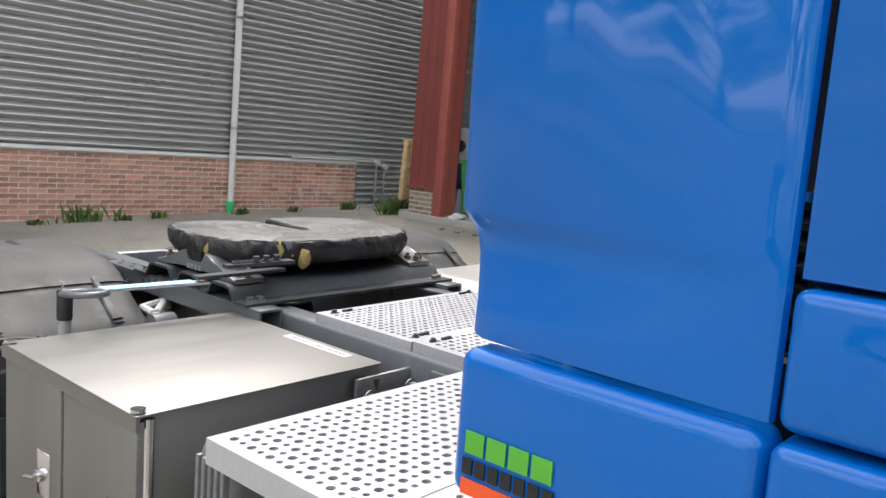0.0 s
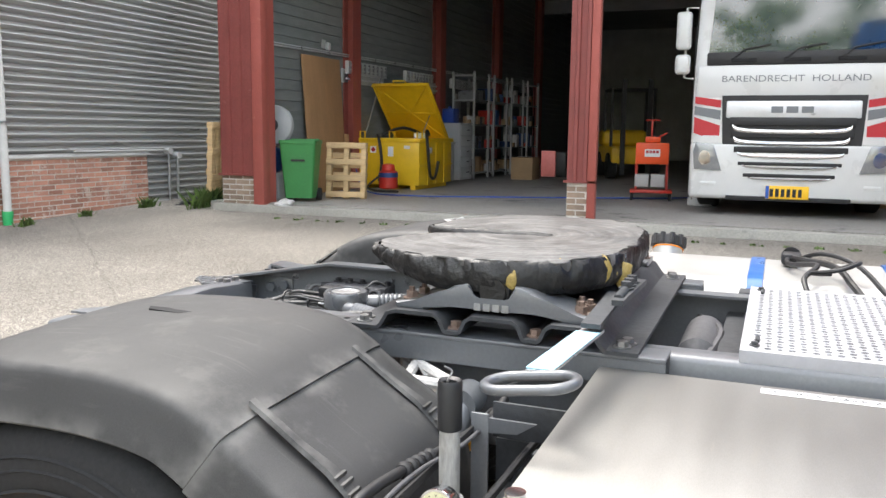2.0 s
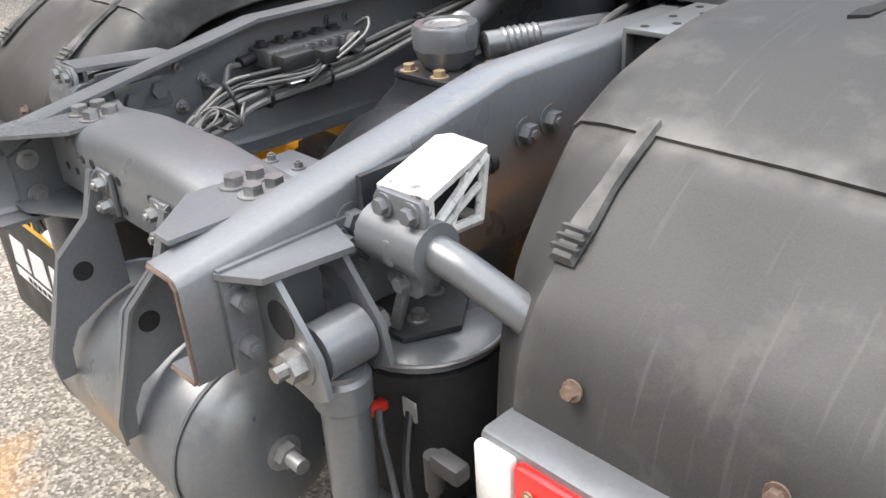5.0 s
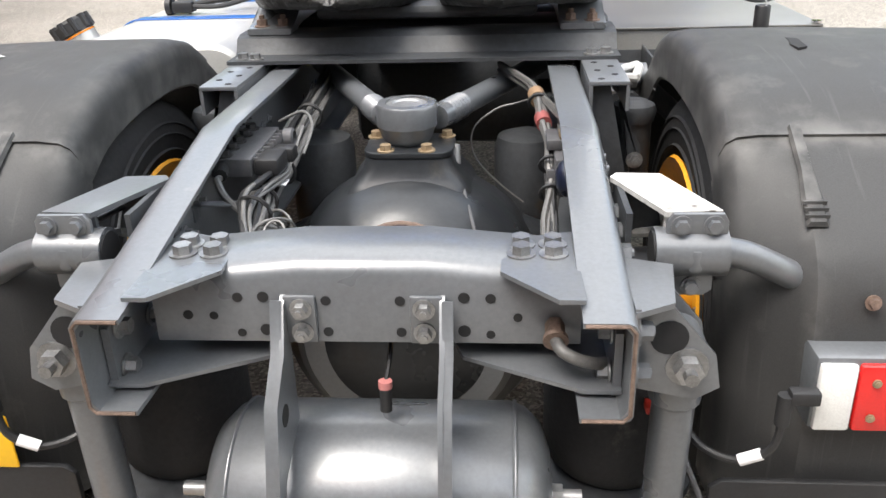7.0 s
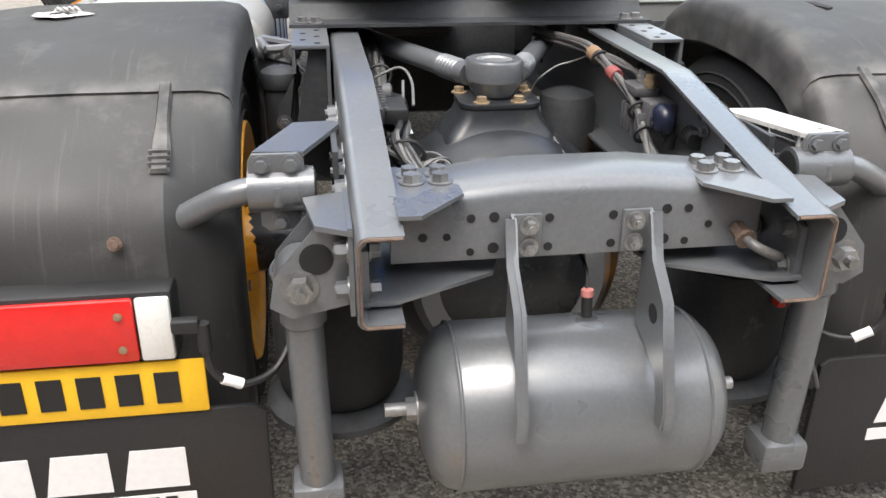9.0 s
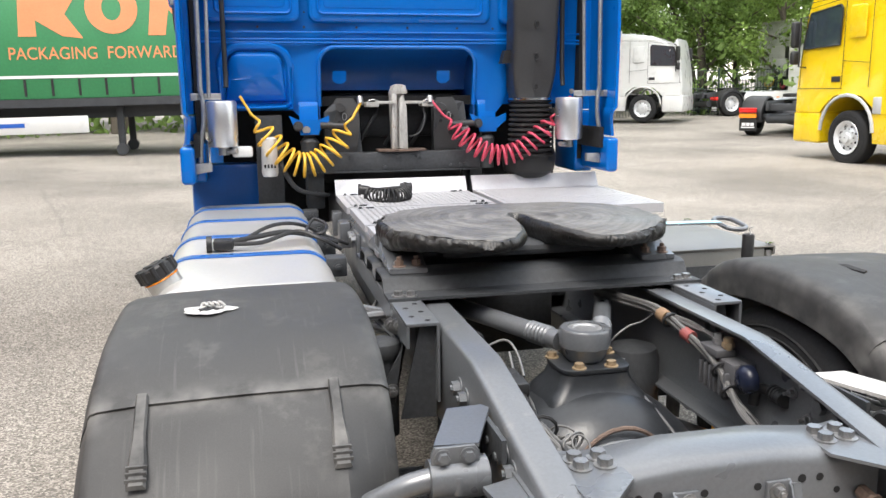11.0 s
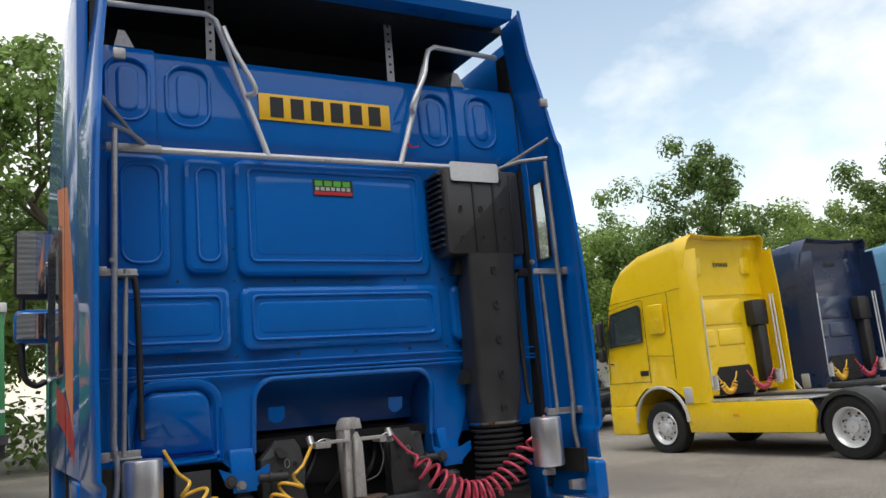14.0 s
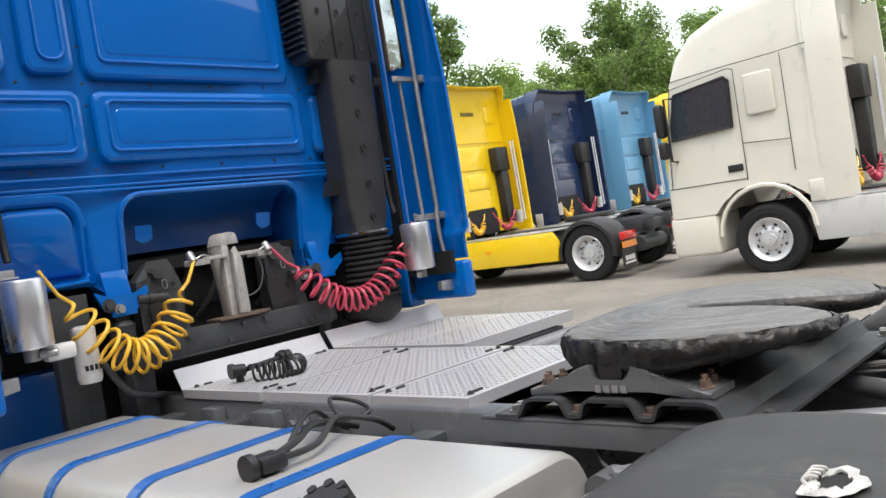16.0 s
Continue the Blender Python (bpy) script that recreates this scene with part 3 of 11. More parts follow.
def perforated(bm, x0, x1, y0, y1, z, nx, ny, r, th=0.004, lip=0.03, edge=0.03):
    """A tread plate with rows of open holes, a plain border and a lip turned down."""
    X0, X1, Y0, Y1 = x0 + edge, x1 - edge, y0 + edge, y1 - edge
    dx, dy = (X1 - X0) / nx, (Y1 - Y0) / ny
    grid = [[bm.verts.new((X0 + i * dx, Y0 + j * dy, z)) for j in range(ny + 1)] for i in range(nx + 1)]
    k = 8
    for i in range(nx):
        for j in range(ny):
            cx, cy = X0 + (i + 0.5) * dx, Y0 + (j + 0.5) * dy
            rr = r * (1.0 if (i + j) % 2 == 0 else 0.72)
            hole = [bm.verts.new((cx + rr * math.cos(radians(45 * q + 22.5)) * 1.15, cy + rr * math.sin(radians(45 * q + 22.5)), z)) for q in range(k)]
            low = [bm.verts.new((v.co.x, v.co.y, z - 0.006)) for v in hole]
            c = [grid[i + 1][j + 1], grid[i][j + 1], grid[i][j], grid[i + 1][j]]
            # corners lie between the hole's points 0/1, 2/3, 4/5, 6/7
            for q in range(4):
                bm.faces.new((c[q], hole[(2 * q + 1) % k], hole[2 * q]))
                bm.faces.new((c[q], c[(q + 1) % 4], hole[(2 * q + 2) % k], hole[(2 * q + 1) % k]))
            bridge(bm, hole, low)
    outer = [(x0, y0), (x1, y0), (x1, y1), (x0, y1)]
    inner = [(X0, Y0), (X1, Y0), (X1, Y1), (X0, Y1)]
    vo, vi = [bm.verts.new((*p, z)) for p in outer], [bm.verts.new((*p, z)) for p in inner]
    vd = [bm.verts.new((*p, z - lip)) for p in outer]
    bridge(bm, vi, vo)
    bridge(bm, vo, vd)
    return bm

def coil(p0, p1, sag, turns, r, flat=0.0, k=14, lead=0.12):
    """Points of a hanging coiled hose between two ends."""
    p0, p1 = Vector(p0), Vector(p1)
    n = turns * k
    out = []
    base = lambda t: p0.lerp(p1, t) + Vector((0, -0.03 * math.sin(math.pi * t), -sag * 4 * t * (1 - t) * (0.85 + 0.15 * 4 * t * (1 - t))))
    for i in range(n + 1):
        t = i / n
        u = lead + (1 - 2 * lead) * t
        c = base(u)
        d = (base(min(1, u + 0.01)) - base(max(0, u - 0.01))).normalized()
        a = d.cross(Vector((0, 1, 0))).normalized()
        b = d.cross(a)
        env = min(1.0, 8 * t + 0.25, 8 * (1 - t) + 0.25)
        ph = 2 * math.pi * turns * t
        out.append(c + (a * math.cos(ph) + b * math.sin(ph)) * (r * env))
    head = [base(lead * q) for q in (0, 0.35, 0.7)]
    tail = [base(1 - lead * q) for q in (0.7, 0.35, 0)]
    return head + out + tail

def plate_bars(bm, x0, x1, z0, z1, axis, base, th, n=6, flip=1):
    """Plain bars in place of the signs of a number plate."""
    w = (x1 - x0) / n
    for i in range(n):
        prism(bm, [(x0 + (i + 0.18) * w, z0), (x0 + (i + 0.82) * w, z0), (x0 + (i + 0.82) * w, z1), (x0 + (i + 0.18) * w, z1)], axis, base, base + th)
    return bm

def text_mesh(body, size, depth=0.002):
    cu = bpy.data.curves.new("writing", "FONT")
    cu.body, cu.size, cu.extrude, cu.align_x, cu.align_y = body, size, depth, "CENTER", "CENTER"
    ob = bpy.data.objects.new("writing", cu)
    scene.collection.objects.link(ob)
    me = bpy.data.meshes.new_from_object(ob.evaluated_get(bpy.context.evaluated_depsgraph_get()))
    bpy.data.objects.remove(ob)
    bpy.data.curves.remove(cu)
    return me

def writing(body, size, mat, parent, m, sx=1.0, name="writing", depth=0.002, width=None):
    me = text_mesh(body, size, depth)
    if width:
        xs_ = [v.co.x for v in me.vertices]
        sx = width / (max(xs_) - min(xs_))
    me.materials.clear()
    me.materials.append(mat)
    ob = new(name, me)
    ob.parent = parent
    ob.matrix_basis = m @ Matrix.Diagonal((sx, 1, 1, 1))
    return ob

# ---------------------------------------------------------------- ground and buildings
FLOOR = 0.38          # workshop floor
FX = -7.45            # front of the workshop
WY = -6.95            # the long corrugated wall
IY = -5.38            # inner face of the workshop's side wall

def gz(x, y):
    z = 0.035 * max(0.0, -x - 0.2) + 0.006 * max(0.0, y - 1.5) - 0.008 * min(12.0, max(0.0, x - 2.0))
    return min(z, 0.30) if x < -3 else min(z, 0.75)

bm = B()
xs = [-900, -300, -120, -60, -30, -20, -14, -10, -8, -7, -6, -5, -4, -3, -2, -1, 0, 1, 2, 4, 7, 10, 14, 18, 24, 32, 45, 70, 120, 300, 900]
ys = [-900, -300, -120, -60, -30, -20, -14, -10, -8, -6, -4, -2, 0, 1.5, 4, 7, 10, 14, 18, 22, 26, 30, 36, 45, 70, 120, 300, 900]
gv = [[bm.verts.new((x, y, gz(x, y))) for y in ys] for x in xs]
for i in range(len(xs) - 1):
    for j in range(len(ys) - 1):
        bm.faces.new((gv[i][j], gv[i + 1][j], gv[i + 1][j + 1], gv[i][j + 1]))
solid("ground", bm, ASPHALT, "worn grey gravelly asphalt yard with cracks and stains", "ground", "structure")

AT = pose(-0.23, -0.02, 0.0) @ Matrix.Diagonal((1.035, 1.035, 0.93, 1))
# long wall: brick below, dark corrugated sheet above
bm = B()
prof = []
pitch, z, top = 0.115, 1.16, 7.6
while z < top:
    for dz, dy in ((0.0, 0.0), (0.004, 0.0), (0.048, 0.072), (0.056, 0.080), (0.066, 0.074), (0.110, 0.003)):
        prof.append((WY + dy, z + dz))
    z += pitch
for x0, x1, lo in ((-7.66, 14.0, 1.16),):
    vs0 = [bm.verts.new((x0, p[0], p[1])) for p in prof]
    vs1 = [bm.verts.new((x1, p[0], p[1])) for p in prof]
    for i in range(len(prof) - 1):
        bm.faces.new((vs0[i], vs1[i], vs1[i + 1], vs0[i + 1]))
low = [(p[0], p[1] - 9 * pitch) for p in prof]
vs0 = [bm.verts.new((-10.5, p[0] - 0.002, p[1])) for p in low]
vs1 = [bm.verts.new((-7.66, p[0] - 0.002, p[1])) for p in low]
for i in range(len(low) - 1):
    bm.faces.new((vs0[i], vs1[i], vs1[i + 1], vs0[i + 1]))
bx(bm, -10.5, 14, WY - 0.35, WY - 0.10, 0, 7.6)
wall_long = solid("wall_south", bm, CORR, "dark grey horizontally corrugated metal wall above a red brick plinth", "wall", "structure", smooth=True, angle=25)

bm = B()
bx(bm, -7.66, 14, WY - 0.09, WY + 0.055, -0.1, 1.10)
mortar = part("mortar_bed", bm, MORTAR, wall_long)
bm = B()
bx(bm, -7.70, 14, WY - 0.08, WY + 0.095, 1.10, 1.135, 0.006)
bx(bm, -7.70, 14, WY + 0.03, WY + 0.055, 1.135, 1.16)
part("coping", bm, BLOCKW, wall_long, "pale metal drip strip on the brick")

# rain pipe, its foot, the small pipes beside the brick's end
rp = thing("rain_pipe", "pale grey rain pipe with a green foot on the corrugated wall", "pipe")
bm = B()
cyl(bm, (-5.07, WY + 0.13, 0.36), (-5.07, WY + 0.13, 7.6), 0.05, n=18)
for z in (1.2, 2.7, 4.4):
    cyl(bm, (-5.07, WY + 0.13, z), (-5.07, WY + 0.13, z + 0.05), 0.058, n=18)
part("pipe", bm, BLOCKW, rp)
bm = B()
cyl(bm, (-5.07, WY + 0.13, 0.14), (-5.07, WY + 0.13, 0.37), 0.060, n=18)
cyl(bm, (-5.07, WY + 0.13, 0.30), (-5.07, WY + 0.13, 0.39), 0.066, n=18)
part("foot", bm, PAINTG, rp, "green drain socket")
for z in (1.6, 3.4):
    bm = B()
    bx(bm, -5.13, -5.01, WY, WY + 0.2, z, z + 0.03)
    part("clamp", bm, GALV, rp)
cd = thing("wall_conduit", "thin white conduit with two round boxes at the brick end", "conduit")
bm = B()
tube(bm, curve_pts([(-6.2, WY + 0.10, 1.19), (-7.9, WY + 0.10, 1.18), (-8.05, WY + 0.10, 1.16)], 4), 0.014)
part("rail", bm, BLOCKW, cd)
for x, z1 in ((-8.1, 1.16), (-8.3, 1.08)):
    bm = B()
    cyl(bm, (x, WY + 0.10, 0.3), (x, WY + 0.10, z1), 0.017, n=10)
    part("upright", bm, GALV, cd)
    bm = B()
    cyl(bm, (x, WY + 0.05, z1), (x, WY + 0.15, z1), 0.055, n=14)
    part("junction_box", bm, BLOCKW, cd)

AT = pose(-0.42, 0.03, 0)
# workshop: floor, kerb, walls, ceiling
bm = B()
bx(bm, -32, FX - 0.05, -5.8, 14, 0.0, FLOOR)
solid("floor", bm, FLOORM, "dark worn concrete workshop floor", "floor", "structure")
bm = B()
bx(bm, FX - 0.05, FX + 0.16, -5.6, 4.45, 0.0, FLOOR - 0.015, 0.012)
solid("kerb", bm, CONC, "weathered concrete sill along the workshop doors", "kerb", "structure")

def clad(bm, x, y0, y1, z0, z1, face, n):
    """Upright trapezoid sheeting in the plane x, looking to +x."""
    w = (y1 - y0) / n
    pts = []
    for i in range(n):
        y = y0 + i * w
        pts += [(x, y), (x, y + w * 0.52), (x + face, y + w * 0.60), (x + face, y + w * 0.92)]
    pts.append((x, y1))
    a = [bm.verts.new((p[0], p[1], z0)) for p in pts]
    b = [bm.verts.new((p[0], p[1], z1)) for p in pts]
    for i in range(len(pts) - 1):
        bm.faces.new((a[i], a[i + 1], b[i + 1], b[i]))

# corner pier: cladding, red flange, brown brick foot
pier = thing("door_pier", "dark red clad pier with a red steel edge on a brick foot", "pier", kind="structure")
bm = B()
clad(bm, FX + 0.02, -5.52, -4.95, 0.80, 7.6, 0.035, 3)
bx(bm, FX - 0.5, FX + 0.015, -5.54, -4.955, 0.80, 7.6)
part("cladding", bm, REDCLAD, pier, smooth=False)
bm = B()
bx(bm, FX - 0.10, FX + 0.07, -4.95, -4.78, 0.33, 7.6, 0.006)
bx(bm, FX - 0.35, FX - 0.10, -4.90, -4.84, 0.33, 7.6)
part("steel_edge", bm, REDCOL, pier, "brighter red steel edge")
bm = B()
bx(bm, FX + 0.0, FX + 0.065, -5.56, -4.95, 0.775, 0.80)
part("drip_strip", bm, REDCLAD, pier)
# middle column
col = thing("door_column", "red steel column between two doorways on a brick foot, dented", "column", kind="structure")
bm = B()
bx(bm, FX - 0.02, FX + 0.015, -0.36, -0.05, 0.86, 7.6, 0.004)
bx(bm, FX - 0.30, FX - 0.02, -0.30, -0.12, 0.36, 7.6)
clad(bm, FX + 0.02, -0.36, -0.10, 0.86, 7.6, 0.028, 2)
part("cladding", bm, REDCLAD, col, smooth=False)
bm = B()
bx(bm, FX - 0.06, FX + 0.05, -0.10, 0.0, 0.36, 7.6, 0.005)
part("steel_edge", bm, REDCOL, col, "brighter red steel edge, bent near the ground")
bm = B()
bx(bm, FX + 0.03, FX + 0.075, -0.16, 0.02, 0.90, 1.22, 0.012, 2, Matrix.Rotation(radians(4), 4, "Z"))
part("bent_flap", bm, REDCLAD, col)
bm = B()
bx(bm, FX - 0.04, FX + 0.05, -0.40, 0.0, 0.83, 0.86)
part("drip_strip", bm, REDCLAD, col)
# right part of the front
rw = thing("wall_front", "dark red clad wall with a brick plinth and a white window", "wall", kind="structure")
bm = B()
clad(bm, FX + 0.02, 4.45, 13.0, 0.80, 7.6, 0.04, 34)
bx(bm, FX - 0.20, FX + 0.015, 4.45, 13.0, 0.80, 7.6)
part("cladding", bm, REDCLAD, rw, smooth=False)
bm = B()
bx(bm, FX - 0.10, FX + 0.06, 4.33, 4.45, 0.33, 7.6, 0.005)
part("steel_edge", bm, REDCOL, rw)
bm = B()
bx(bm, FX - 0.20, FX + 0.07, 4.45, 13.0, 0.775, 0.80)
part("drip_strip", bm, REDCLAD, rw)
bm = B()
bx(bm, FX + 0.03, FX + 0.09, 5.95, 7.4, 1.10, 1.16, 0.005)
bx(bm, FX + 0.03, FX + 0.08, 5.95, 6.01, 1.16, 2.3)
part("window_frame", bm, WHITE, rw)
bm = B()
bx(bm, FX + 0.045, FX + 0.055, 6.01, 7.4, 1.16, 2.3)
part("pane", bm, SCREEN, rw)
# lintel above the doors, roof edge, the rest of the shell
bm = B()
bx(bm, FX - 0.25, FX + 0.04, -5.6, 4.45, 5.2, 7.6)
solid("lintel", bm, REDCLAD, "dark red clad band above the doorways", "wall", "structure")
bm = B()
bx(bm, -32, FX - 0.2, -5.8, 14, 5.6, 5.8)
for x in (-11, -15, -19, -24):
    bx(bm, x - 0.1, x + 0.1, -5.4, 14, 5.2, 5.6)
solid("ceiling", bm, CEILM, "dark sheet ceiling with steel beams", "ceiling", "structure")
bm = B()
step = 0.17
z = FLOOR
while z < 5.6:
    bx(bm, -32, FX - 0.12, IY - 0.04, IY + (0.0 if int((z - FLOOR) / step) % 2 else 0.008), z, z + step - 0.012)
    z += step
bx(bm, -32, FX - 0.12, IY - 0.25, IY - 0.03, FLOOR - 0.3, 5.7)
solid("wall_side", bm, CLADIN, "dark grey boarded inner side wall", "wall", "structure", smooth=False)
bm = B()
bx(bm, -32.2, -32, -5.8, 14, 0, 5.8)
bx(bm, -32, FX - 0.2, 13.8, 14, 0, 5.8)
solid("wall_back", bm, WALLIN, "dark back wall of the workshop", "wall", "structure")
bm = B()
bx(bm, FX - 4.0, FX - 0.2, 5.55, 5.75, 0, 5.6)
solid("wall_office", bm, BLOCKW, "white painted block wall inside the workshop", "wall", "structure")
bm = B()
for x in (-11.0, -15.2, -19.4, -23.6):
    bx(bm, x - 0.16, x + 0.16, IY + 0.0, IY + 0.03, FLOOR, 5.6)
    bx(bm, x - 0.16, x + 0.16, IY + 0.19, IY + 0.21, FLOOR, 5.6)
    bx(bm, x - 0.008, x + 0.008, IY + 0.03, IY + 0.19, FLOOR, 5.6)
solid("wall_posts", bm, REDCOL, "red steel posts along the inner wall", "post", "structure")
# cable tray, unlit lamps and papers on the side wall
AT = Matrix()
WF = IY + 0.04
T = thing("cable_tray", "thin pale cable tray with a switch box on the side wall", "conduit")
for dz in (0.0, 0.035):
    bm = B()
    cyl(bm, (-8.7, WF + 0.03, 2.75 + dz), (-19.5, WF + 0.03, 2.84 + dz), 0.012, n=8)
    part("conduit", bm, BLOCKW, T)
for q in range(12):
    bm = B()
    x = -8.9 - 0.9 * q
    bx(bm, x - 0.02, x + 0.02, WF, WF + 0.05, 2.74 + 0.008 * q, 2.80 + 0.008 * q)
    part("clip", bm, GALV, T)
bm = B()
bx(bm, -10.72, -10.62, WF, WF + 0.06, 2.83, 2.95, 0.008)
part("switch_box", bm, BLOCKW, T)
for xa, xb in ((-12.9, -11.3), (-15.3, -13.85), (-18.2, -16.5)):
    T = thing("wall_lamp", "white slatted wall lamp, switched off", "lamp", "lamps along the side wall")
    bm = B()
    bx(bm, xa, xb, WF, WF + 0.09, 2.47, 2.70, 0.01)
    part("housing", bm, BLOCKW, T)
    for q in range(9):
        bm = B()
        x = xa + (xb - xa) * (q + 0.5) / 9
        bx(bm, x - 0.01, x + 0.01, WF + 0.09, WF + 0.12, 2.50, 2.67)
        part("slat", bm, GALV, T)
    for z in (2.54, 2.62):
        bm = B()
        cyl(bm, (xa + 0.05, WF + 0.105, z), (xb - 0.05, WF + 0.105, z), 0.013, n=8)
        part("tube", bm, WHITE, T)
for x, z0, z1, w in ((-15.9, 1.75, 2.19, 0.34), (-17.1, 1.78, 2.36, 0.36), (-17.85, 1.85, 2.22, 0.22)):
    bm = B()
    bx(bm, x - w / 2, x + w / 2, WF, WF + 0.006, z0, z1)
    solid("wall_notice", bm, WHITE, "white paper notice on the dark side wall", "paper")
AT = pose(-0.42, 0.03, 0)

AT = Matrix()
# ---------------------------------------------------------------- the blue tractor unit
TR = thing("tractor_unit", "blue two-axle tractor unit with grey chassis, black mudguards and aluminium tank", "truck", m=TILT)
RT = lambda y: 0.85 + 0.108 * min(1.0, max(0.0, (y - 0.02) / 0.58)) if y < 0.6 else 0.958  # height of the rails

# frame rails: channels that open inwards
for s in (-1, 1):
    bm = B()
    ysr = [0.0, 0.08, 0.18, 0.28, 0.38, 0.46, 0.53, 0.60, 0.9, 1.3, 1.9, 2.6, 3.4, 4.4, 5.6]
    secs = []
    for y in ysr:
        t, b0 = RT(y), 0.69 - 0.02 * min(1, y / 0.6)
        w = 0.395
        o = [(w, b0 + 0.012), (w, t - 0.014), (w - 0.006, t - 0.004), (w - 0.016, t), (w - 0.075, t), (w - 0.075, t - 0.008), (w - 0.018, t - 0.008), (w - 0.009, t - 0.018), (w - 0.009, b0 + 0.02), (w - 0.018, b0 + 0.008), (w - 0.075, b0 + 0.008), (w - 0.075, b0), (w - 0.016, b0), (w - 0.005, b0 + 0.004)]
        secs.append([bm.verts.new((s * p[0], y, p[1])) for p in o])
    for i in range(len(secs) - 1):
        bridge(bm, secs[i], secs[i + 1])
    bm.faces.new(secs[0])
    bm.faces.new(secs[-1])
    rail = part("frame_rail", bm, CHAS, TR, "grey painted steel channel with an orange cut edge")
    # orange primer on the cut end
    bm = B()
    t, b0, w = 0.85, 0.69, 0.395
    tube(bm, [(s * (w - 0.072), -0.001, t - 0.004), (s * (w - 0.014), -0.001, t - 0.004), (s * (w - 0.005), -0.001, t - 0.014), (s * (w - 0.005), -0.001, b0 + 0.014), (s * (w - 0.014), -0.001, b0 + 0.004), (s * (w - 0.072), -0.001, b0 + 0.004)], 0.0032, 6)
    part("cut_edge", bm, RUST, rail, "bare orange primer edge")
    bolts(rail, [(s * 0.396, y, z) for y, z in ((0.259, 0.834), (0.257, 0.746), (0.369, 0.86), (0.311, 0.849), (0.625, 0.853), (0.687, 0.858))], (s, 0, 0), 0.018, 0.018, CHAS, 0.008)
    bolts(rail, [(s * 0.385, y, z) for y, z in ((0.318, 0.84), (0.376, 0.85))], (-s, 0, 0), 0.019, 0.014, CHAS)
    bolts(rail, [(s * 0.385, y, z) for y, z in ((0.421, 0.802), (0.481, 0.847), (0.424, 0.886))], (-s, 0, 0), 0.010, 0.012, BOLT, 0.016, "stud")
    bolts(rail, [(s * 0.385, y, z) for y, z in ((0.827, 0.904), (0.881, 0.903), (0.987, 0.849), (1.044, 0.85))], (-s, 0, 0), 0.009, 0.008, CHAS)
    bm = B()
    bx(bm, min(s * 0.381, s * 0.387), max(s * 0.381, s * 0.387), 0.285, 0.41, 0.815, 0.875, 0.002)
    part("doubler_plate", bm, CHAS, rail)
    # outer bearers under the coupling plate with rows of holes
    bm = B()
    x0, x1 = (0.402, 0.492)
    for a, b in ((0.88, 1.90),):
        bx(bm, min(s * x0, s * x1), max(s * x0, s * x1), a, b, 0.962, 0.972, 0.002)
        bx(bm, min(s * x1, s * (x1 - 0.008)), max(s * x1, s * (x1 - 0.008)), a, b, 0.905, 0.962)
        bx(bm, min(s * x0, s * (x0 + 0.008)), max(s * x0, s * (x0 + 0.008)), a, b, 0.75, 0.962)
    brr = part("bearer_angle", bm, CHAS, TR)
    bm = B()
    for i in range(5):
        for xx in (0.43, 0.465):
            if (i + (xx > 0.45)) % 2 == 0:
                cyl(bm, (s * xx, 0.905 + 0.045 * i, 0.9725), (s * xx, 0.905 + 0.045 * i, 0.9732), 0.008, n=10)
    pieces("bolt_hole", bm, DARK, brr)
    bolts(brr, [(s * 0.411, y, z) for y, z in ((1.389, 0.902), (1.481, 0.896), (1.717, 0.898), (1.719, 0.849), (1.723, 0.807), (1.776, 0.904))], (s, 0, 0), 0.014, 0.016, CHAS, 0.008)
    bm = B()
    lathe(bm, (s * 0.410, 1.59, 0.894), (s, 0, 0), [(0, 0.024), (0.006, 0.024), (0.006, 0.016), (0.001, 0.015), (0.001, 0.001)], 18)
    part("grommet", bm, PLASTD, brr)
    bm = B()
    tube(bm, curve_pts([(s * 0.412, 1.588, 0.893), (s * 0.45, 1.575, 0.885), (s * 0.48, 1.54, 0.862), (s * 0.50, 1.50, 0.852), (s * 0.52, 1.46, 0.85)], 5), 0.0055, 8)
    part("sensor_line", bm, CABLES, brr)
    bm = B()
    prism(bm, [(s * 0.408, 0.955), (s * 0.452, 0.955), (s * 0.505, 0.70), (s * 0.408, 0.70)], "y", 0.905, 0.915)
    prism(bm, [(0.915, 0.955), (1.18, 0.955), (1.10, 0.76), (0.98, 0.70), (0.915, 0.70)], "x", s * 0.409, s * 0.417)
    hgb = part("hanger_gusset", bm, CHASD, brr, "dark steel bracket hanging under the bearer")
    bm = B()
    prism(bm, [(s * 0.488, 0.905), (s * 0.478, 0.905), (s * 0.535, 0.80), (s * 0.540, 0.74), (s * 0.515, 0.72), (s * 0.505, 0.78)], "y", 0.955, 0.965)
    part("side_arm", bm, CHASD, hgb)
    bolts(hgb, [(s * 0.522, 0.954, 0.765), (s * 0.49, 1.03, 0.93), (s * 0.50, 1.09, 0.915)], (0, -1, 0), 0.014, 0.014, BOLT, 0.01)
    bm = B()
    lathe(bm, (s * 0.53, 1.06, 0.83), (0, 0, 1), [(0, 0.02), (0.004, 0.05), (0.03, 0.056), (0.045, 0.05), (0.055, 0.03)], 20)
    cyl(bm, (s * 0.53, 1.06, 0.60), (s * 0.53, 1.06, 0.84), 0.045, n=18)
    part("spring_brake", bm, CHASD, TR, "dark cylindrical spring brake chamber")

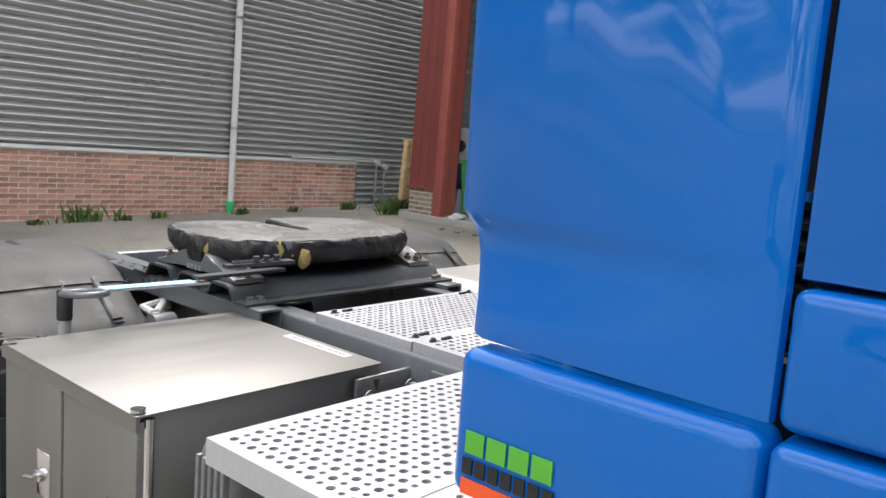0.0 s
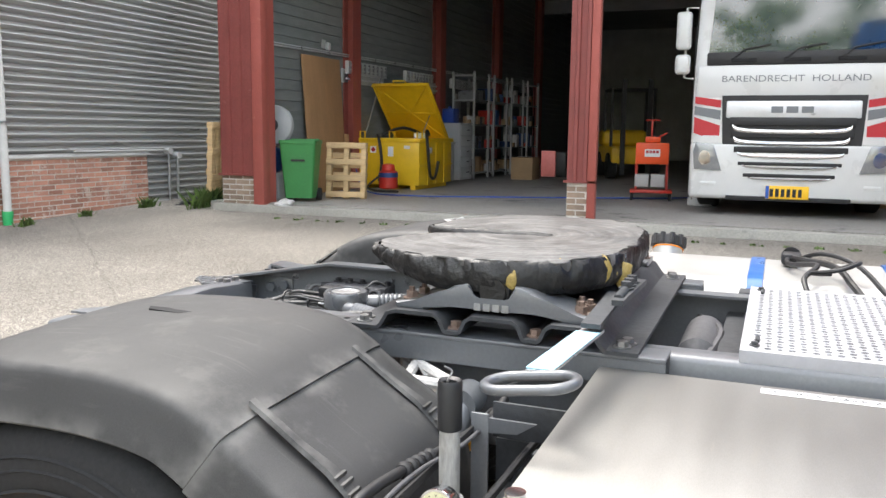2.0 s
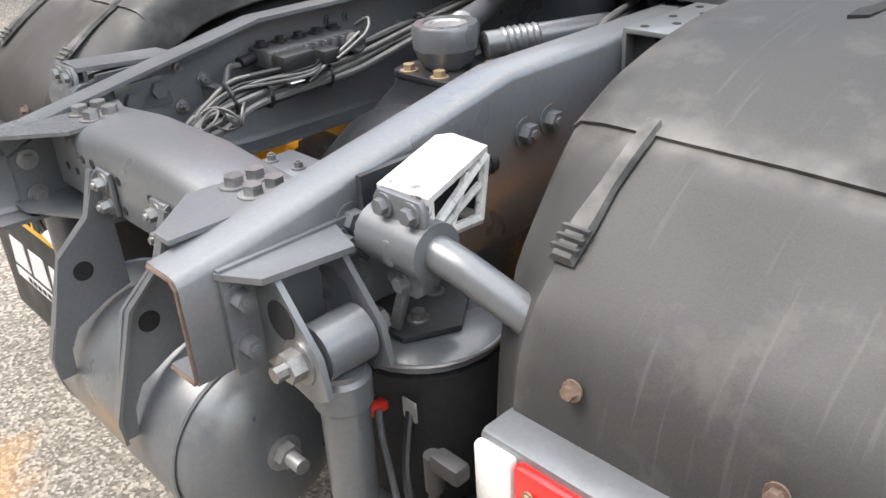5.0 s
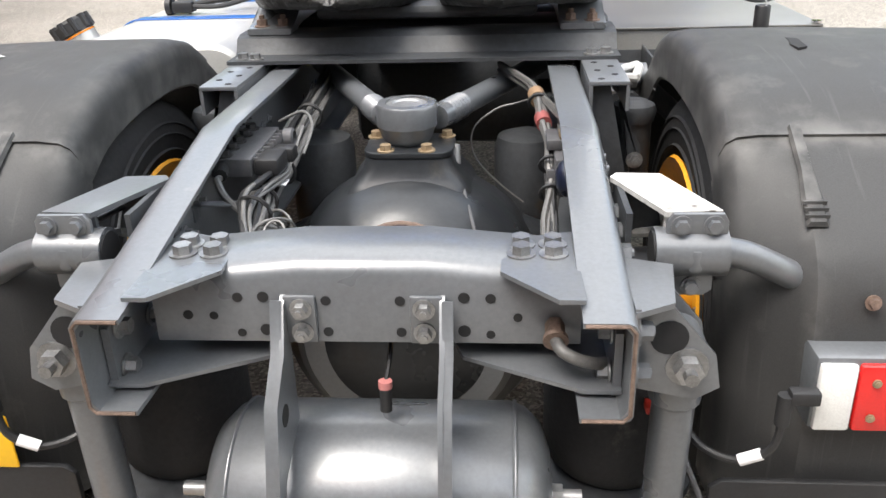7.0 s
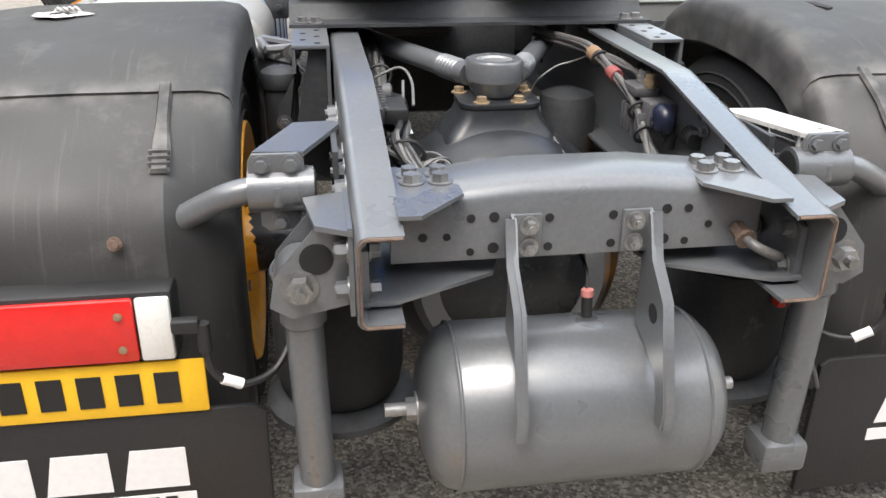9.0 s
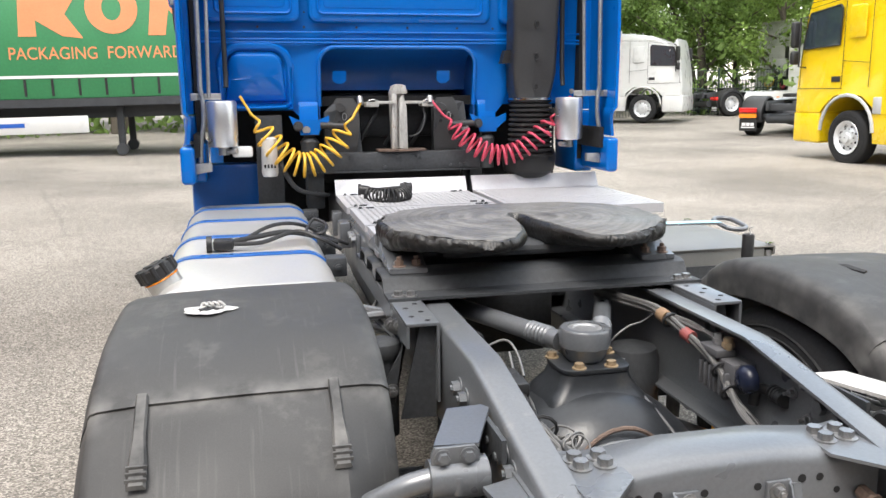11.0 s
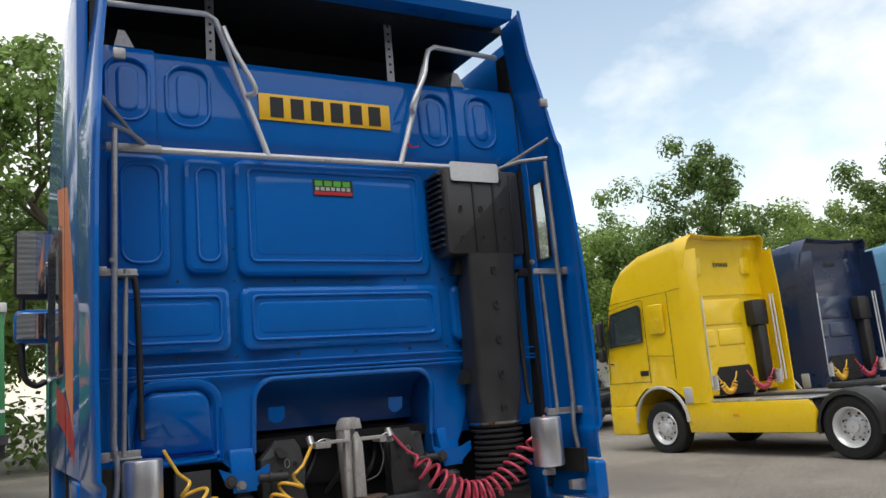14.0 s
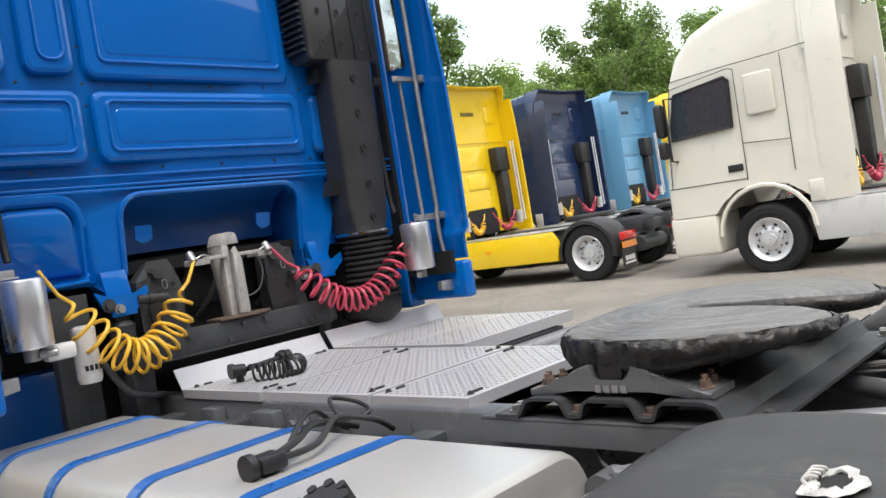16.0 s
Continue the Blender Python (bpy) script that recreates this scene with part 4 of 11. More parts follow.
# rear cross member with gussets
bm = B()
pr = [(0.13, 0.745), (0.13, 0.835), (0.14, 0.852), (0.155, 0.86), (0.245, 0.87), (0.258, 0.862), (0.262, 0.85), (0.262, 0.745), (0.252, 0.745), (0.252, 0.845), (0.243, 0.860), (0.16, 0.850), (0.142, 0.835), (0.14, 0.745)]
secs = []
for x, up in ((-0.33, 0.0), (-0.20, 0.012), (-0.1, 0.022), (0.1, 0.022), (0.20, 0.012), (0.33, 0.0)):
    secs.append([bm.verts.new((x, p[0], p[1] + (up if p[1] > 0.8 else 0) - 0.003)) for p in pr])
for i in range(len(secs) - 1):
    bridge(bm, secs[i], secs[i + 1])
bm.faces.new(secs[0])
bm.faces.new(secs[-1])
xm = part("cross_member", bm, CHAS, TR, "grey pressed cross member with drilled holes")
bm = B()
for x, z, r in ((0.276, 0.788, 0.008), (0.235, 0.787, 0.007), (0.194, 0.819, 0.008), (0.194, 0.757, 0.007), (0.154, 0.820, 0.009), (0.154, 0.763, 0.010), (0.057, 0.814, 0.008), (0.057, 0.760, 0.008)):
    for sx in (-1, 1):
        if (sx, x) != (1, 0.276):
            cyl(bm, (sx * x, 0.1285, z), (sx * x, 0.131, z), r, n=12)
pieces("bolt_hole", bm, DARK, xm)
bolts(xm, [(x, y, 0.869) for x, y in ((-0.289, 0.180), (-0.240, 0.180), (-0.289, 0.215), (-0.240, 0.215), (0.289, 0.180), (0.240, 0.180), (0.289, 0.215), (0.240, 0.215))], (0, 0, 1), 0.0155, 0.014)
for s in (-1, 1):
    bm = B()
    P = [(0.326, 0.03), (0.326, 0.270), (0.213, 0.236), (0.209, 0.120), (0.290, 0.03)]
    prism(bm, [(s * a, b) for a, b in P], "z", 0.862, 0.869)
    prism(bm, [(s * a, b) for a, b in ((0.385, 0.05), (0.385, 0.29), (0.30, 0.29), (0.13, 0.20), (0.15, 0.14), (0.33, 0.05))], "z", 0.705, 0.712)
    g = pieces("gusset", bm, CHAS, TR)
    bm = B()
    prism(bm, [(0.06, 0.69), (0.13, 0.69), (0.25, 0.72), (0.25, 0.84), (0.15, 0.84), (0.06, 0.80)], "x", s * 0.372, s * 0.384)
    part("gusset_plate", bm, CHAS, g)
    bolts(g, [(s * 0.37, y, z) for y, z in ((0.09, 0.79), (0.09, 0.72), (0.2, 0.75))], (-s, 0, 0), 0.014, 0.016)
    # shock absorber bracket outside the rail
    bm = B()
    for y in (0.095, 0.195):
        prism(bm, [(s * 0.396, 0.832), (s * 0.452, 0.832), (s * 0.525, 0.745), (s * 0.535, 0.69), (s * 0.50, 0.668), (s * 0.396, 0.69)], "y", y, y + 0.009)
    prism(bm, [(s * 0.396, 0.045), (s * 0.396, 0.232), (s * 0.474, 0.206), (s * 0.455, 0.078)], "z", 0.832, 0.841)
    bx(bm, min(s * 0.396, s * 0.404), max(s * 0.396, s * 0.404), 0.05, 0.26, 0.69, 0.845)
    sb = part("shock_bracket", bm, CHAS, TR)
    bolts(sb, [(s * 0.404, y, z) for y, z in ((0.07, 0.80), (0.07, 0.73), (0.235, 0.81), (0.235, 0.73))], (s, 0, 0), 0.015, 0.018, CHAS, 0.006)
    bm = B()
    for y in (0.0935, 0.0938):
        cyl(bm, (s * 0.455, y, 0.775), (s * 0.455, y + 0.0005, 0.775), 0.028, n=18)
    part("bracket_hole", bm, DARK, sb)
    # shock absorber
    bm = B()
    cyl(bm, (s * 0.484, 0.115, 0.726), (s * 0.484, 0.190, 0.726), 0.040, n=20)
    sh = part("shock_absorber", bm, CHAS, TR)
    bm = B()
    cyl(bm, (s * 0.484, 0.152, 0.69), (s * 0.475, 0.152, 0.28), 0.034, n=18)
    lathe(bm, (s * 0.483, 0.152, 0.685), (0, 0, -1), [(0, 0.03), (0.01, 0.041), (0.05, 0.041), (0.055, 0.036)], 18)
    part("body", bm, CHAS, sh)
    bm = B()
    hexbolt(bm, (s * 0.484, 0.095, 0.726), (0, -1, 0), 0.022, 0.02, True, 0.02)
    hexbolt(bm, (s * 0.484, 0.204, 0.726), (0, 1, 0), 0.022, 0.02, True, 0.01)
    pieces("nut", bm, BOLT, sh)
    bm = B()
    bx(bm, s * 0.475 - 0.05, s * 0.475 + 0.05, 0.11, 0.20, 0.22, 0.29, 0.012)
    part("lower_mount", bm, CHAS, sh)
    # air spring with its top plate
    bm = B()
    lathe(bm, (s * 0.42, 0.36, 0.645), (0, 0, -1), [(0, 0.02), (0.0, 0.105), (0.012, 0.125), (0.022, 0.128), (0.028, 0.12)], 30)
    asg = part("air_spring", bm, CHAS, TR, "black rubber air spring with a steel lid")
    bm = B()
    lathe(bm, (s * 0.42, 0.36, 0.62), (0, 0, -1), [(0, 0.11), (0.01, 0.125), (0.05, 0.132), (0.2, 0.132), (0.24, 0.125), (0.27, 0.10)], 30)
    part("bellows", bm, RUB, asg)
    bm = B()
    tube(bm, [(s * 0.42 + 0.1275 * math.cos(k), 0.36 + 0.1275 * math.sin(k), 0.634) for k in [2 * math.pi * q / 36 for q in range(36)]], 0.0035, 6, True)
    part("lid_edge", bm, GALV, asg, "bare worn rim")
    bm = B()
    prism(bm, [(s * 0.47, 0.775), (s * 0.44, 0.70), (s * 0.425, 0.66), (s * 0.445, 0.66), (s * 0.486, 0.765)], "y", 0.285, 0.292)
    part("stay_plate", bm, CHAS, asg)
    if s > 0:
        bm = B()
        bx(bm, 0.492, 0.520, 0.242, 0.246, 0.555, 0.590, 0.001, 1)
        part("data_plate", bm, GALV, asg, "small blank metal plate")
        bm = B()
        bx(bm, 0.452, 0.470, 0.205, 0.235, 0.560, 0.576, 0.003)
        part("red_plug", bm, REDP, asg)
        bm = B()
        tube(bm, curve_pts([(0.470, 0.215, 0.57), (0.492, 0.20, 0.545), (0.52, 0.19, 0.48), (0.545, 0.18, 0.42), (0.56, 0.18, 0.38)], 5), 0.0055, 8)
        part("sensor_cable", bm, CABLEG, asg)
    bm = B()
    prism(bm, [(s * 0.33, 0.28), (s * 0.46, 0.28), (s * 0.50, 0.36), (s * 0.44, 0.44), (s * 0.33, 0.44)], "z", 0.648, 0.656)
    lathe(bm, (s * 0.42, 0.36, 0.36), (0, 0, -1), [(0, 0.13), (0.015, 0.155), (0.03, 0.155), (0.04, 0.14)], 30)
    pieces("mount_plate", bm, CHASD, asg)
    bolts(asg, [(s * 0.44, 0.33, 0.656), (s * 0.40, 0.40, 0.656)], (0, 0, 1), 0.012, 0.012)

# air tank between hanging brackets
bm = B()
lathe(bm, (-0.285, 0.15, 0.43), (1, 0, 0), [(0, 0.02), (0.004, 0.08), (0.02, 0.125), (0.045, 0.150), (0.065, 0.157), (0.07, 0.160), (0.51, 0.160), (0.515, 0.157), (0.535, 0.150), (0.56, 0.125), (0.576, 0.08), (0.58, 0.02)], 40)
tank = part("air_tank", bm, CHAS, TR, "grey cylindrical compressed-air tank")
for x in (-0.222, 0.232):
    bm = B()
    lathe(bm, (x, 0.15, 0.43), (1, 0, 0), [(-0.004, 0.159), (-0.001, 0.1625), (0.001, 0.1625), (0.004, 0.159)], 40, False)
    part("weld_seam", bm, CHAS, tank)
for s in (-1, 1):
    bm = B()
    hexbolt(bm, (s * 0.288 + 0.004, 0.15, 0.43), (s, 0, 0), 0.022, 0.018, True)
    cyl(bm, (s * 0.305, 0.15, 0.43), (s * 0.345, 0.15, 0.43), 0.013, n=12)
    part("drain_plug", bm, GALV, tank)
for x in (-0.122, 0.122):
    bm = B()
    sgn = 1 if x < 0 else -1
    prism(bm, [(0.128, 0.825), (0.128, 0.60), (0.08, 0.585), (0.02, 0.555), (0.0, 0.52), (-0.005, 0.47), (-0.03, 0.47), (-0.035, 0.51), (0.02, 0.69), (0.085, 0.745), (0.112, 0.815)], "x", x - 0.004, x + 0.004)
    bx(bm, min(x, x + sgn * 0.05), max(x, x + sgn * 0.05), 0.120, 0.129, 0.745, 0.825, 0.003)
    sheet(bm, [(0.112, 0.822), (0.086, 0.745), (0.024, 0.69), (-0.036, 0.515), (-0.033, 0.47)], "x", x, x - sgn * 0.017, 0.006)
    hb = part("tank_bracket", bm, CHAS, TR, "grey steel hanger plate")
    bolts(hb, [(x + sgn * 0.028, 0.120, z) for z in (0.805, 0.765)], (0, -1, 0), 0.012, 0.014, BOLT, 0.008)
    bm = B()
    cyl(bm, (x - 0.0046, 0.055, 0.655), (x + 0.0046, 0.055, 0.655), 0.018, n=16)
    part("bracket_hole", bm, DARK, hb)

# axle: differential housing, vent cap, V-rod
bm = B()
lathe(bm, (0.0, 0.56, 0.475), (0, 1, 0), [(0, 0.08), (0.008, 0.16), (0.03, 0.22), (0.08, 0.28), (0.15, 0.312), (0.24, 0.318), (0.33, 0.312), (0.42, 0.26), (0.52, 0.17), (0.56, 0.11)], 48)
cyl(bm, (-1.0, 0.90, 0.47), (1.0, 0.90, 0.47), 0.085, n=20)
for s in (-1, 1):
    cyl(bm, (s * 0.18, 0.86, 0.53), (s * 0.42, 0.90, 0.48), 0.15, 0.09, n=20)
ax = part("rear_axle", bm, AXLE, TR, "dark grey painted axle housing with a domed cover")
bm = B()
lathe(bm, (0.0, 0.575, 0.475), (0, 1, 0), [(0, 0.225), (0.018, 0.245), (0.03, 0.24)], 48)
part("cover_flange", bm, CHAS, ax)
bm = B()
secs = [rrect(-w, w, 0.835 - d, 0.835 + d, c, 3) for w, d, c in ((0.150, 0.115, 0.03), (0.135, 0.105, 0.03), (0.128, 0.098, 0.03), (0.105, 0.082, 0.035), (0.097, 0.078, 0.035))]
hts = (0.735, 0.768, 0.778, 0.808, 0.833)
rr = [[bm.verts.new((p[0], p[1], h)) for p in sct] for sct, h in zip(secs, hts)]
for i in range(4):
    bridge(bm, rr[i], rr[i + 1])
bm.faces.new(rr[-1])
vs_ = part("v_rod_seat", bm, AXLE, ax)
bm = B()
prism(bm, rrect(-0.100, 0.100, 0.755, 0.915, 0.04, 4), "z", 0.834, 0.848, 0.003)
part("flange", bm, AXLE, vs_)
bolts(ax, [(x, y, 0.848) for x, y in ((-0.049, 0.775), (0.042, 0.775), (-0.085, 0.885), (0.080, 0.885))], (0, 0, 1), 0.0135, 0.012, BRASS)
bm = B()
lathe(bm, (-0.006, 0.845, 0.848), (0, 0, 1), [(0, 0.045), (0.004, 0.050), (0.014, 0.058), (0.040, 0.068), (0.042, 0.070), (0.046, 0.070), (0.086, 0.072), (0.092, 0.068), (0.093, 0.050), (0.086, 0.048)], 10)
part("v_rod_head", bm, CHAS, ax, "grey round joint cap")
bm = B()
lathe(bm, (-0.006, 0.845, 0.933), (0, 0, 1), [(0, 0.05), (0.005, 0.045), (0.006, 0.034), (0.003, 0.030), (0.004, 0.02), (0.002, 0.006)], 24)
part("joint_disc", bm, GALV, ax, "worn bare disc")
bm = B()
tube(bm, [(0.175 * math.cos(radians(a)), 0.60, 0.475 + 0.272 * math.sin(radians(a))) for a in range(40, 141, 10)], 0.006, 6)
part("weld_bead", bm, RUST, ax, "brown stained weld")
for s in (-1, 1):
    bm = B()
    cyl(bm, (s * 0.06, 0.89, 0.892), (s * 0.34, 1.5, 0.90), 0.028, n=14)
    for i in range(6):
        lathe(bm, Vector((s * 0.07, 0.912, 0.892)).lerp(Vector((s * 0.34, 1.5, 0.90)), 0.02 + 0.022 * i), (s * 0.29, 0.61, 0.015), [(0, 0.0285), (0.005, 0.032), (0.010, 0.0285)], 14)
    part("v_rod", bm, CHAS, ax)

# stabiliser bar with clamps and cast brackets beside the rails
for s in (-1, 1):
    mt = WHITEW if s > 0 else CHAS
    bm = B()
    # top plate, turned-down front and an open truss below its outer edge
    prism(bm, [(s * 0.399, 0.425), (s * 0.412, 0.446), (s * 0.488, 0.440), (s * 0.556, 0.262), (s * 0.468, 0.255)], "z", 0.899, 0.908)
    prism(bm, [(s * 0.468, 0.905), (s * 0.552, 0.905), (s * 0.552, 0.868), (s * 0.535, 0.855), (s * 0.485, 0.855), (s * 0.468, 0.868)], "y", 0.266, 0.275)
    for a, b, r in (((0.550, 0.272, 0.862), (0.486, 0.436, 0.895), 0.007), ((0.548, 0.275, 0.850), (0.500, 0.405, 0.812), 0.008), ((0.500, 0.405, 0.812), (0.484, 0.438, 0.895), 0.008), ((0.548, 0.275, 0.850), (0.488, 0.425, 0.858), 0.006), ((0.530, 0.32, 0.836), (0.508, 0.375, 0.893), 0.006), ((0.500, 0.405, 0.812), (0.415, 0.43, 0.80), 0.010), ((0.545, 0.275, 0.848), (0.470, 0.262, 0.850), 0.009)):
        cyl(bm, (s * a[0], a[1], a[2]), (s * b[0], b[1], b[2]), r, n=6)
    sbk = pieces("stabiliser_bracket", bm, mt, TR, "cast bracket, worn white paint" if s > 0 else "cast bracket, grey")
    bm = B()
    prism(bm, [(0.268, 0.900), (0.43, 0.900), (0.455, 0.76), (0.43, 0.73), (0.39, 0.80), (0.33, 0.85), (0.268, 0.85)], "x", s * 0.408, s * 0.418)
    prism(bm, [(s * 0.418, 0.898), (s * 0.484, 0.898), (s * 0.498, 0.82), (s * 0.418, 0.80)], "y", 0.415, 0.422)
    pieces("web", bm, CHASD, sbk, "dark greasy inner web")
    bm = B()
    cyl(bm, (s * 0.452, 0.262, 0.838), (s * 0.566, 0.262, 0.838), 0.040, n=24)
    prism(bm, [(s * 0.468, 0.860), (s * 0.468, 0.895), (s * 0.478, 0.908), (s * 0.556, 0.908), (s * 0.564, 0.895), (s * 0.564, 0.860)], "y", 0.246, 0.257, 0.003)
    prism(bm, [(s * 0.478, 0.81), (s * 0.548, 0.81), (s * 0.548, 0.775), (s * 0.535, 0.765), (s * 0.49, 0.765), (s * 0.478, 0.775)], "y", 0.248, 0.270, 0.003)
    bx(bm, min(s * 0.502, s * 0.526), max(s * 0.502, s * 0.526), 0.222, 0.25, 0.815, 0.855, 0.008)
    cl = part("stabiliser_clamp", bm, CHAS, TR)
    bolts(cl, [(s * 0.491, 0.246, 0.889), (s * 0.541, 0.246, 0.889), (s * 0.514, 0.248, 0.783)], (0, -1, 0), 0.0115, 0.010, CHAS)
    bm = B()
    cyl(bm, (s * 0.449, 0.262, 0.838), (s * 0.452, 0.262, 0.838), 0.033, n=24)
    part("end_ring", bm, DARK, cl)
    bm = B()
    tube(bm, curve_pts([(s * 0.56, 0.264, 0.838), (s * 0.60, 0.268, 0.828), (s * 0.64, 0.278, 0.808), (s * 0.69, 0.294, 0.778), (s * 0.75, 0.32, 0.735), (s * 0.80, 0.38, 0.70)], 5), 0.024, 16)
    part("stabiliser_bar", bm, CHAS, TR)
    # front cast bracket and link by the mudguard's front
    bm = B()
    for a, b in (((0.43, 1.25, 0.893), (0.59, 1.45, 0.888)), ((0.43, 1.25, 0.84), (0.58, 1.45, 0.835)), ((0.59, 1.45, 0.89), (0.585, 1.45, 0.83)), ((0.50, 1.335, 0.89), (0.545, 1.40, 0.84)), ((0.43, 1.25, 0.895), (0.43, 1.25, 0.80)), ((0.47, 1.30, 0.89), (0.57, 1.32, 0.88)), ((0.57, 1.32, 0.88), (0.595, 1.44, 0.885))):
        cyl(bm, (s * a[0], a[1], a[2]), (s * b[0], b[1], b[2]), 0.013, n=8)
    for a, b in (((s * 0.45, 1.27, 0.81), (s * 0.53, 1.37, 0.89)), ((s * 0.585, 1.40, 0.89), (s * 0.585, 1.44, 0.83))):
        cyl(bm, a, b, 0.009, n=6)
    part("link_bracket", bm, mt, TR)
    bm = B()
    cyl(bm, (s * 0.54, 1.47, 0.85), (s * 0.62, 1.47, 0.85), 0.04, n=18)
    cyl(bm, (s * 0.60, 1.47, 0.84), (s * 0.80, 1.46, 0.66), 0.030, n=16)
    part("link_rod", bm, CHAS, TR)

# mudguards
MK = 3
MG = [(0.205, 0.30), (0.212, 0.52), (0.222, 0.66), (0.236, 0.755), (0.262, 0.815), (0.305, 0.860), (0.385, 0.918), (0.47, 0.968), (0.58, 1.018), (0.72, 1.046), (0.86, 1.056), (1.00, 1.056), (1.12, 1.043), (1.20, 1.022), (1.28, 0.976), (1.36, 0.922), (1.45, 0.865), (1.495, 0.80), (1.515, 0.72), (1.525, 0.58), (1.53, 0.40)]
MG = [(p[0], p[1]) for p in curve_pts([(a, b, 0) for a, b in MG], MK)]
CS = [(0.600, -0.115), (0.600, -0.050), (0.606, -0.020), (0.622, -0.006), (0.66, 0.0), (0.69, 0.0), (0.715, 0.0), (0.74, 0.0), (0.90, 0.0), (1.10, -0.006), (1.188, -0.016), (1.203, -0.022), (1.210, -0.033), (1.216, -0.055), (1.228, -0.085), (1.238, -0.120)]

def mg_normals(P):
    out = []
    for i in range(len(P)):
        p, q = Vector(P[max(i - 1, 0)]), Vector(P[min(i + 1, len(P) - 1)])
        d = (q - p).normalized()
        out.append(Vector((-d.y, d.x)))
    return out

MN = mg_normals(MG)

def mg_strip(bm, s, i0, i1, lift=0.0, cs=CS, th=0.006):
    top, bot = [], []
    for i in range(i0, i1 + 1):
        P, N = Vector(MG[i]), MN[i]
        rt, rb = [], []
        low = min(1.0, max(0.0, (7 * MK - i) / (2.5 * MK)))
        for x, o in cs:
            o -= low * 0.085 * max(0.0, min(1.0, (0.715 - x) / 0.115)) ** 0.8
            q = P + N * (o + lift)
            rt.append(bm.verts.new((s * x, q.x, q.y)))
            q = P + N * (o + lift - th)
            rb.append(bm.verts.new((s * (x + (th if x < 0.61 else -th if x > 1.2 else 0)), q.x, q.y)))
        top.append(rt)
        bot.append(rb)
    k = len(cs)
    for i in range(len(top) - 1):
        for j in range(k - 1):
            bm.faces.new((top[i][j], top[i][j + 1], top[i + 1][j + 1], top[i + 1][j]))
            bm.faces.new((bot[i][j], bot[i + 1][j], bot[i + 1][j + 1], bot[i][j + 1]))
        for j in (0, k - 1):
            bm.faces.new((top[i][j], top[i + 1][j], bot[i + 1][j], bot[i][j]))
    for e in (0, -1):
        for j in range(k - 1):
            bm.faces.new((top[e][j], top[e][j + 1], bot[e][j + 1], bot[e][j]))

def on_mg(y, side=None):
    """Height of the mudguard's crown and its slope at y."""
    for i in range(len(MG) - 1):
        if MG[i][0] <= y <= MG[i + 1][0]:
            t = (y - MG[i][0]) / (MG[i + 1][0] - MG[i][0])
            return MG[i][1] + t * (MG[i + 1][1] - MG[i][1])
    return MG[-1][1]

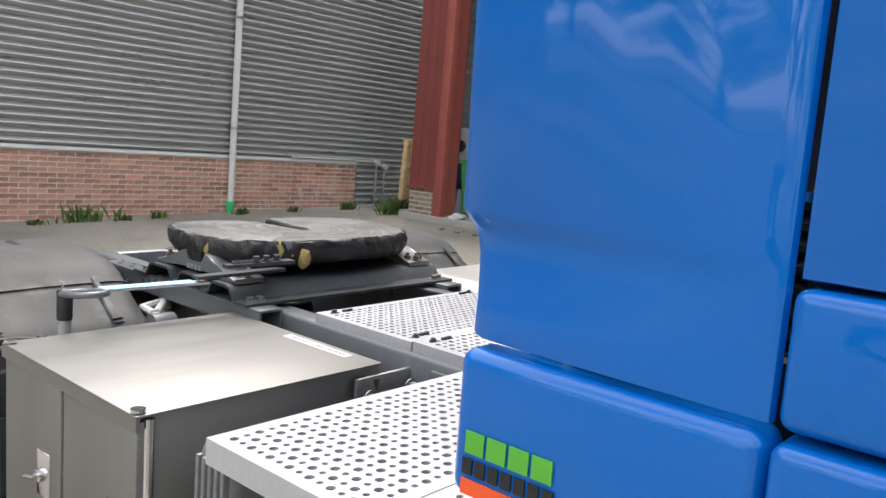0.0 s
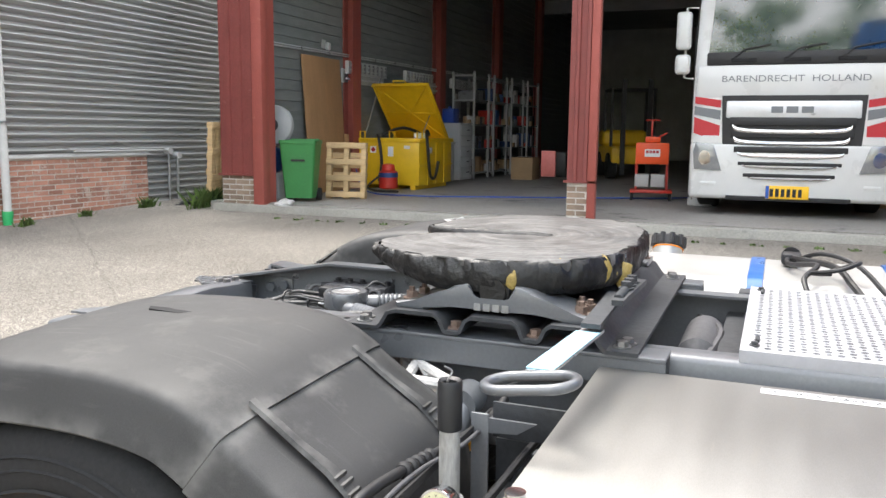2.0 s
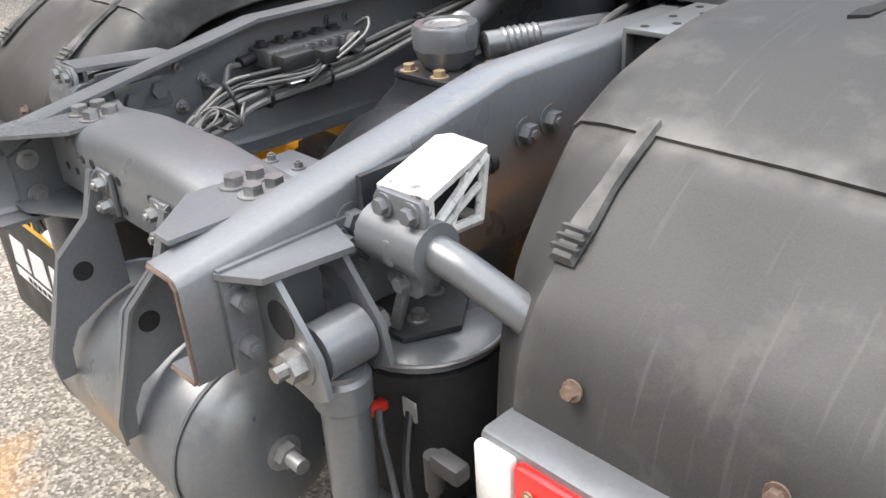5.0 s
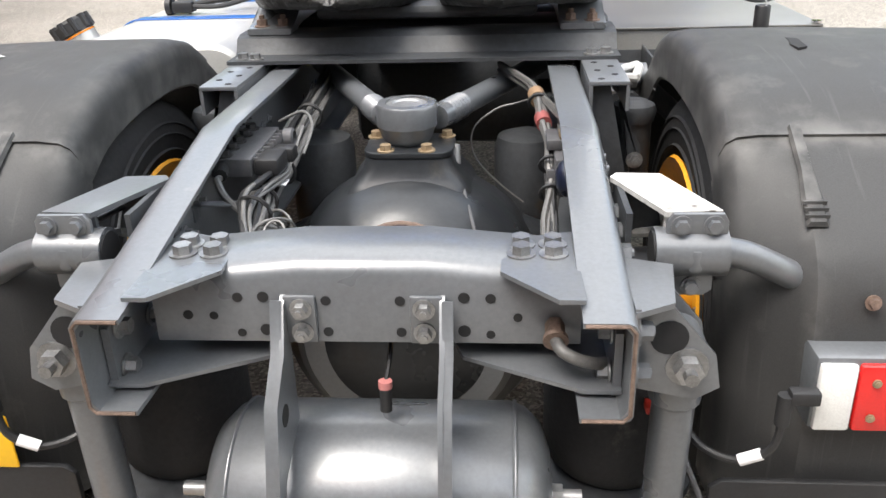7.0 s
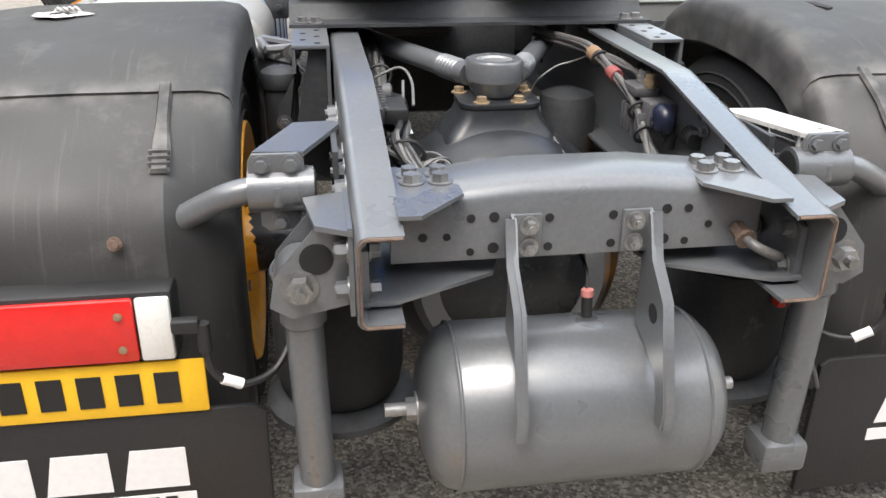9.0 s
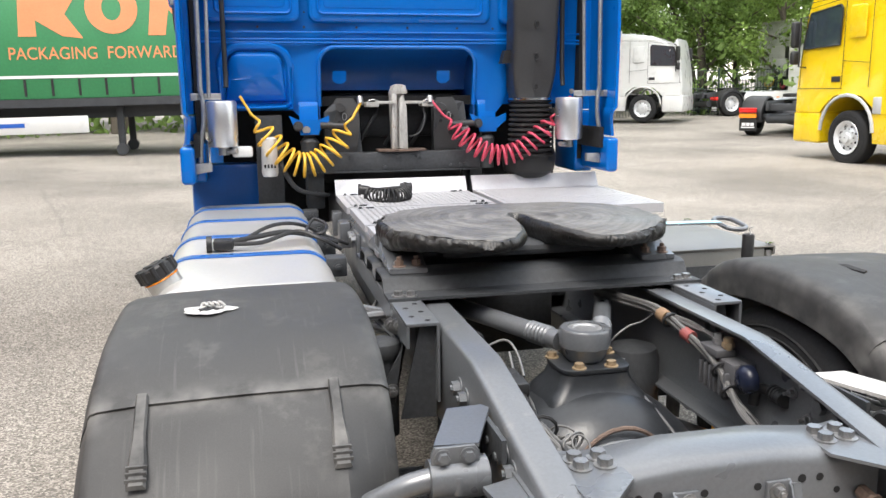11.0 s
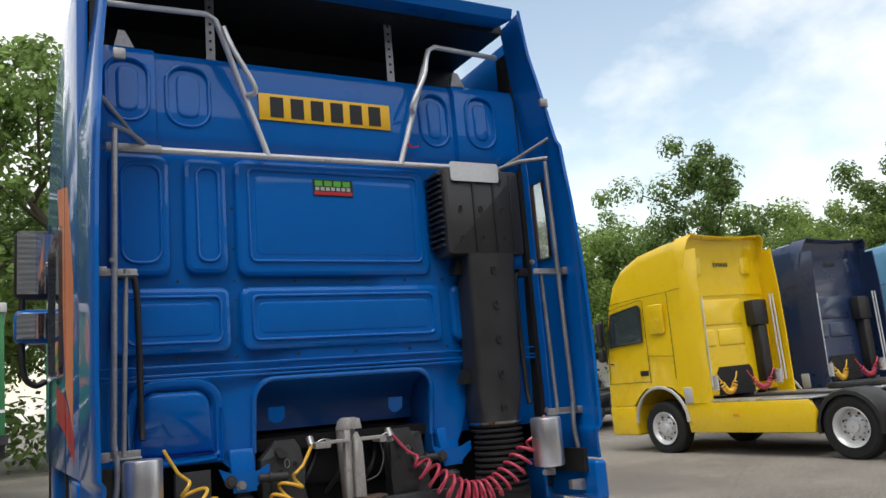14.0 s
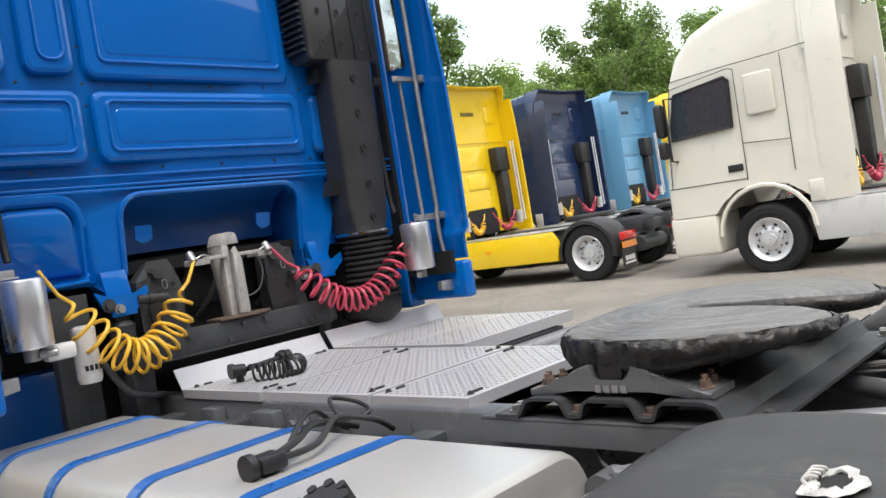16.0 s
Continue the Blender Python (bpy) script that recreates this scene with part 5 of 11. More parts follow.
for s in (-1, 1):
    mg = new("mudguard")
    mg.parent = TR
    mg["label"] = "black plastic mudguard, scuffed, with a torn hole in its crown" if s < 0 else "black plastic mudguard, scuffed, with a slot in its crown"
    bm = B()
    mg_strip(bm, s, 7 * MK, 14 * MK)
    part("crown", bm, PLAST, mg)
    bm = B()
    mg_strip(bm, s, 0, 7 * MK, -0.006)
    part("rear_shell", bm, PLAST, mg)
    bm = B()
    mg_strip(bm, s, 14 * MK, len(MG) - 1, -0.006)
    part("front_shell", bm, PLAST, mg)
    # rubber straps over the seams
    for x in (0.722, 1.103):
        for ys_ in ((0.485, 0.44, 0.395, 0.35, 0.308), (1.262, 1.31, 1.36, 1.42, 1.475)):
            bm = B()
            rows = []
            for q, y in enumerate(ys_):
                z = on_mg(y)
                wq = 0.0125 if q < 3 else 0.018
                rows.append([bm.verts.new((s * x + dx, y, z + h)) for dx, h in ((-wq, -0.002), (-wq * 0.7, 0.007), (wq * 0.7, 0.007), (wq, -0.002))])
            for q in range(4):
                bridge(bm, rows[q], rows[q + 1])
            bm.faces.new(rows[0])
            bm.faces.new(rows[-1])
            for q in range(3):
                y = ys_[3] + (ys_[4] - ys_[3]) * (0.3 + 0.25 * q)
                bx(bm, s * x - 0.019, s * x + 0.019, y - 0.003, y + 0.003, on_mg(y) + 0.003, on_mg(y) + 0.0095)
            part("strap", bm, PLAST, mg, "ribbed rubber strap")
    bolts(mg, [(s * 0.798, 0.236, 0.760), (s * 1.028, 0.236, 0.760)], (0, -1, 0.2), 0.009, 0.010, RUST)
    # maker's oval and lettering field on the side, as plain bars
    bm = B()
    for q in range(3):
        a = 0.85 + 0.039 * q
        bx(bm, min(s * 1.205, s * 1.2165), max(s * 1.205, s * 1.2165), a - 0.02, a + 0.010, 0.978, 0.997)
    bx(bm, min(s * 1.205, s * 1.219), max(s * 1.205, s * 1.219), 0.83, 0.94, 0.967, 0.971)
    pieces("raised_mark", bm, PLASTM, mg)
    bm = B()
    if s > 0:
        prism(bm, [(0.812, 0.785), (0.834, 0.800), (0.838, 0.850), (0.842, 0.890), (0.820, 0.905), (0.816, 0.86), (0.808, 0.83)], "z", 1.0520, 1.0575)
        part("slot", bm, DARK, mg, "narrow dark slot")
    else:
        prism(bm, [(-0.985 + 0.034 * math.cos(k), 0.836 + 0.022 * math.sin(k)) for k in [2 * math.pi * q / 18 for q in range(18)]], "z", 1.0530, 1.0574)
        part("slot", bm, DARK, mg, "torn dark hole")
        bm = B()
        random.seed(5)
        c = Vector((-0.985, 0.836, 1.0565))
        r_in, r_mid, r_out = [], [], []
        for q in range(48):
            a = 2 * math.pi * q / 48
            wob = 0.5 * math.sin(3 * a + 0.7) + 0.35 * math.sin(5 * a + 2.1) + 0.2 * math.sin(11 * a)
            d_ = Vector((math.cos(a) * 1.25, math.sin(a) * 0.8, 0))
            up = 0.0035 + 0.002 * math.sin(4 * a + 1.0) + 0.0012 * math.sin(9 * a)
            r_in.append(bm.verts.new(c + d_ * (0.026 + 0.004 * math.sin(4 * a + 2.0) + random.uniform(-0.0015, 0.0015)) + Vector((0, 0, up))))
            r_mid.append(bm.verts.new(c + d_ * (0.036 + 0.004 * wob) + Vector((0, 0, up * 0.8))))
            r_out.append(bm.verts.new(c + d_ * (0.050 + 0.010 * wob) + Vector((0, 0, 0.0006))))
        under = [bm.verts.new(v.co - Vector((0, 0, 0.004))) for v in r_in]
        bridge(bm, r_out, r_mid)
        bridge(bm, r_mid, r_in)
        bridge(bm, r_in, under)
        part("torn_rim", bm, WHITEW, mg, "pale torn plastic edge")
        bm = B()
        for q in range(4):
            o = 0.013 * q
            tube(bm, curve_pts([(-1.005 + o, 0.866, 1.057), (-1.002 + o, 0.872, 1.063 + 0.1 * o), (-0.996 + o, 0.866, 1.067), (-0.990 + o, 0.858, 1.064), (-0.986 + o, 0.860, 1.058)], 4), 0.0030, 6)
        pieces("curled_flap", bm, WHITEW, mg, "curled strips of torn plastic")
        random.seed(0)
    # mud flap with maker's bars
    bm = B()
    prism(bm, [(s * 0.565, 0.10), (s * 0.565, 0.425), (s * 0.585, 0.440), (s * 1.20, 0.440), (s * 1.22, 0.425), (s * 1.22, 0.10)], "y", 0.185, 0.200, 0.004)
    flap = part("mud_flap", bm, PLASTD, TR, "black rubber flap with white bars")
    bm = B()
    cxs = 0.92 * s
    for a, b in ((-0.20, -0.08), (-0.06, 0.06), (0.08, 0.20)):
        prism(bm, [(cxs + a + 0.02, 0.36), (cxs + a, 0.27), (cxs + b, 0.27), (cxs + b, 0.36)], "y", 0.1835, 0.1848)
    bx(bm, cxs - 0.21, cxs + 0.21, 0.1835, 0.1848, 0.225, 0.255)
    pieces("flap_bar", bm, INKW, flap)
    bm = B()
    for q in range(9):
        bx(bm, cxs - 0.12 + 0.034 * q, cxs - 0.12 + 0.034 * q + 0.022, 0.1822, 0.1834, 0.232, 0.248)
    pieces("small_bar", bm, INK, flap)
    # tail lamp
    x0, x1 = 0.705, 1.185
    bm = B()
    bx(bm, min(s * x0, s * x1), max(s * x0, s * x1), 0.180, 0.262, 0.555, 0.692, 0.010)
    tl = part("tail_lamp", bm, PLASTD if s < 0 else CHAS, TR, "rear lamp with white, red and amber lenses")
    for a, b, mt in ((x0 + 0.004, x0 + 0.062, CLRL), (x0 + 0.065, x0 + 0.325, REDL), (x0 + 0.328, x0 + 0.415, AMBL), (x0 + 0.418, x1 - 0.004, REDL)):
        bm = B()
        bx(bm, min(s * a, s * b), max(s * a, s * b), 0.166, 0.182, 0.562, 0.684, 0.006)
        part("lens", bm, mt, tl)
    bolts(tl, [(s * (x0 + 0.09), 0.165, 0.655), (s * (x0 + 0.09), 0.165, 0.59), (s * (x0 + 0.36), 0.165, 0.59), (s * (x0 + 0.36), 0.165, 0.66)], (0, -1, 0), 0.005, 0.003, BRASS)
    bm = B()
    bx(bm, min(s * 0.66, s * 0.707), max(s * 0.66, s * 0.707), 0.14, 0.165, 0.625, 0.65, 0.005)
    cyl(bm, (s * 0.655, 0.152, 0.64), (s * 0.655, 0.152, 0.585), 0.012, n=10)
    tube(bm, curve_pts([(s * 0.655, 0.152, 0.59), (s * 0.645, 0.15, 0.54), (s * 0.60, 0.16, 0.505), (s * 0.54, 0.2, 0.51), (s * 0.50, 0.25, 0.57)], 5), 0.007, 8)
    pl = part("lamp_plug", bm, PLASTD, tl)
    bm = B()
    cyl(bm, (s * 0.632, 0.153, 0.525), (s * 0.60, 0.16, 0.506), 0.0105, n=10)
    part("cable_tag", bm, INKW, tl, "white tape on the cable")
# number plate under the rear lamp, as bars
bm = B()
bx(bm, -1.185, -0.665, 0.180, 0.186, 0.44, 0.552, 0.004)
npl = part("number_plate", bm, PLATEY, TR, "yellow number plate with dark bars")
bm = B()
bx(bm, -1.183, -1.135, 0.1775, 0.1795, 0.444, 0.548)
part("plate_band", bm, PLATEB, npl)
bm = B()
plate_bars(bm, -1.10, -0.70, 0.465, 0.53, "y", 0.1775, 0.002, 6)
part("plate_bars", bm, INK, npl)

# wheels
def wheel(parent, x, y, z, r, rim_mat, w=0.27, s=1, dish=0.10):
    wh = new("wheel")
    wh.parent = parent
    bm = B()
    rw_ = 0.30
    lathe(bm, (x - s * w / 2, y, z), (s, 0, 0), [(0.02, rw_), (0.006, rw_ + 0.03), (0.0, r - 0.07), (0.012, r - 0.03), (0.03, r - 0.008), (0.05, r), (w - 0.05, r), (w - 0.03, r - 0.008), (w - 0.012, r - 0.03), (w, r - 0.07), (w - 0.006, rw_ + 0.03), (w - 0.02, rw_)], 56, False)
    ty = part("tyre", bm, RUB, wh)
    bm = B()
    for rr_ in (rw_ + 0.035, rw_ + 0.075, r - 0.06):
        lathe(bm, (x + s * w / 2, y, z), (s, 0, 0), [(-0.003, rr_ - 0.004), (0.003, rr_), (-0.003, rr_ + 0.004)], 56, False)
    part("sidewall_ring", bm, RUB, wh)
    bm = B()
    o = (x + s * w / 2, y, z)
    lathe(bm, o, (s, 0, 0), [(-0.03, 0.285), (-0.004, 0.312), (0.004, 0.306), (-0.006, 0.292), (-dish * 0.4, 0.262), (-dish, 0.245), (-dish - 0.01, 0.19), (-dish + 0.02, 0.15), (-dish + 0.022, 0.09), (-dish + 0.07, 0.085), (-dish + 0.075, 0.01)], 40, False)
    part("rim", bm, rim_mat, wh)
    bm = B()
    for q in range(10):
        a = 2 * math.pi * q / 10
        hexbolt(bm, (o[0] + s * (-dish + 0.012), y + 0.168 * math.cos(a), z + 0.168 * math.sin(a)), (s, 0, 0), 0.016, 0.022, False)
    pieces("wheel_nut", bm, BOLT, wh)
    bm = B()
    for q in range(8):
        a = 2 * math.pi * (q + 0.5) / 8
        cyl(bm, (o[0] + s * (-dish - 0.006), y + 0.215 * math.cos(a), z + 0.215 * math.sin(a)), (o[0] + s * (-dish + 0.003), y + 0.222 * math.cos(a), z + 0.222 * math.sin(a)), 0.024, n=12)
    part("hand_hole", bm, DARK, wh)
    return wh

for s in (-1, 1):
    wheel(TR, s * 1.095, 0.90, 0.468, 0.462, ORIM, 0.27, s, 0.06)
    wheel(TR, s * 0.755, 0.90, 0.468, 0.462, ORIM, 0.27, -s, 0.06)
    wheel(TR, s * 1.03, 4.70, 0.46, 0.48, ORIM, 0.30, s, 0.05)

# coupling plate: wavy base, pedestals, greased top
bm = B()
W = [(1.10, 0.960), (1.19, 0.960), (1.205, 0.972), (1.222, 1.000), (1.245, 1.006), (1.345, 1.006), (1.358, 0.998), (1.370, 0.972), (1.378, 0.966), (1.412, 0.966), (1.422, 0.972), (1.434, 0.998), (1.446, 1.006), (1.552, 1.006), (1.564, 0.998), (1.574, 0.972), (1.582, 0.966), (1.616, 0.966), (1.626, 0.972), (1.638, 0.998), (1.65, 1.006), (1.725, 1.006), (1.745, 1.000), (1.765, 0.972), (1.78, 0.960), (1.855, 0.960)]
W = [(1.12 + (a - 1.10) * 0.955, b + 0.012) for a, b in W]
sheet(bm, W, "x", -0.50, 0.50, 0.009)
bp_ = part("base_plate", bm, CHASD, TR, "dark grey pressed mounting plate")
bolts(bp_, [(s * x, y, 0.981) for s in (-1, 1) for x, y in ((0.465, 1.155), (0.430, 1.145), (0.457, 1.80), (0.425, 1.807))], (0, 0, 1), 0.014, 0.012)
bolts(bp_, [(s * 0.465, y, 0.987) for s in (-1, 1) for y in (1.402, 1.60)], (0, 0, 1), 0.014, 0.014, RUST)
for s in (-1, 1):
    bm = B()
    foot = [(1.245, 1.016), (1.245, 1.032), (1.30, 1.040), (1.36, 1.058), (1.40, 1.082), (1.425, 1.10), (1.44, 1.10), (1.448, 1.058), (1.462, 1.052), (1.528, 1.052), (1.542, 1.058), (1.55, 1.10), (1.565, 1.10), (1.59, 1.082), (1.63, 1.058), (1.69, 1.040), (1.735, 1.032), (1.735, 1.016), (1.66, 1.016), (1.60, 1.036), (1.39, 1.036), (1.32, 1.016)]
    prism(bm, [(a, min(b + 0.010, 1.10)) for a, b in foot], "x", s * 0.355, s * 0.475, 0.006)
    pd = part("pedestal", bm, CHAS, TR, "grey cast pedestal with raised maker's bars")
    bm = B()
    for q in range(4):
        a = 1.452 + 0.023 * q
        bx(bm, min(s * 0.474, s * 0.4785), max(s * 0.474, s * 0.4785), a, a + 0.016, 1.038, 1.055)
    part("raised_mark", bm, GALV, pd)
    bolts(pd, [(s * x, y, 1.044) for x, y in ((0.44, 1.275), (0.385, 1.285), (0.44, 1.70), (0.385, 1.69), (0.41, 1.715))], (0, 0, 1), 0.015, 0.016, RUST, 0.014)

outer = []
def fw_edge():
    pts = []
    # right half from the horn's inner edge round to the front, then mirrored
    half = [(0.150, 0.985), (0.185, 0.968), (0.235, 0.975), (0.30, 1.01), (0.37, 1.075), (0.43, 1.16), (0.472, 1.27), (0.488, 1.39), (0.485, 1.50), (0.465, 1.61), (0.425, 1.70), (0.36, 1.775), (0.27, 1.825), (0.14, 1.85), (0.0, 1.855)]
    slot = [(0.026, 1.495), (0.030, 1.46), (0.033, 1.40), (0.045, 1.30), (0.07, 1.19), (0.098, 1.145), (0.118, 1.105)]
    half = [(0.945 * a, 1.076 + (b - 0.968) * 0.765) for a, b in half]
    right = curve_pts([(a, b, 0) for a, b in half], 13)
    sl = [(0.0, 1.512, 0), (0.016, 1.507, 0)] + [(a, b, 0) for a, b in slot]
    loop = sl + [tuple(p) for p in right]
    return [(p[0], p[1]) for p in loop], [(-p[0], p[1]) for p in loop[::-1]][1:-1]

ra, la = fw_edge()
edge = ra + la
bm = B()
def fw_z(x, y):
    z = 1.160
    if y < 1.25:
        z -= 0.26 * (1.25 - y) ** 2 + 0.03 * (1.25 - y)
    return z - 0.02 * max(0, math.hypot(x, y - 1.45) - 0.40)
def fw_thin(y):
    return min(1.0, max(0.45, 0.45 + (y - 1.08) / 0.30 * 0.55))

noise.seed_set(3)
lev = []
for q, (off, dz) in enumerate(((-0.003, 0.0), (0.0, -0.005), (0.0, -0.03), (-0.006, -0.055), (-0.03, -0.07))):
    rng = []
    for p in grow(edge, off):
        jig = 0.014 * noise.noise(Vector((p[0] * 16, p[1] * 16, q * 0.25))) + 0.008 * noise.noise(Vector((p[0] * 50, p[1] * 50, q * 0.5)))
        c = Vector((p[0], p[1] - 1.42, 0))
        d = c.normalized() * jig
        rng.append(bm.verts.new((p[0] + d.x, p[1] + d.y, fw_z(p[0], p[1]) + dz * fw_thin(p[1]) + (jig * 0.5 if q > 1 else 0))))
    lev.append(rng)
for i in range(len(lev) - 1):
    bridge(bm, lev[i], lev[i + 1])
geo = bmesh.ops.triangle_fill(bm, edges=[e for e in bm.edges if e.verts[0] in set(lev[0]) and e.verts[1] in set(lev[0]) and len(e.link_faces) == 1], use_beauty=True)
bmesh.ops.triangle_fill(bm, edges=[e for e in bm.edges if e.verts[0] in set(lev[-1]) and e.verts[1] in set(lev[-1]) and len(e.link_faces) == 1], use_beauty=True)
fw = part("coupling_plate", bm, GREASE, TR, "worn greasy fifth-wheel plate with a V-shaped throat", angle=50)
bm = B()
for q, (off, dz, gr) in enumerate(((0.001, -0.003, 0), (0.008, -0.010, 1), (0.014, -0.032, 1), (0.012, -0.058, 1), (0.0, -0.082, 1), (-0.03, -0.088, 0))):
    rng = []
    for p in grow(edge, off):
        jig = 0.013 * noise.noise(Vector((p[0] * 24, p[1] * 24, q * 0.6 + 7))) + 0.008 * noise.noise(Vector((p[0] * 85, p[1] * 85, q * 2.0))) if gr else 0
        d = Vector((p[0], p[1] - 1.42, 0)).normalized() * jig
        rng.append(bm.verts.new((p[0] + d.x, p[1] + d.y, fw_z(p[0], p[1]) + dz * fw_thin(p[1]) + jig * 0.6)))
    if q:
        bridge(bm, last, rng)
    last = rng
part("grease_rim", bm, GREASED, fw, "black lumpy grease round the edge", angle=75)
# bearing lugs under the plate
for s in (-1, 1):
    bm = B()
    bx(bm, min(s * 0.36, s * 0.46), max(s * 0.36, s * 0.46), 1.455, 1.535, 1.06, 1.10, 0.012)
    cyl(bm, (s * 0.36, 1.495, 1.085), (s * 0.47, 1.495, 1.085), 0.032, n=16)
    part("bearing_lug", bm, GREASED, fw)
bm = B()
bx(bm, -0.30, 0.30, 1.30, 1.66, 1.05, 1.09, 0.02)
part("lock_housing", bm, CHASD, fw)
random.seed(11)
for q in range(9):
    bm = B()
    a = radians(30 + 6 * q)
    c = Vector((0.462 * math.cos(a - 0.25), 1.44 + 0.35 * math.sin(a - 0.25), 1.13 - 0.03 * random.random()))
    bmesh.ops.create_icosphere(bm, subdivisions=2, radius=0.012 + 0.012 * random.random(), matrix=Matrix.Translation(c))
    for v in bm.verts:
        v.co += (v.co - c).normalized() * 0.008 * noise.noise(v.co * 60)
        v.co.z = c.z + (v.co.z - c.z) * 1.7
    part("yellow_grease", bm, GREASEY, fw, "clot of old yellow grease")
random.seed(0)
# release handle with a loop grip
bm = B()
prism(bm, [(0.30, 1.735), (0.30, 1.775), (0.64, 1.784), (0.64, 1.744)], "z", 1.064, 1.074)
hd = part("release_handle", bm, CHASD, fw, "steel release bar with pale blue tape and a loop grip")
bm = B()
prism(bm, [(0.60, 1.740), (0.60, 1.785), (0.935, 1.757), (0.935, 1.712)], "z", 1.048, 1.055)
hd2 = part("flat_bar", bm, ALU, hd)
bm = B()
prism(bm, [(0.64, 1.7345), (0.64, 1.784), (0.925, 1.760), (0.925, 1.7105)], "z", 1.0555, 1.0575)
part("tape", bm, M("pale_blue_tape", (0.35, 0.58, 0.68), 0.5), hd, "pale blue tape")
bm = B()
gp = [(0.975 + 0.043 * math.sin(a), 1.770 + 0.043 * math.cos(a)) for a in [radians(-90 + 30 * q) for q in range(7)]] + [(0.975 + 0.043 * math.sin(a), 1.697 + 0.043 * math.cos(a)) for a in [radians(90 + 30 * q) for q in range(7)]]
tube(bm, curve_pts([(a, b, 1.035 + 0.14 * (b - 1.653)) for a, b in gp], 3, True), 0.0095, 10, True)
part("loop_grip", bm, CHAS, hd)
bm = B()
for q in range(8):
    lathe(bm, (0.44 + 0.012 * q, 1.80, 1.11), (1, 0, 0), [(0, 0.007), (0.004, 0.011), (0.008, 0.007)], 10)
for x in (0.36, 0.40, 0.44):
    hexbolt(bm, (x, 1.80, 1.112), (0, 0, 1), 0.012, 0.014)
prism(bm, [(0.30, 1.785), (0.30, 1.825), (0.56, 1.815), (0.56, 1.79)], "z", 1.098, 1.11)
part("spring_latch", bm, CHASD, hd)

# ---------------------------------------------------------------- boxes, tank and decks
FIT = lambda co: Vector((co.x - 0.03 * max(0.0, 1.2 - co.x) / 0.68, co.y - 0.055, co.z))
bm = B()
bx(bm, 0.525, 1.165, 1.82, 2.505, 0.36, 0.935, 0.006)
tb = part("tool_box", bm, STEEL, TR, "brushed stainless tool box with two doors")
bm = B()
bx(bm, 0.522, 1.205, 1.812, 2.515, 0.935, 0.942, 0.002)
bx(bm, 1.196, 1.205, 1.812, 2.515, 0.905, 0.936)
part("lid", bm, STEEL, tb, "stained stainless lid")
for a, b in ((1.818, 2.150), (2.160, 2.508)):
    bm = B()
    bx(bm, 1.168, 1.200, a, b, 0.37, 0.925, 0.010)
    dr = part("door", bm, STEEL, tb, "brushed stainless door with a rounded edge")
    bm = B()
    yc = b - 0.09
    bx(bm, 1.198, 1.203, yc - 0.035, yc + 0.035, 0.60, 0.72, 0.003)
    part("lock_plate", bm, CHROME, dr)
    bm = B()
    tube(bm, [(1.203, yc, 0.66), (1.225, yc, 0.66), (1.228, yc - 0.03, 0.655), (1.226, yc - 0.045, 0.65)], 0.007, 8)
    lathe(bm, (1.203, yc, 0.66), (1, 0, 0), [(0, 0.018), (0.012, 0.016), (0.014, 0.005)], 14)
    part("lock_handle", bm, CHROME, dr)
bm = B()
for q in range(2):
    cyl(bm, (1.19, 1.83 + 0.665 * q, 0.945), (1.19, 1.83 + 0.665 * q, 0.952), 0.016, n=14)
cyl(bm, (1.172, 2.507, 0.40), (1.172, 2.507, 0.93), 0.012, n=10)
pieces("hinge_stud", bm, CHROME, tb)
bm = B()
bx(bm, 0.545, 0.575, 2.15, 2.42, 0.9425, 0.9432)
part("sticker", bm, INKW, tb, "white sticker with dark capitals")
writing("HOOFDSCHAKELAAR", 0.024, INK, tb, pose(0.532, 2.230, 0.9436, 0, 0, 90), 1.05, "sticker_writing", 0.0003)
bm = B()
bx(bm, 0.40, 0.62, 2.517, 2.529, 0.855, 0.915, 0.002)
mb = part("mounting_strap", bm, GALV, tb, "rusty steel strap with an orange triangle")
bm = B()
prism(bm, [(0.545, 0.905), (0.565, 0.905), (0.553, 0.872)], "y", 2.529, 2.5315)
part("paint_mark", bm, RUST, tb)
bolts(tb, [(0.45, 2.529, 0.885), (0.60, 2.529, 0.88)], (0, 1, 0), 0.016, 0.014)

FIT = None
# aluminium fuel tank with blue straps
bm = B()
sec = rrect(-1.215, -0.575, 0.33, 0.955, 0.11, 7)
n_ = len(sec)
rows = []
for y, d in ((1.515, -0.035), (1.518, -0.015), (1.53, -0.004), (1.545, 0.0), (3.60, 0.0), (3.615, -0.004), (3.627, -0.015), (3.63, -0.035)):
    rows.append([bm.verts.new((p[0], y, p[1])) for p in grow(sec, d)])
for i in range(len(rows) - 1):
    bridge(bm, rows[i], rows[i + 1])
bm.faces.new(rows[0])
bm.faces.new(rows[-1])
ft = part("fuel_tank", bm, TANKM, TR, "rounded satin aluminium fuel tank")
for y in (2.05, 2.50, 2.98, 3.42):
    bm = B()
    a, b = grow(sec, 0.002), grow(sec, 0.007)
    r4 = [[bm.verts.new((p[0], yy, p[1])) for p in o] for o, yy in ((a, y - 0.026), (b, y - 0.024), (b, y + 0.024), (a, y + 0.026))]
    for i in range(3):
        bridge(bm, r4[i], r4[i + 1])
    part("tank_strap", bm, BLUES, ft, "blue steel strap")
    bm = B()
    bx(bm, -0.60, -0.52, y - 0.045, y + 0.045, 0.86, 0.935, 0.006)
    hexbolt(bm, (-0.555, y - 0.045, 0.90), (0, -1, 0), 0.014, 0.014, True, 0.01)
    part("strap_bracket", bm, CHASD, ft)
bm = B()
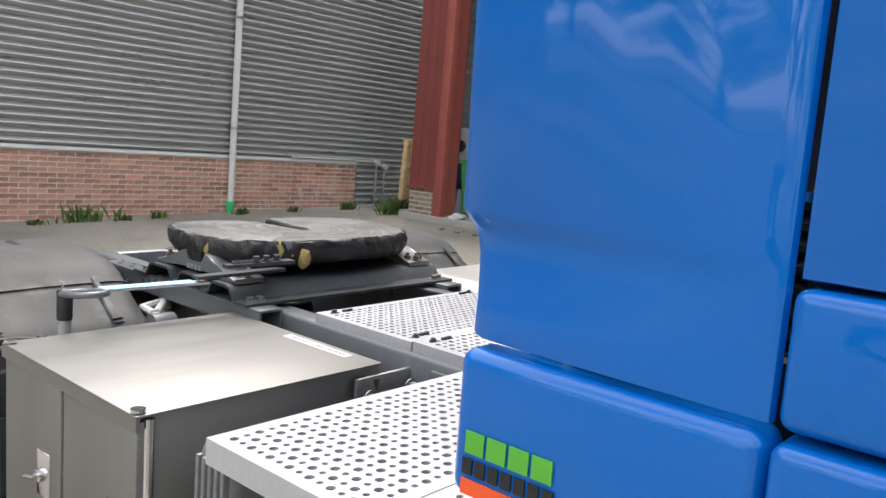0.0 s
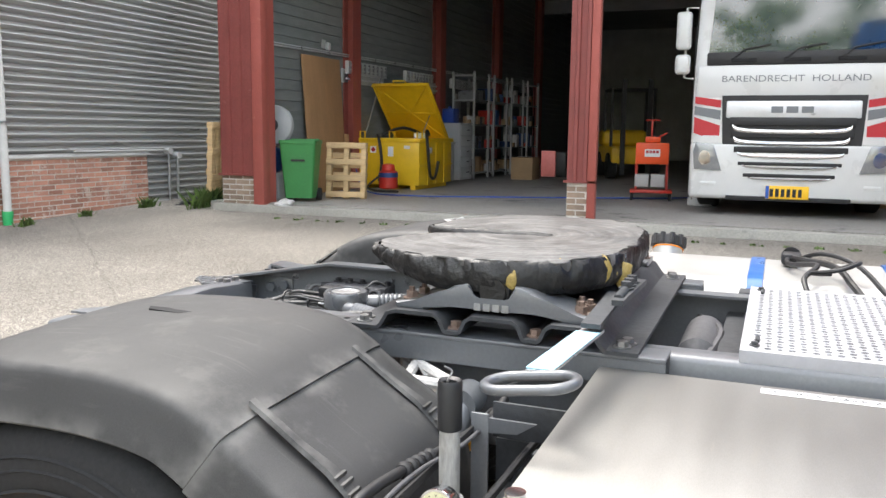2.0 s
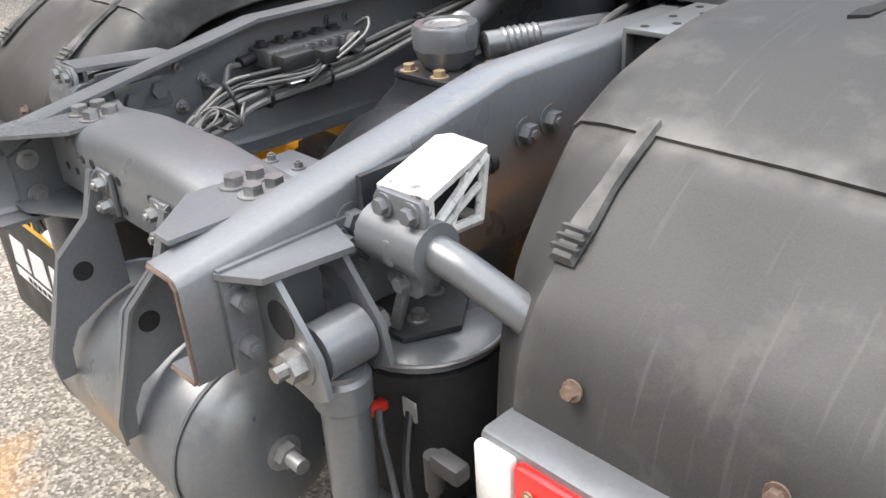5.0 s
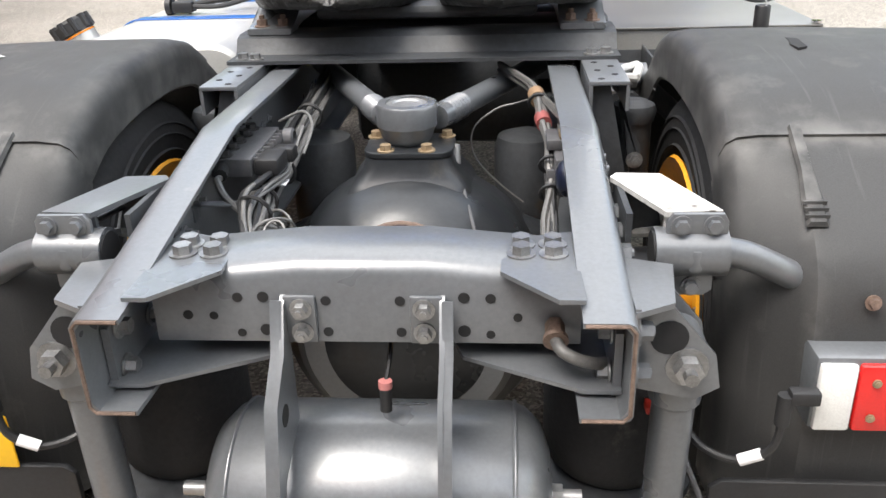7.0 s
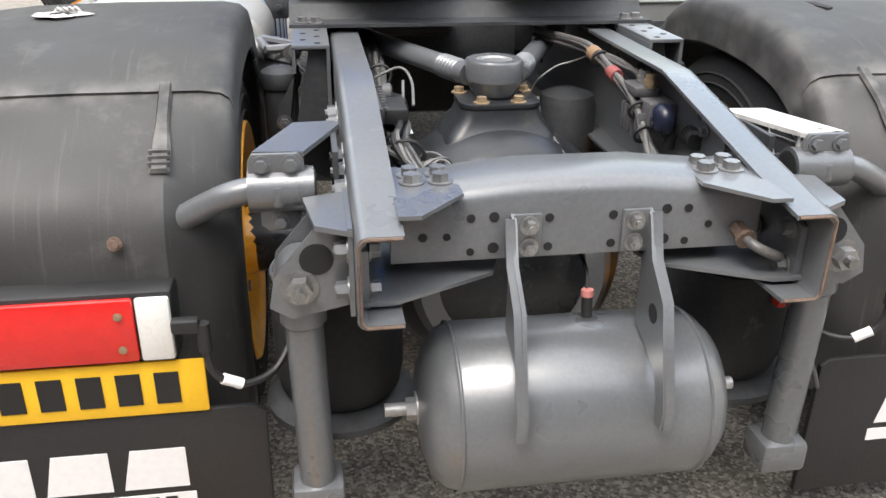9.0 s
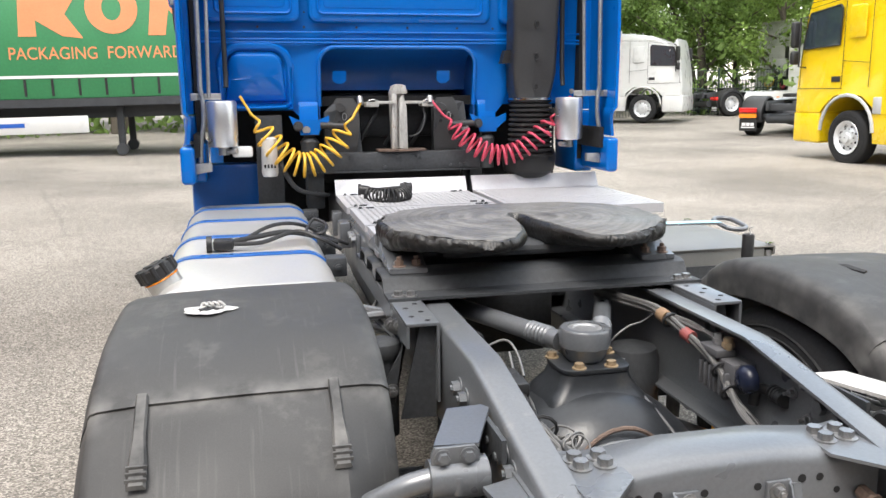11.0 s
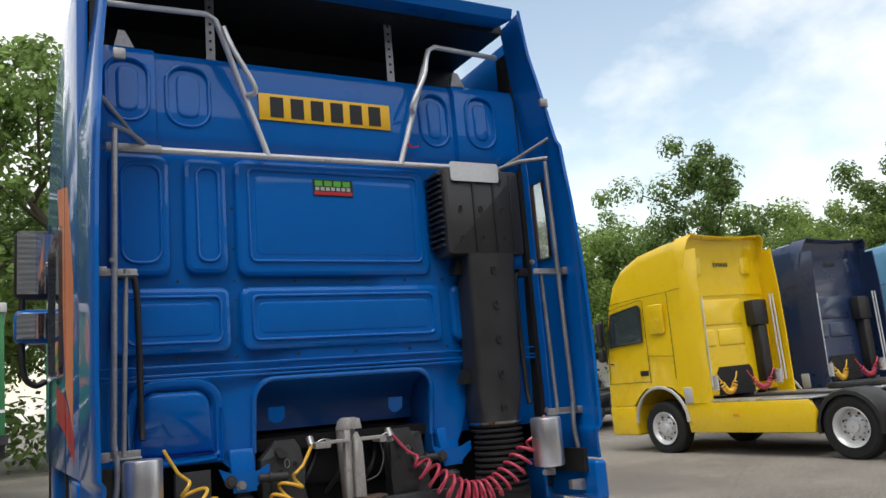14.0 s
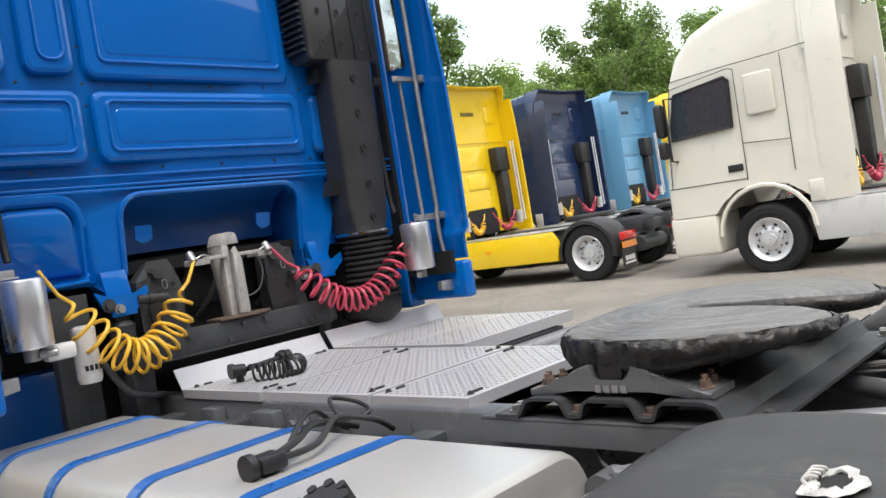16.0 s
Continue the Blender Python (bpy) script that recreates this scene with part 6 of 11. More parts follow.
cyl(bm, (-1.165, 1.70, 0.925), (-1.185, 1.70, 0.965), 0.058, n=28)
part("filler_neck", bm, TANKM, ft)
bm = B()
o = Vector((-1.185, 1.70, 0.962))
d = Vector((-0.45, 0, 0.9)).normalized()
lathe(bm, o, d, [(0, 0.056), (0.004, 0.064), (0.040, 0.064), (0.047, 0.058), (0.048, 0.03), (0.053, 0.028)], 28)
a_, b_, d_ = frame_of(d)
for q in range(10):
    t = 2 * math.pi * q / 10
    cyl(bm, o + (a_ * math.cos(t) + b_ * math.sin(t)) * 0.060 + d * 0.006, o + (a_ * math.cos(t) + b_ * math.sin(t)) * 0.060 + d * 0.050, 0.011, n=8)
cap_ = part("filler_cap", bm, PLASTD, ft, "black knurled filler cap")
bm = B()
lathe(bm, o - d * 0.006, d, [(0, 0.061), (0.003, 0.062), (0.006, 0.060)], 28)
part("cap_ring", bm, AMBL, ft, "amber ring under the cap")
# cable bundle lying on the tank
bm = B()
bx(bm, -1.03, -0.95, 2.13, 2.20, 0.962, 1.005, 0.012)
cyl(bm, (-1.035, 2.165, 0.985), (-1.055, 2.165, 0.985), 0.034, n=16)
tube(bm, curve_pts([(-0.96, 2.17, 0.99), (-0.86, 2.21, 1.0), (-0.74, 2.30, 1.0), (-0.62, 2.34, 0.97), (-0.52, 2.38, 0.93)], 6), 0.011, 8)
tube(bm, curve_pts([(-0.95, 2.15, 0.985), (-0.84, 2.16, 0.985), (-0.70, 2.24, 1.01), (-0.60, 2.20, 0.98), (-0.52, 2.22, 0.93)], 6), 0.009, 8)
tube(bm, curve_pts([(-0.92, 2.18, 0.99), (-0.80, 2.26, 1.035), (-0.68, 2.36, 1.02), (-0.56, 2.44, 0.95), (-0.46, 2.5, 0.90)], 6), 0.008, 8)
tube(bm, curve_pts([(-0.66, 2.28, 1.0), (-0.62, 2.36, 1.04), (-0.57, 2.30, 1.02), (-0.60, 2.22, 1.0), (-0.66, 2.28, 0.99)], 6), 0.007, 8)
part("sensor_cable", bm, CABLE, ft, "black sensor plug and cables")

# tread plates
pl_bolts = []
for x0, x1, y0, y1, z, nx, ny in ((-0.375, 0.385, 2.045, 2.46, 0.984, 30, 15), (-0.385, 0.385, 2.468, 3.04, 0.987, 26, 20), (-0.40, 0.385, 3.048, 3.60, 0.99, 26, 19), (0.42, 1.225, 2.75, 3.17, 0.992, 27, 14), (0.42, 1.225, 3.173, 3.60, 0.992, 27, 14)):
    bm = B()
    perforated(bm, x0, x1, y0, y1, z, nx, ny, 0.0085, 0.004, 0.035 if x0 < 0 else 0.05, 0.022)
    dk = part("tread_plate", bm, WPLATE, TR, "silver-white perforated tread plate", smooth=False)
    # near-black sheet added below the plate, seen as shade through its holes
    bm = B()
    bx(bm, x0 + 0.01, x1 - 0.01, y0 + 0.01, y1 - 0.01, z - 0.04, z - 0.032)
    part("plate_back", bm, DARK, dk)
    if x0 < 0:
        bolts(dk, [(x, y, z) for x in (x0 + 0.05, x1 - 0.05) for y in (y0 + 0.03, y1 - 0.03)], (0, 0, 1), 0.008, 0.007, CHASD)
        bm = B()
        for x, y in ((x0 + 0.09, y0 + 0.035), (x1 - 0.10, y0 + 0.035), (x0 + 0.10, y1 - 0.035), (x1 - 0.09, y1 - 0.035)):
            bx(bm, x - 0.02, x + 0.02, y - 0.005, y + 0.005, z, z + 0.008, 0.003)
        pieces("clip", bm, CHASD, dk)
for x0, x1, z in ((-0.40, 0.385, 0.985), (0.42, 1.225, 0.987)):
    bm = B()
    prism(bm, [(3.60, z), (3.606, z), (3.655, z + 0.085), (3.649, z + 0.087)], "x", x0, x1)
    part("deck_flange", bm, WPLATE, TR, "upturned silver edge of the deck")
# supports under the decks and a dark gap below
bm = B()
bx(bm, 0.44, 1.12, 2.74, 3.58, 0.90, 0.935)
for x in (0.50, 1.05):
    bx(bm, x - 0.03, x + 0.03, 2.75, 3.56, 0.50, 0.90)
part("deck_support", bm, CHASD, TR)
bm = B()
bx(bm, 0.60, 1.15, 2.60, 2.722, 0.50, 0.93, 0.03, 3)
bx(bm, 0.62, 1.10, 2.56, 2.61, 0.50, 0.80, 0.02)
bc_ = part("battery_cover", bm, FOILG, TR, "grey ribbed battery cover")
bm = B()
for q in range(5):
    bx(bm, 1.10, 1.158, 2.61 + 0.022 * q, 2.622 + 0.022 * q, 0.5, 0.90, 0.003)
pieces("cover_rib", bm, FOILG, bc_)
bm = B()
bx(bm, -0.33, 0.33, 1.95, 3.6, 0.50, 0.86, 0.05)
part("gearbox", bm, CHASD, TR)
bm = B()
for y in (1.98, 3.2):
    bx(bm, -0.39, 0.39, y, y + 0.09, 0.73, 0.90, 0.01)
pieces("inner_cross_member", bm, CHASD, TR)
bm = B()
lathe(bm, (-0.25, 1.93, 0.86), (1, 0, 0), [(0, 0.03), (0.02, 0.055), (0.30, 0.055), (0.32, 0.03)], 18)
for q in range(4):
    tube(bm, curve_pts([(-0.36, 1.9 + 0.03 * q, 0.88 - 0.02 * q), (-0.1, 1.98 + 0.02 * q, 0.90 - 0.02 * q), (0.2, 1.95 + 0.02 * q, 0.87 - 0.015 * q), (0.36, 2.0, 0.85)], 5), 0.010, 6)
pieces("pipe_run", bm, CABLEG, TR, "grey pipes across the frame")
# outer rail side: bolts, brackets and notch near the tool box
for s in (-1, 1):
    bm = B()
    bx(bm, min(s * 0.397, s * 0.412), max(s * 0.397, s * 0.412), 2.56, 2.72, 0.80, 0.93, 0.004)
    bx(bm, min(s * 0.397, s * 0.45), max(s * 0.397, s * 0.45), 2.92, 3.05, 0.80, 0.93, 0.006)
    bx(bm, min(s * 0.397, s * 0.45), max(s * 0.397, s * 0.45), 3.3, 3.4, 0.80, 0.93, 0.006)
    rb = pieces("rail_bracket", bm, CHAS, TR)
    bolts(rb, [(s * 0.413, y, z) for y, z in ((2.60, 0.90), (2.68, 0.90))] + [(s * 0.397, y, 0.88) for y in (2.8, 2.87, 3.12, 3.2)], (s, 0, 0), 0.017, 0.018, CHAS)

FIT = lambda co: co + Vector((-0.012, -0.022, 0.002))
# right side behind the mudguard: upright plate, jack post, gauge, marker lamp, hoses
bm = B()
bx(bm, 0.60, 1.15, 1.583, 1.590, 0.42, 0.66)
bx(bm, 1.16, 1.215, 1.53, 1.565, 0.55, 0.76, 0.004)
sp = part("side_plate", bm, CHASD, TR, "dark steel plate with brackets")
bm = B()
bx(bm, 0.41, 1.15, 1.785, 1.797, 0.34, 0.87, 0.003)
bx(bm, 0.600, 0.612, 1.575, 1.786, 0.34, 0.78)
qp = part("end_plate", bm, CHASD, TR, "dark greasy plate in front of the tool box")
bm = B()
lathe(bm, (0.78, 1.785, 0.62), (0, -1, 0), [(0, 0.09), (0.012, 0.095), (0.016, 0.085), (0.004, 0.07), (0.003, 0.01)], 26)
part("boss", bm, CHASD, qp)
bolts(qp, [(0.50, 1.785, 0.83), (0.66, 1.785, 0.83), (0.50, 1.785, 0.70), (0.95, 1.785, 0.80)], (0, -1, 0), 0.014, 0.012, RUST)
bm = B()
bx(bm, 0.57, 0.78, 1.60, 1.63, 0.50, 0.68)
prism(bm, [(1.60, 0.80), (1.785, 0.80), (1.785, 0.50), (1.765, 0.50), (1.765, 0.78), (1.60, 0.78)], "x", 0.60, 0.61)
part("bracket", bm, CHASD, sp)
bm = B()
lathe(bm, (0.975, 1.605, 0.70), (0, 0, 1), [(0, 0.026), (0.03, 0.026), (0.032, 0.021), (0.075, 0.021), (0.08, 0.026), (0.105, 0.026), (0.11, 0.019), (0.24, 0.019)], 22)
pj = part("jack_post", bm, WEATH, TR, "worn stained metal post with a black rubber sleeve")
bm = B()
lathe(bm, (0.975, 1.605, 0.935), (0, 0, 1), [(0, 0.020), (0.002, 0.0225), (0.088, 0.0225), (0.092, 0.020), (0.088, 0.013), (0.07, 0.011)], 22)
part("sleeve", bm, CABLE, pj)
bm = B()
for a in range(3):
    t = radians(20 + 120 * a)
    cyl(bm, (0.975 + 0.018 * math.cos(t), 1.605 + 0.018 * math.sin(t), 0.795), (0.975 + 0.027 * math.cos(t), 1.605 + 0.027 * math.sin(t), 0.795), 0.008, n=10)
pieces("post_hole", bm, RUST, pj)
bm = B()
tube(bm, curve_pts([(0.975, 1.60, 1.015), (0.985, 1.605, 1.03), (0.98, 1.61, 1.045), (0.99, 1.60, 1.055)], 4), 0.002, 6)
part("wire_end", bm, GALV, pj)
GY, GZ = 1.6285, 0.836
bm = B()
lathe(bm, (1.058, GY, GZ), (1, 0, 0.15), [(0, 0.020), (0.002, 0.032), (0.034, 0.034), (0.038, 0.033), (0.038, 0.029), (0.035, 0.028)], 30)
gg = part("pressure_gauge", bm, CHROME, TR, "round pressure gauge with a cream face")
bm = B()
lathe(bm, (1.0937, GY, GZ + 0.0054), (1, 0, 0.15), [(0, 0.0285), (0.001, 0.0285), (0.0012, 0.001)], 28)
part("dial", bm, M("yellowed_dial", (0.62, 0.59, 0.38), 0.35), gg)
bm = B()
cyl(bm, (1.0960, GY - 0.014, GZ - 0.005), (1.0975, GY + 0.018, GZ + 0.016), 0.0012, n=6)
part("needle", bm, INK, gg)
bm = B()
for q in range(11):
    a = radians(-60 + 30 * q)
    cyl(bm, (1.0950, GY + 0.024 * math.cos(a), GZ + 0.0055 + 0.024 * math.sin(a)), (1.0962, GY + 0.024 * math.cos(a), GZ + 0.0055 + 0.024 * math.sin(a)), 0.0013, n=6)
pieces("dial_mark", bm, INK, gg)
# dark plates behind the post
bm = B()
bx(bm, 0.700, 0.708, 1.690, 1.805, 0.40, 0.800, 0.002)
bx(bm, 0.700, 0.730, 1.690, 1.805, 0.798, 0.806, 0.002)
bx(bm, 0.662, 0.670, 1.585, 1.805, 0.806, 0.885, 0.002)
pq_ = part("guard_plate", bm, CHASD, sp, "dark steel plate with rusty scratches")
bolts(pq_, [(0.709, 1.72, 0.765), (0.709, 1.77, 0.62)], (1, 0, 0), 0.012, 0.010, RUST)
bm = B()
bx(bm, 0.730, 0.738, 1.560, 1.598, 0.36, 0.880, 0.002)
prism(bm, [(1.598, 0.872), (1.70, 0.872), (1.66, 0.845), (1.598, 0.84)], "x", 0.730, 0.737)
pieces("post_plate", bm, CHAS, sp)
bm = B()
cyl(bm, (1.075, 1.66, 0.70), (1.075, 1.66, 0.775), 0.02, n=12)
cyl(bm, (1.075, 1.64, 0.75), (1.075, 1.72, 0.75), 0.026, n=12)
bx(bm, 1.05, 1.10, 1.68, 1.74, 0.70, 0.77, 0.012)
part("valve_block", bm, GALV, gg, "stained metal valve block")
bm = B()
tube(bm, curve_pts([(1.08, 1.72, 0.76), (1.09, 1.76, 0.775), (1.09, 1.80, 0.77), (1.085, 1.82, 0.72)], 5), 0.003, 6)
part("white_wire", bm, INKW, gg)
bm = B()
bx(bm, 1.215, 1.247, 1.512, 1.556, 0.705, 0.805, 0.006)
ml = part("marker_lamp", bm, PLASTD, TR, "small amber side marker lamp")
bm = B()
bx(bm, 1.246, 1.257, 1.517, 1.551, 0.710, 0.780, 0.006)
part("lens", bm, AMBL, ml)
bm = B()
tube(bm, curve_pts([(1.18, 1.55, 0.60), (1.175, 1.555, 0.75), (1.13, 1.60, 0.80), (1.05, 1.62, 0.78), (0.90, 1.64, 0.76), (0.70, 1.66, 0.78), (0.52, 1.68, 0.80)], 6), 0.009, 8)
part("hose", bm, CABLE, sp)
bm = B()
cyl(bm, (0.86, 1.66, 0.44), (0.86, 1.66, 0.68), 0.036, n=16)
lathe(bm, (0.86, 1.66, 0.62), (0, 0, 1), [(0, 0.036), (0.003, 0.04), (0.016, 0.04), (0.019, 0.036)], 16)
part("red_hose", bm, REDHOSE, sp, "red rubber hose with a clamp")

FIT = None
# loom, strut, blanking cap and valves before the right mudguard
bm = B()
tube(bm, curve_pts([(0.56, 1.56, 0.86), (0.65, 1.545, 0.835), (0.85, 1.525, 0.846), (1.0, 1.514, 0.864), (1.10, 1.506, 0.874), (1.18, 1.502, 0.868), (1.20, 1.512, 0.82)], 6), 0.0105, 10)
lm_ = part("lamp_loom", bm, CABLE, TR, "black corrugated cable loom")
bm = B()
for q in range(5):
    c = Vector((0.90, 1.521, 0.852)).lerp(Vector((1.0, 1.514, 0.864)), q / 4)
    lathe(bm, c, (1, -0.07, 0.12), [(0, 0.012), (0.004, 0.016), (0.012, 0.016), (0.016, 0.012)], 12)
pieces("loom_sleeve", bm, PLASTD, lm_)
bm = B()
tube(bm, curve_pts([(0.60, 1.565, 0.85), (0.80, 1.55, 0.842), (1.0, 1.535, 0.862), (1.16, 1.53, 0.855), (1.19, 1.535, 0.80)], 5), 0.0045, 8)
part("thin_cable", bm, CABLEG, lm_)
bm = B()
prism(bm, [(0.60, 0.850), (1.16, 0.861), (1.20, 0.80), (1.19, 0.78), (1.145, 0.842), (0.60, 0.836)], "y", 1.538, 1.544, 0.001)
part("lamp_strut", bm, PLASTD, TR, "thin black strut carrying the side marker lamp")
bm = B()
lathe(bm, (1.035, 1.503, 0.757), (0, 1, 0.28), [(0, 0.044), (0.004, 0.046), (0.010, 0.044), (0.014, 0.036), (0.015, 0.002)], 28)
part("blanking_cap", bm, PLASTM, TR, "flat round black plastic cap")
bm = B()
bx(bm, 1.028, 1.076, 1.600, 1.660, 0.728, 0.766, 0.005)
mb_ = part("mint_block", bm, M("mint_plastic", (0.32, 0.60, 0.52), 0.5), TR, "mint green valve block, stained")
bm = B()
cyl(bm, (1.060, 1.625, 0.728), (1.060, 1.625, 0.66), 0.022, n=16)
part("valve_foot", bm, M("blue_black_valve", (0.02, 0.03, 0.05), 0.4), mb_)
bm = B()
lathe(bm, (1.062, 1.676, 0.66), (0, 0, 1), [(0, 0.022), (0.045, 0.024), (0.05, 0.033), (0.066, 0.033), (0.072, 0.024), (0.085, 0.034), (0.112, 0.040), (0.128, 0.036), (0.132, 0.014), (0.146, 0.012), (0.148, 0.002)], 20)
rv_ = part("drain_valve", bm, WEATH, TR, "stained round metal drain valve")
bm = B()
bx(bm, 1.052, 1.072, 1.650, 1.702, 0.795, 0.803, 0.003)
part("wing_tab", bm, WEATH, rv_)

# wiring, valves and cable bundles between the rails
wr = new("wiring_loom")
wr.parent = TR
wr["label"] = "tangled bundle of grey and black cables tied to the frame"
rgw = random.Random(4)

def strand(path, spread, r, mat):
    """One cable of a bundle: the path with a small sideways wander of its own."""
    bm = B()
    a, b = rgw.uniform(-spread, spread), rgw.uniform(-spread, spread)
    tube(bm, curve_pts([(p[0] + a + rgw.uniform(-0.006, 0.006), p[1], p[2] + b + rgw.uniform(-0.006, 0.006)) for p in path], 5), r, 7)
    return part("cable", bm, mat, wr)

def ring_tie(c, d, r, mat=PLASTD, name="cable_tie"):
    bm = B()
    u, v, w = frame_of(Vector(d))
    tube(bm, [Vector(c) + (u * math.cos(k) + v * math.sin(k)) * r for k in [2 * math.pi * q / 12 for q in range(12)]], 0.0045, 5, True)
    return part(name, bm, mat, wr)

# valve unit on the left rail: ribbed block, screw domes, plugs
bm = B()
bx(bm, -0.385, -0.300, 0.60, 0.84, 0.848, 0.888, 0.004)
vu = part("valve_unit", bm, CABLEG, wr, "dark grey valve block with ribs")
for q in range(9):
    bm = B()
    bx(bm, -0.300, -0.284, 0.615 + 0.025 * q, 0.621 + 0.025 * q, 0.850, 0.886, 0.001)
    part("fin", bm, CABLEG, vu)
bolts(vu, [(-0.36, 0.62 + 0.05 * q, 0.888) for q in range(5)], (0, 0, 1), 0.012, 0.010, PLASTD, name="screw_dome")
bm = B()
bx(bm, -0.295, -0.245, 0.60, 0.685, 0.850, 0.886, 0.007)
bx(bm, -0.285, -0.238, 0.70, 0.745, 0.846, 0.878, 0.006)
cyl(bm, (-0.36, 0.60, 0.87), (-0.35, 0.555, 0.868), 0.013, n=12)
part("plug", bm, PLASTD, vu)
bm = B()
lathe(bm, (-0.285, 0.815, 0.868), (1, 0, 0), [(0, 0.022), (0.02, 0.024), (0.024, 0.018), (0.010, 0.014), (0.010, 0.002)], 18)
part("port", bm, CABLEG, vu)
bm = B()
bx(bm, -0.387, -0.28, 0.475, 0.50, 0.832, 0.837, 0.001)
bx(bm, -0.387, -0.382, 0.475, 0.50, 0.80, 0.85, 0.001)
part("cable_shelf", bm, CHAS, wr)
# cables along the left rail, down over the cross member
for q in range(9):
    strand([(-0.27, 1.35, 0.90), (-0.275, 1.10, 0.875), (-0.285, 0.95, 0.85), (-0.285, 0.80, 0.825), (-0.275, 0.65, 0.815), (-0.262, 0.52, 0.812), (-0.245, 0.43, 0.80), (-0.232, 0.365, 0.785), (-0.242, 0.31, 0.70)], 0.020, rgw.choice((0.004, 0.005, 0.0065, 0.008)), CABLES if q % 3 else CABLE)
for q in range(6):
    strand([(-0.27, 0.72, 0.85), (-0.25, 0.66, 0.842), (-0.26, 0.56, 0.84), (-0.275, 0.49, 0.842), (-0.265, 0.43, 0.82), (-0.245, 0.375, 0.795), (-0.25, 0.32, 0.70)], 0.014, rgw.choice((0.004, 0.005, 0.007)), CABLES if q % 2 else CABLE)
strand([(-0.355, 0.555, 0.868), (-0.345, 0.525, 0.862), (-0.32, 0.50, 0.845), (-0.28, 0.45, 0.82), (-0.25, 0.39, 0.80)], 0.0, 0.007, CABLES)
for y, z in ((1.02, 0.865), (0.72, 0.822), (0.56, 0.815)):
    ring_tie((-0.272, y, z), (0.05, 1, 0.1), 0.030)
ring_tie((-0.262, 0.47, 0.825), (0.2, 1, 0.2), 0.034)
bm = B()
cyl(bm, (-0.250, 0.66, 0.82), (-0.235, 0.80, 0.90), 0.0035, n=8)
part("stiff_wire", bm, CABLES, wr)
for q in range(6):
    bm = B()
    c = Vector((-0.222 + rgw.uniform(-0.022, 0.022), 0.385 + 0.016 * q, 0.806 + rgw.uniform(-0.012, 0.012)))
    ra_ = rgw.uniform(0.016, 0.034)
    tube(bm, [c + Vector((ra_ * math.cos(a), 0.02 * math.sin(a + q), ra_ * 0.8 * math.sin(a))) for a in [2 * math.pi * k / 16 for k in range(16)]], 0.0028, 6, True)
    part("cable_loop", bm, CABLES, wr)
bm = B()
bx(bm, -0.255, -0.235, 0.605, 0.640, 0.828, 0.831, 0.0008, 1)
part("white_tag", bm, INKW, wr)
# bundle on the right rail
for q in range(9):
    strand([(0.20, 1.25, 0.93), (0.27, 1.03, 0.93), (0.288, 0.96, 0.922), (0.296, 0.848, 0.900), (0.306, 0.75, 0.868), (0.308, 0.684, 0.845), (0.308, 0.634, 0.805), (0.300, 0.54, 0.768), (0.292, 0.40, 0.735), (0.285, 0.29, 0.69)], 0.011, rgw.choice((0.0045, 0.0055, 0.007)), CABLES if q % 4 else CABLE)
for q in range(3):
    strand([(0.288, 0.96, 0.925), (0.32, 0.86, 0.915), (0.345, 0.76, 0.898), (0.348, 0.72, 0.885)], 0.006, 0.006, CABLES if q else CABLE)
for c, m_, r_ in (((0.286, 0.975, 0.924), M("tan_tape", (0.22, 0.14, 0.08), 0.6), 0.020), ((0.296, 0.85, 0.9), M("dull_red_tape", (0.26, 0.07, 0.065), 0.55), 0.018)):
    bm = B()
    cyl(bm, c, (c[0] + 0.004, c[1] - 0.035, c[2] - 0.006), r_, n=12)
    part("tape", bm, m_, wr)
for c in ((0.307, 0.684, 0.845), (0.307, 0.634, 0.800), (0.290, 0.925, 0.916)):
    ring_tie(c, (0.1, -1, -0.4), 0.021)
# valve with its round cap, elbow plug and studs
bm = B()
bx(bm, 0.315, 0.383, 0.63, 0.80, 0.790, 0.872, 0.006)
bx(bm, 0.300, 0.36, 0.69, 0.78, 0.872, 0.895, 0.005)
pv = part("relay_valve", bm, CABLEG, wr, "dark valve with a round blue-black cap")
for q in range(6):
    bm = B()
    bx(bm, 0.300, 0.316, 0.645 + 0.024 * q, 0.655 + 0.024 * q, 0.78, 0.845, 0.002)
    part("rib", bm, CABLEG, pv)
for y in (0.70, 0.745):
    bm = B()
    cyl(bm, (0.34, y, 0.893), (0.34, y, 0.925), 0.013, n=12)
    cyl(bm, (0.34, y, 0.900), (0.34, y, 0.912), 0.017, n=6)
    part("fitting", bm, BRASS if y < 0.72 else GALV, pv)
bm = B()
lathe(bm, (0.352, 0.605, 0.842), (-1, 0, 0), [(0, 0.030), (0.002, 0.037), (0.020, 0.037), (0.030, 0.030), (0.036, 0.016), (0.037, 0.003)], 26)
part("round_cap", bm, M("blue_black_plastic", (0.010, 0.014, 0.032), 0.30), pv)
bm = B()
cyl(bm, (0.383, 0.560, 0.822), (0.375, 0.500, 0.822), 0.019, n=16)
tube(bm, curve_pts([(0.380, 0.56, 0.822), (0.372, 0.590, 0.820), (0.362, 0.600, 0.805), (0.358, 0.602, 0.775)], 5), 0.014, 10)
part("elbow_plug", bm, PLASTD, pv)
bm = B()
for q in range(5):
    cyl(bm, (0.381, 0.552 - 0.012 * q, 0.822), (0.380, 0.546 - 0.012 * q, 0.822), 0.022, n=16)
pieces("plug_ridge", bm, PLASTD, pv)
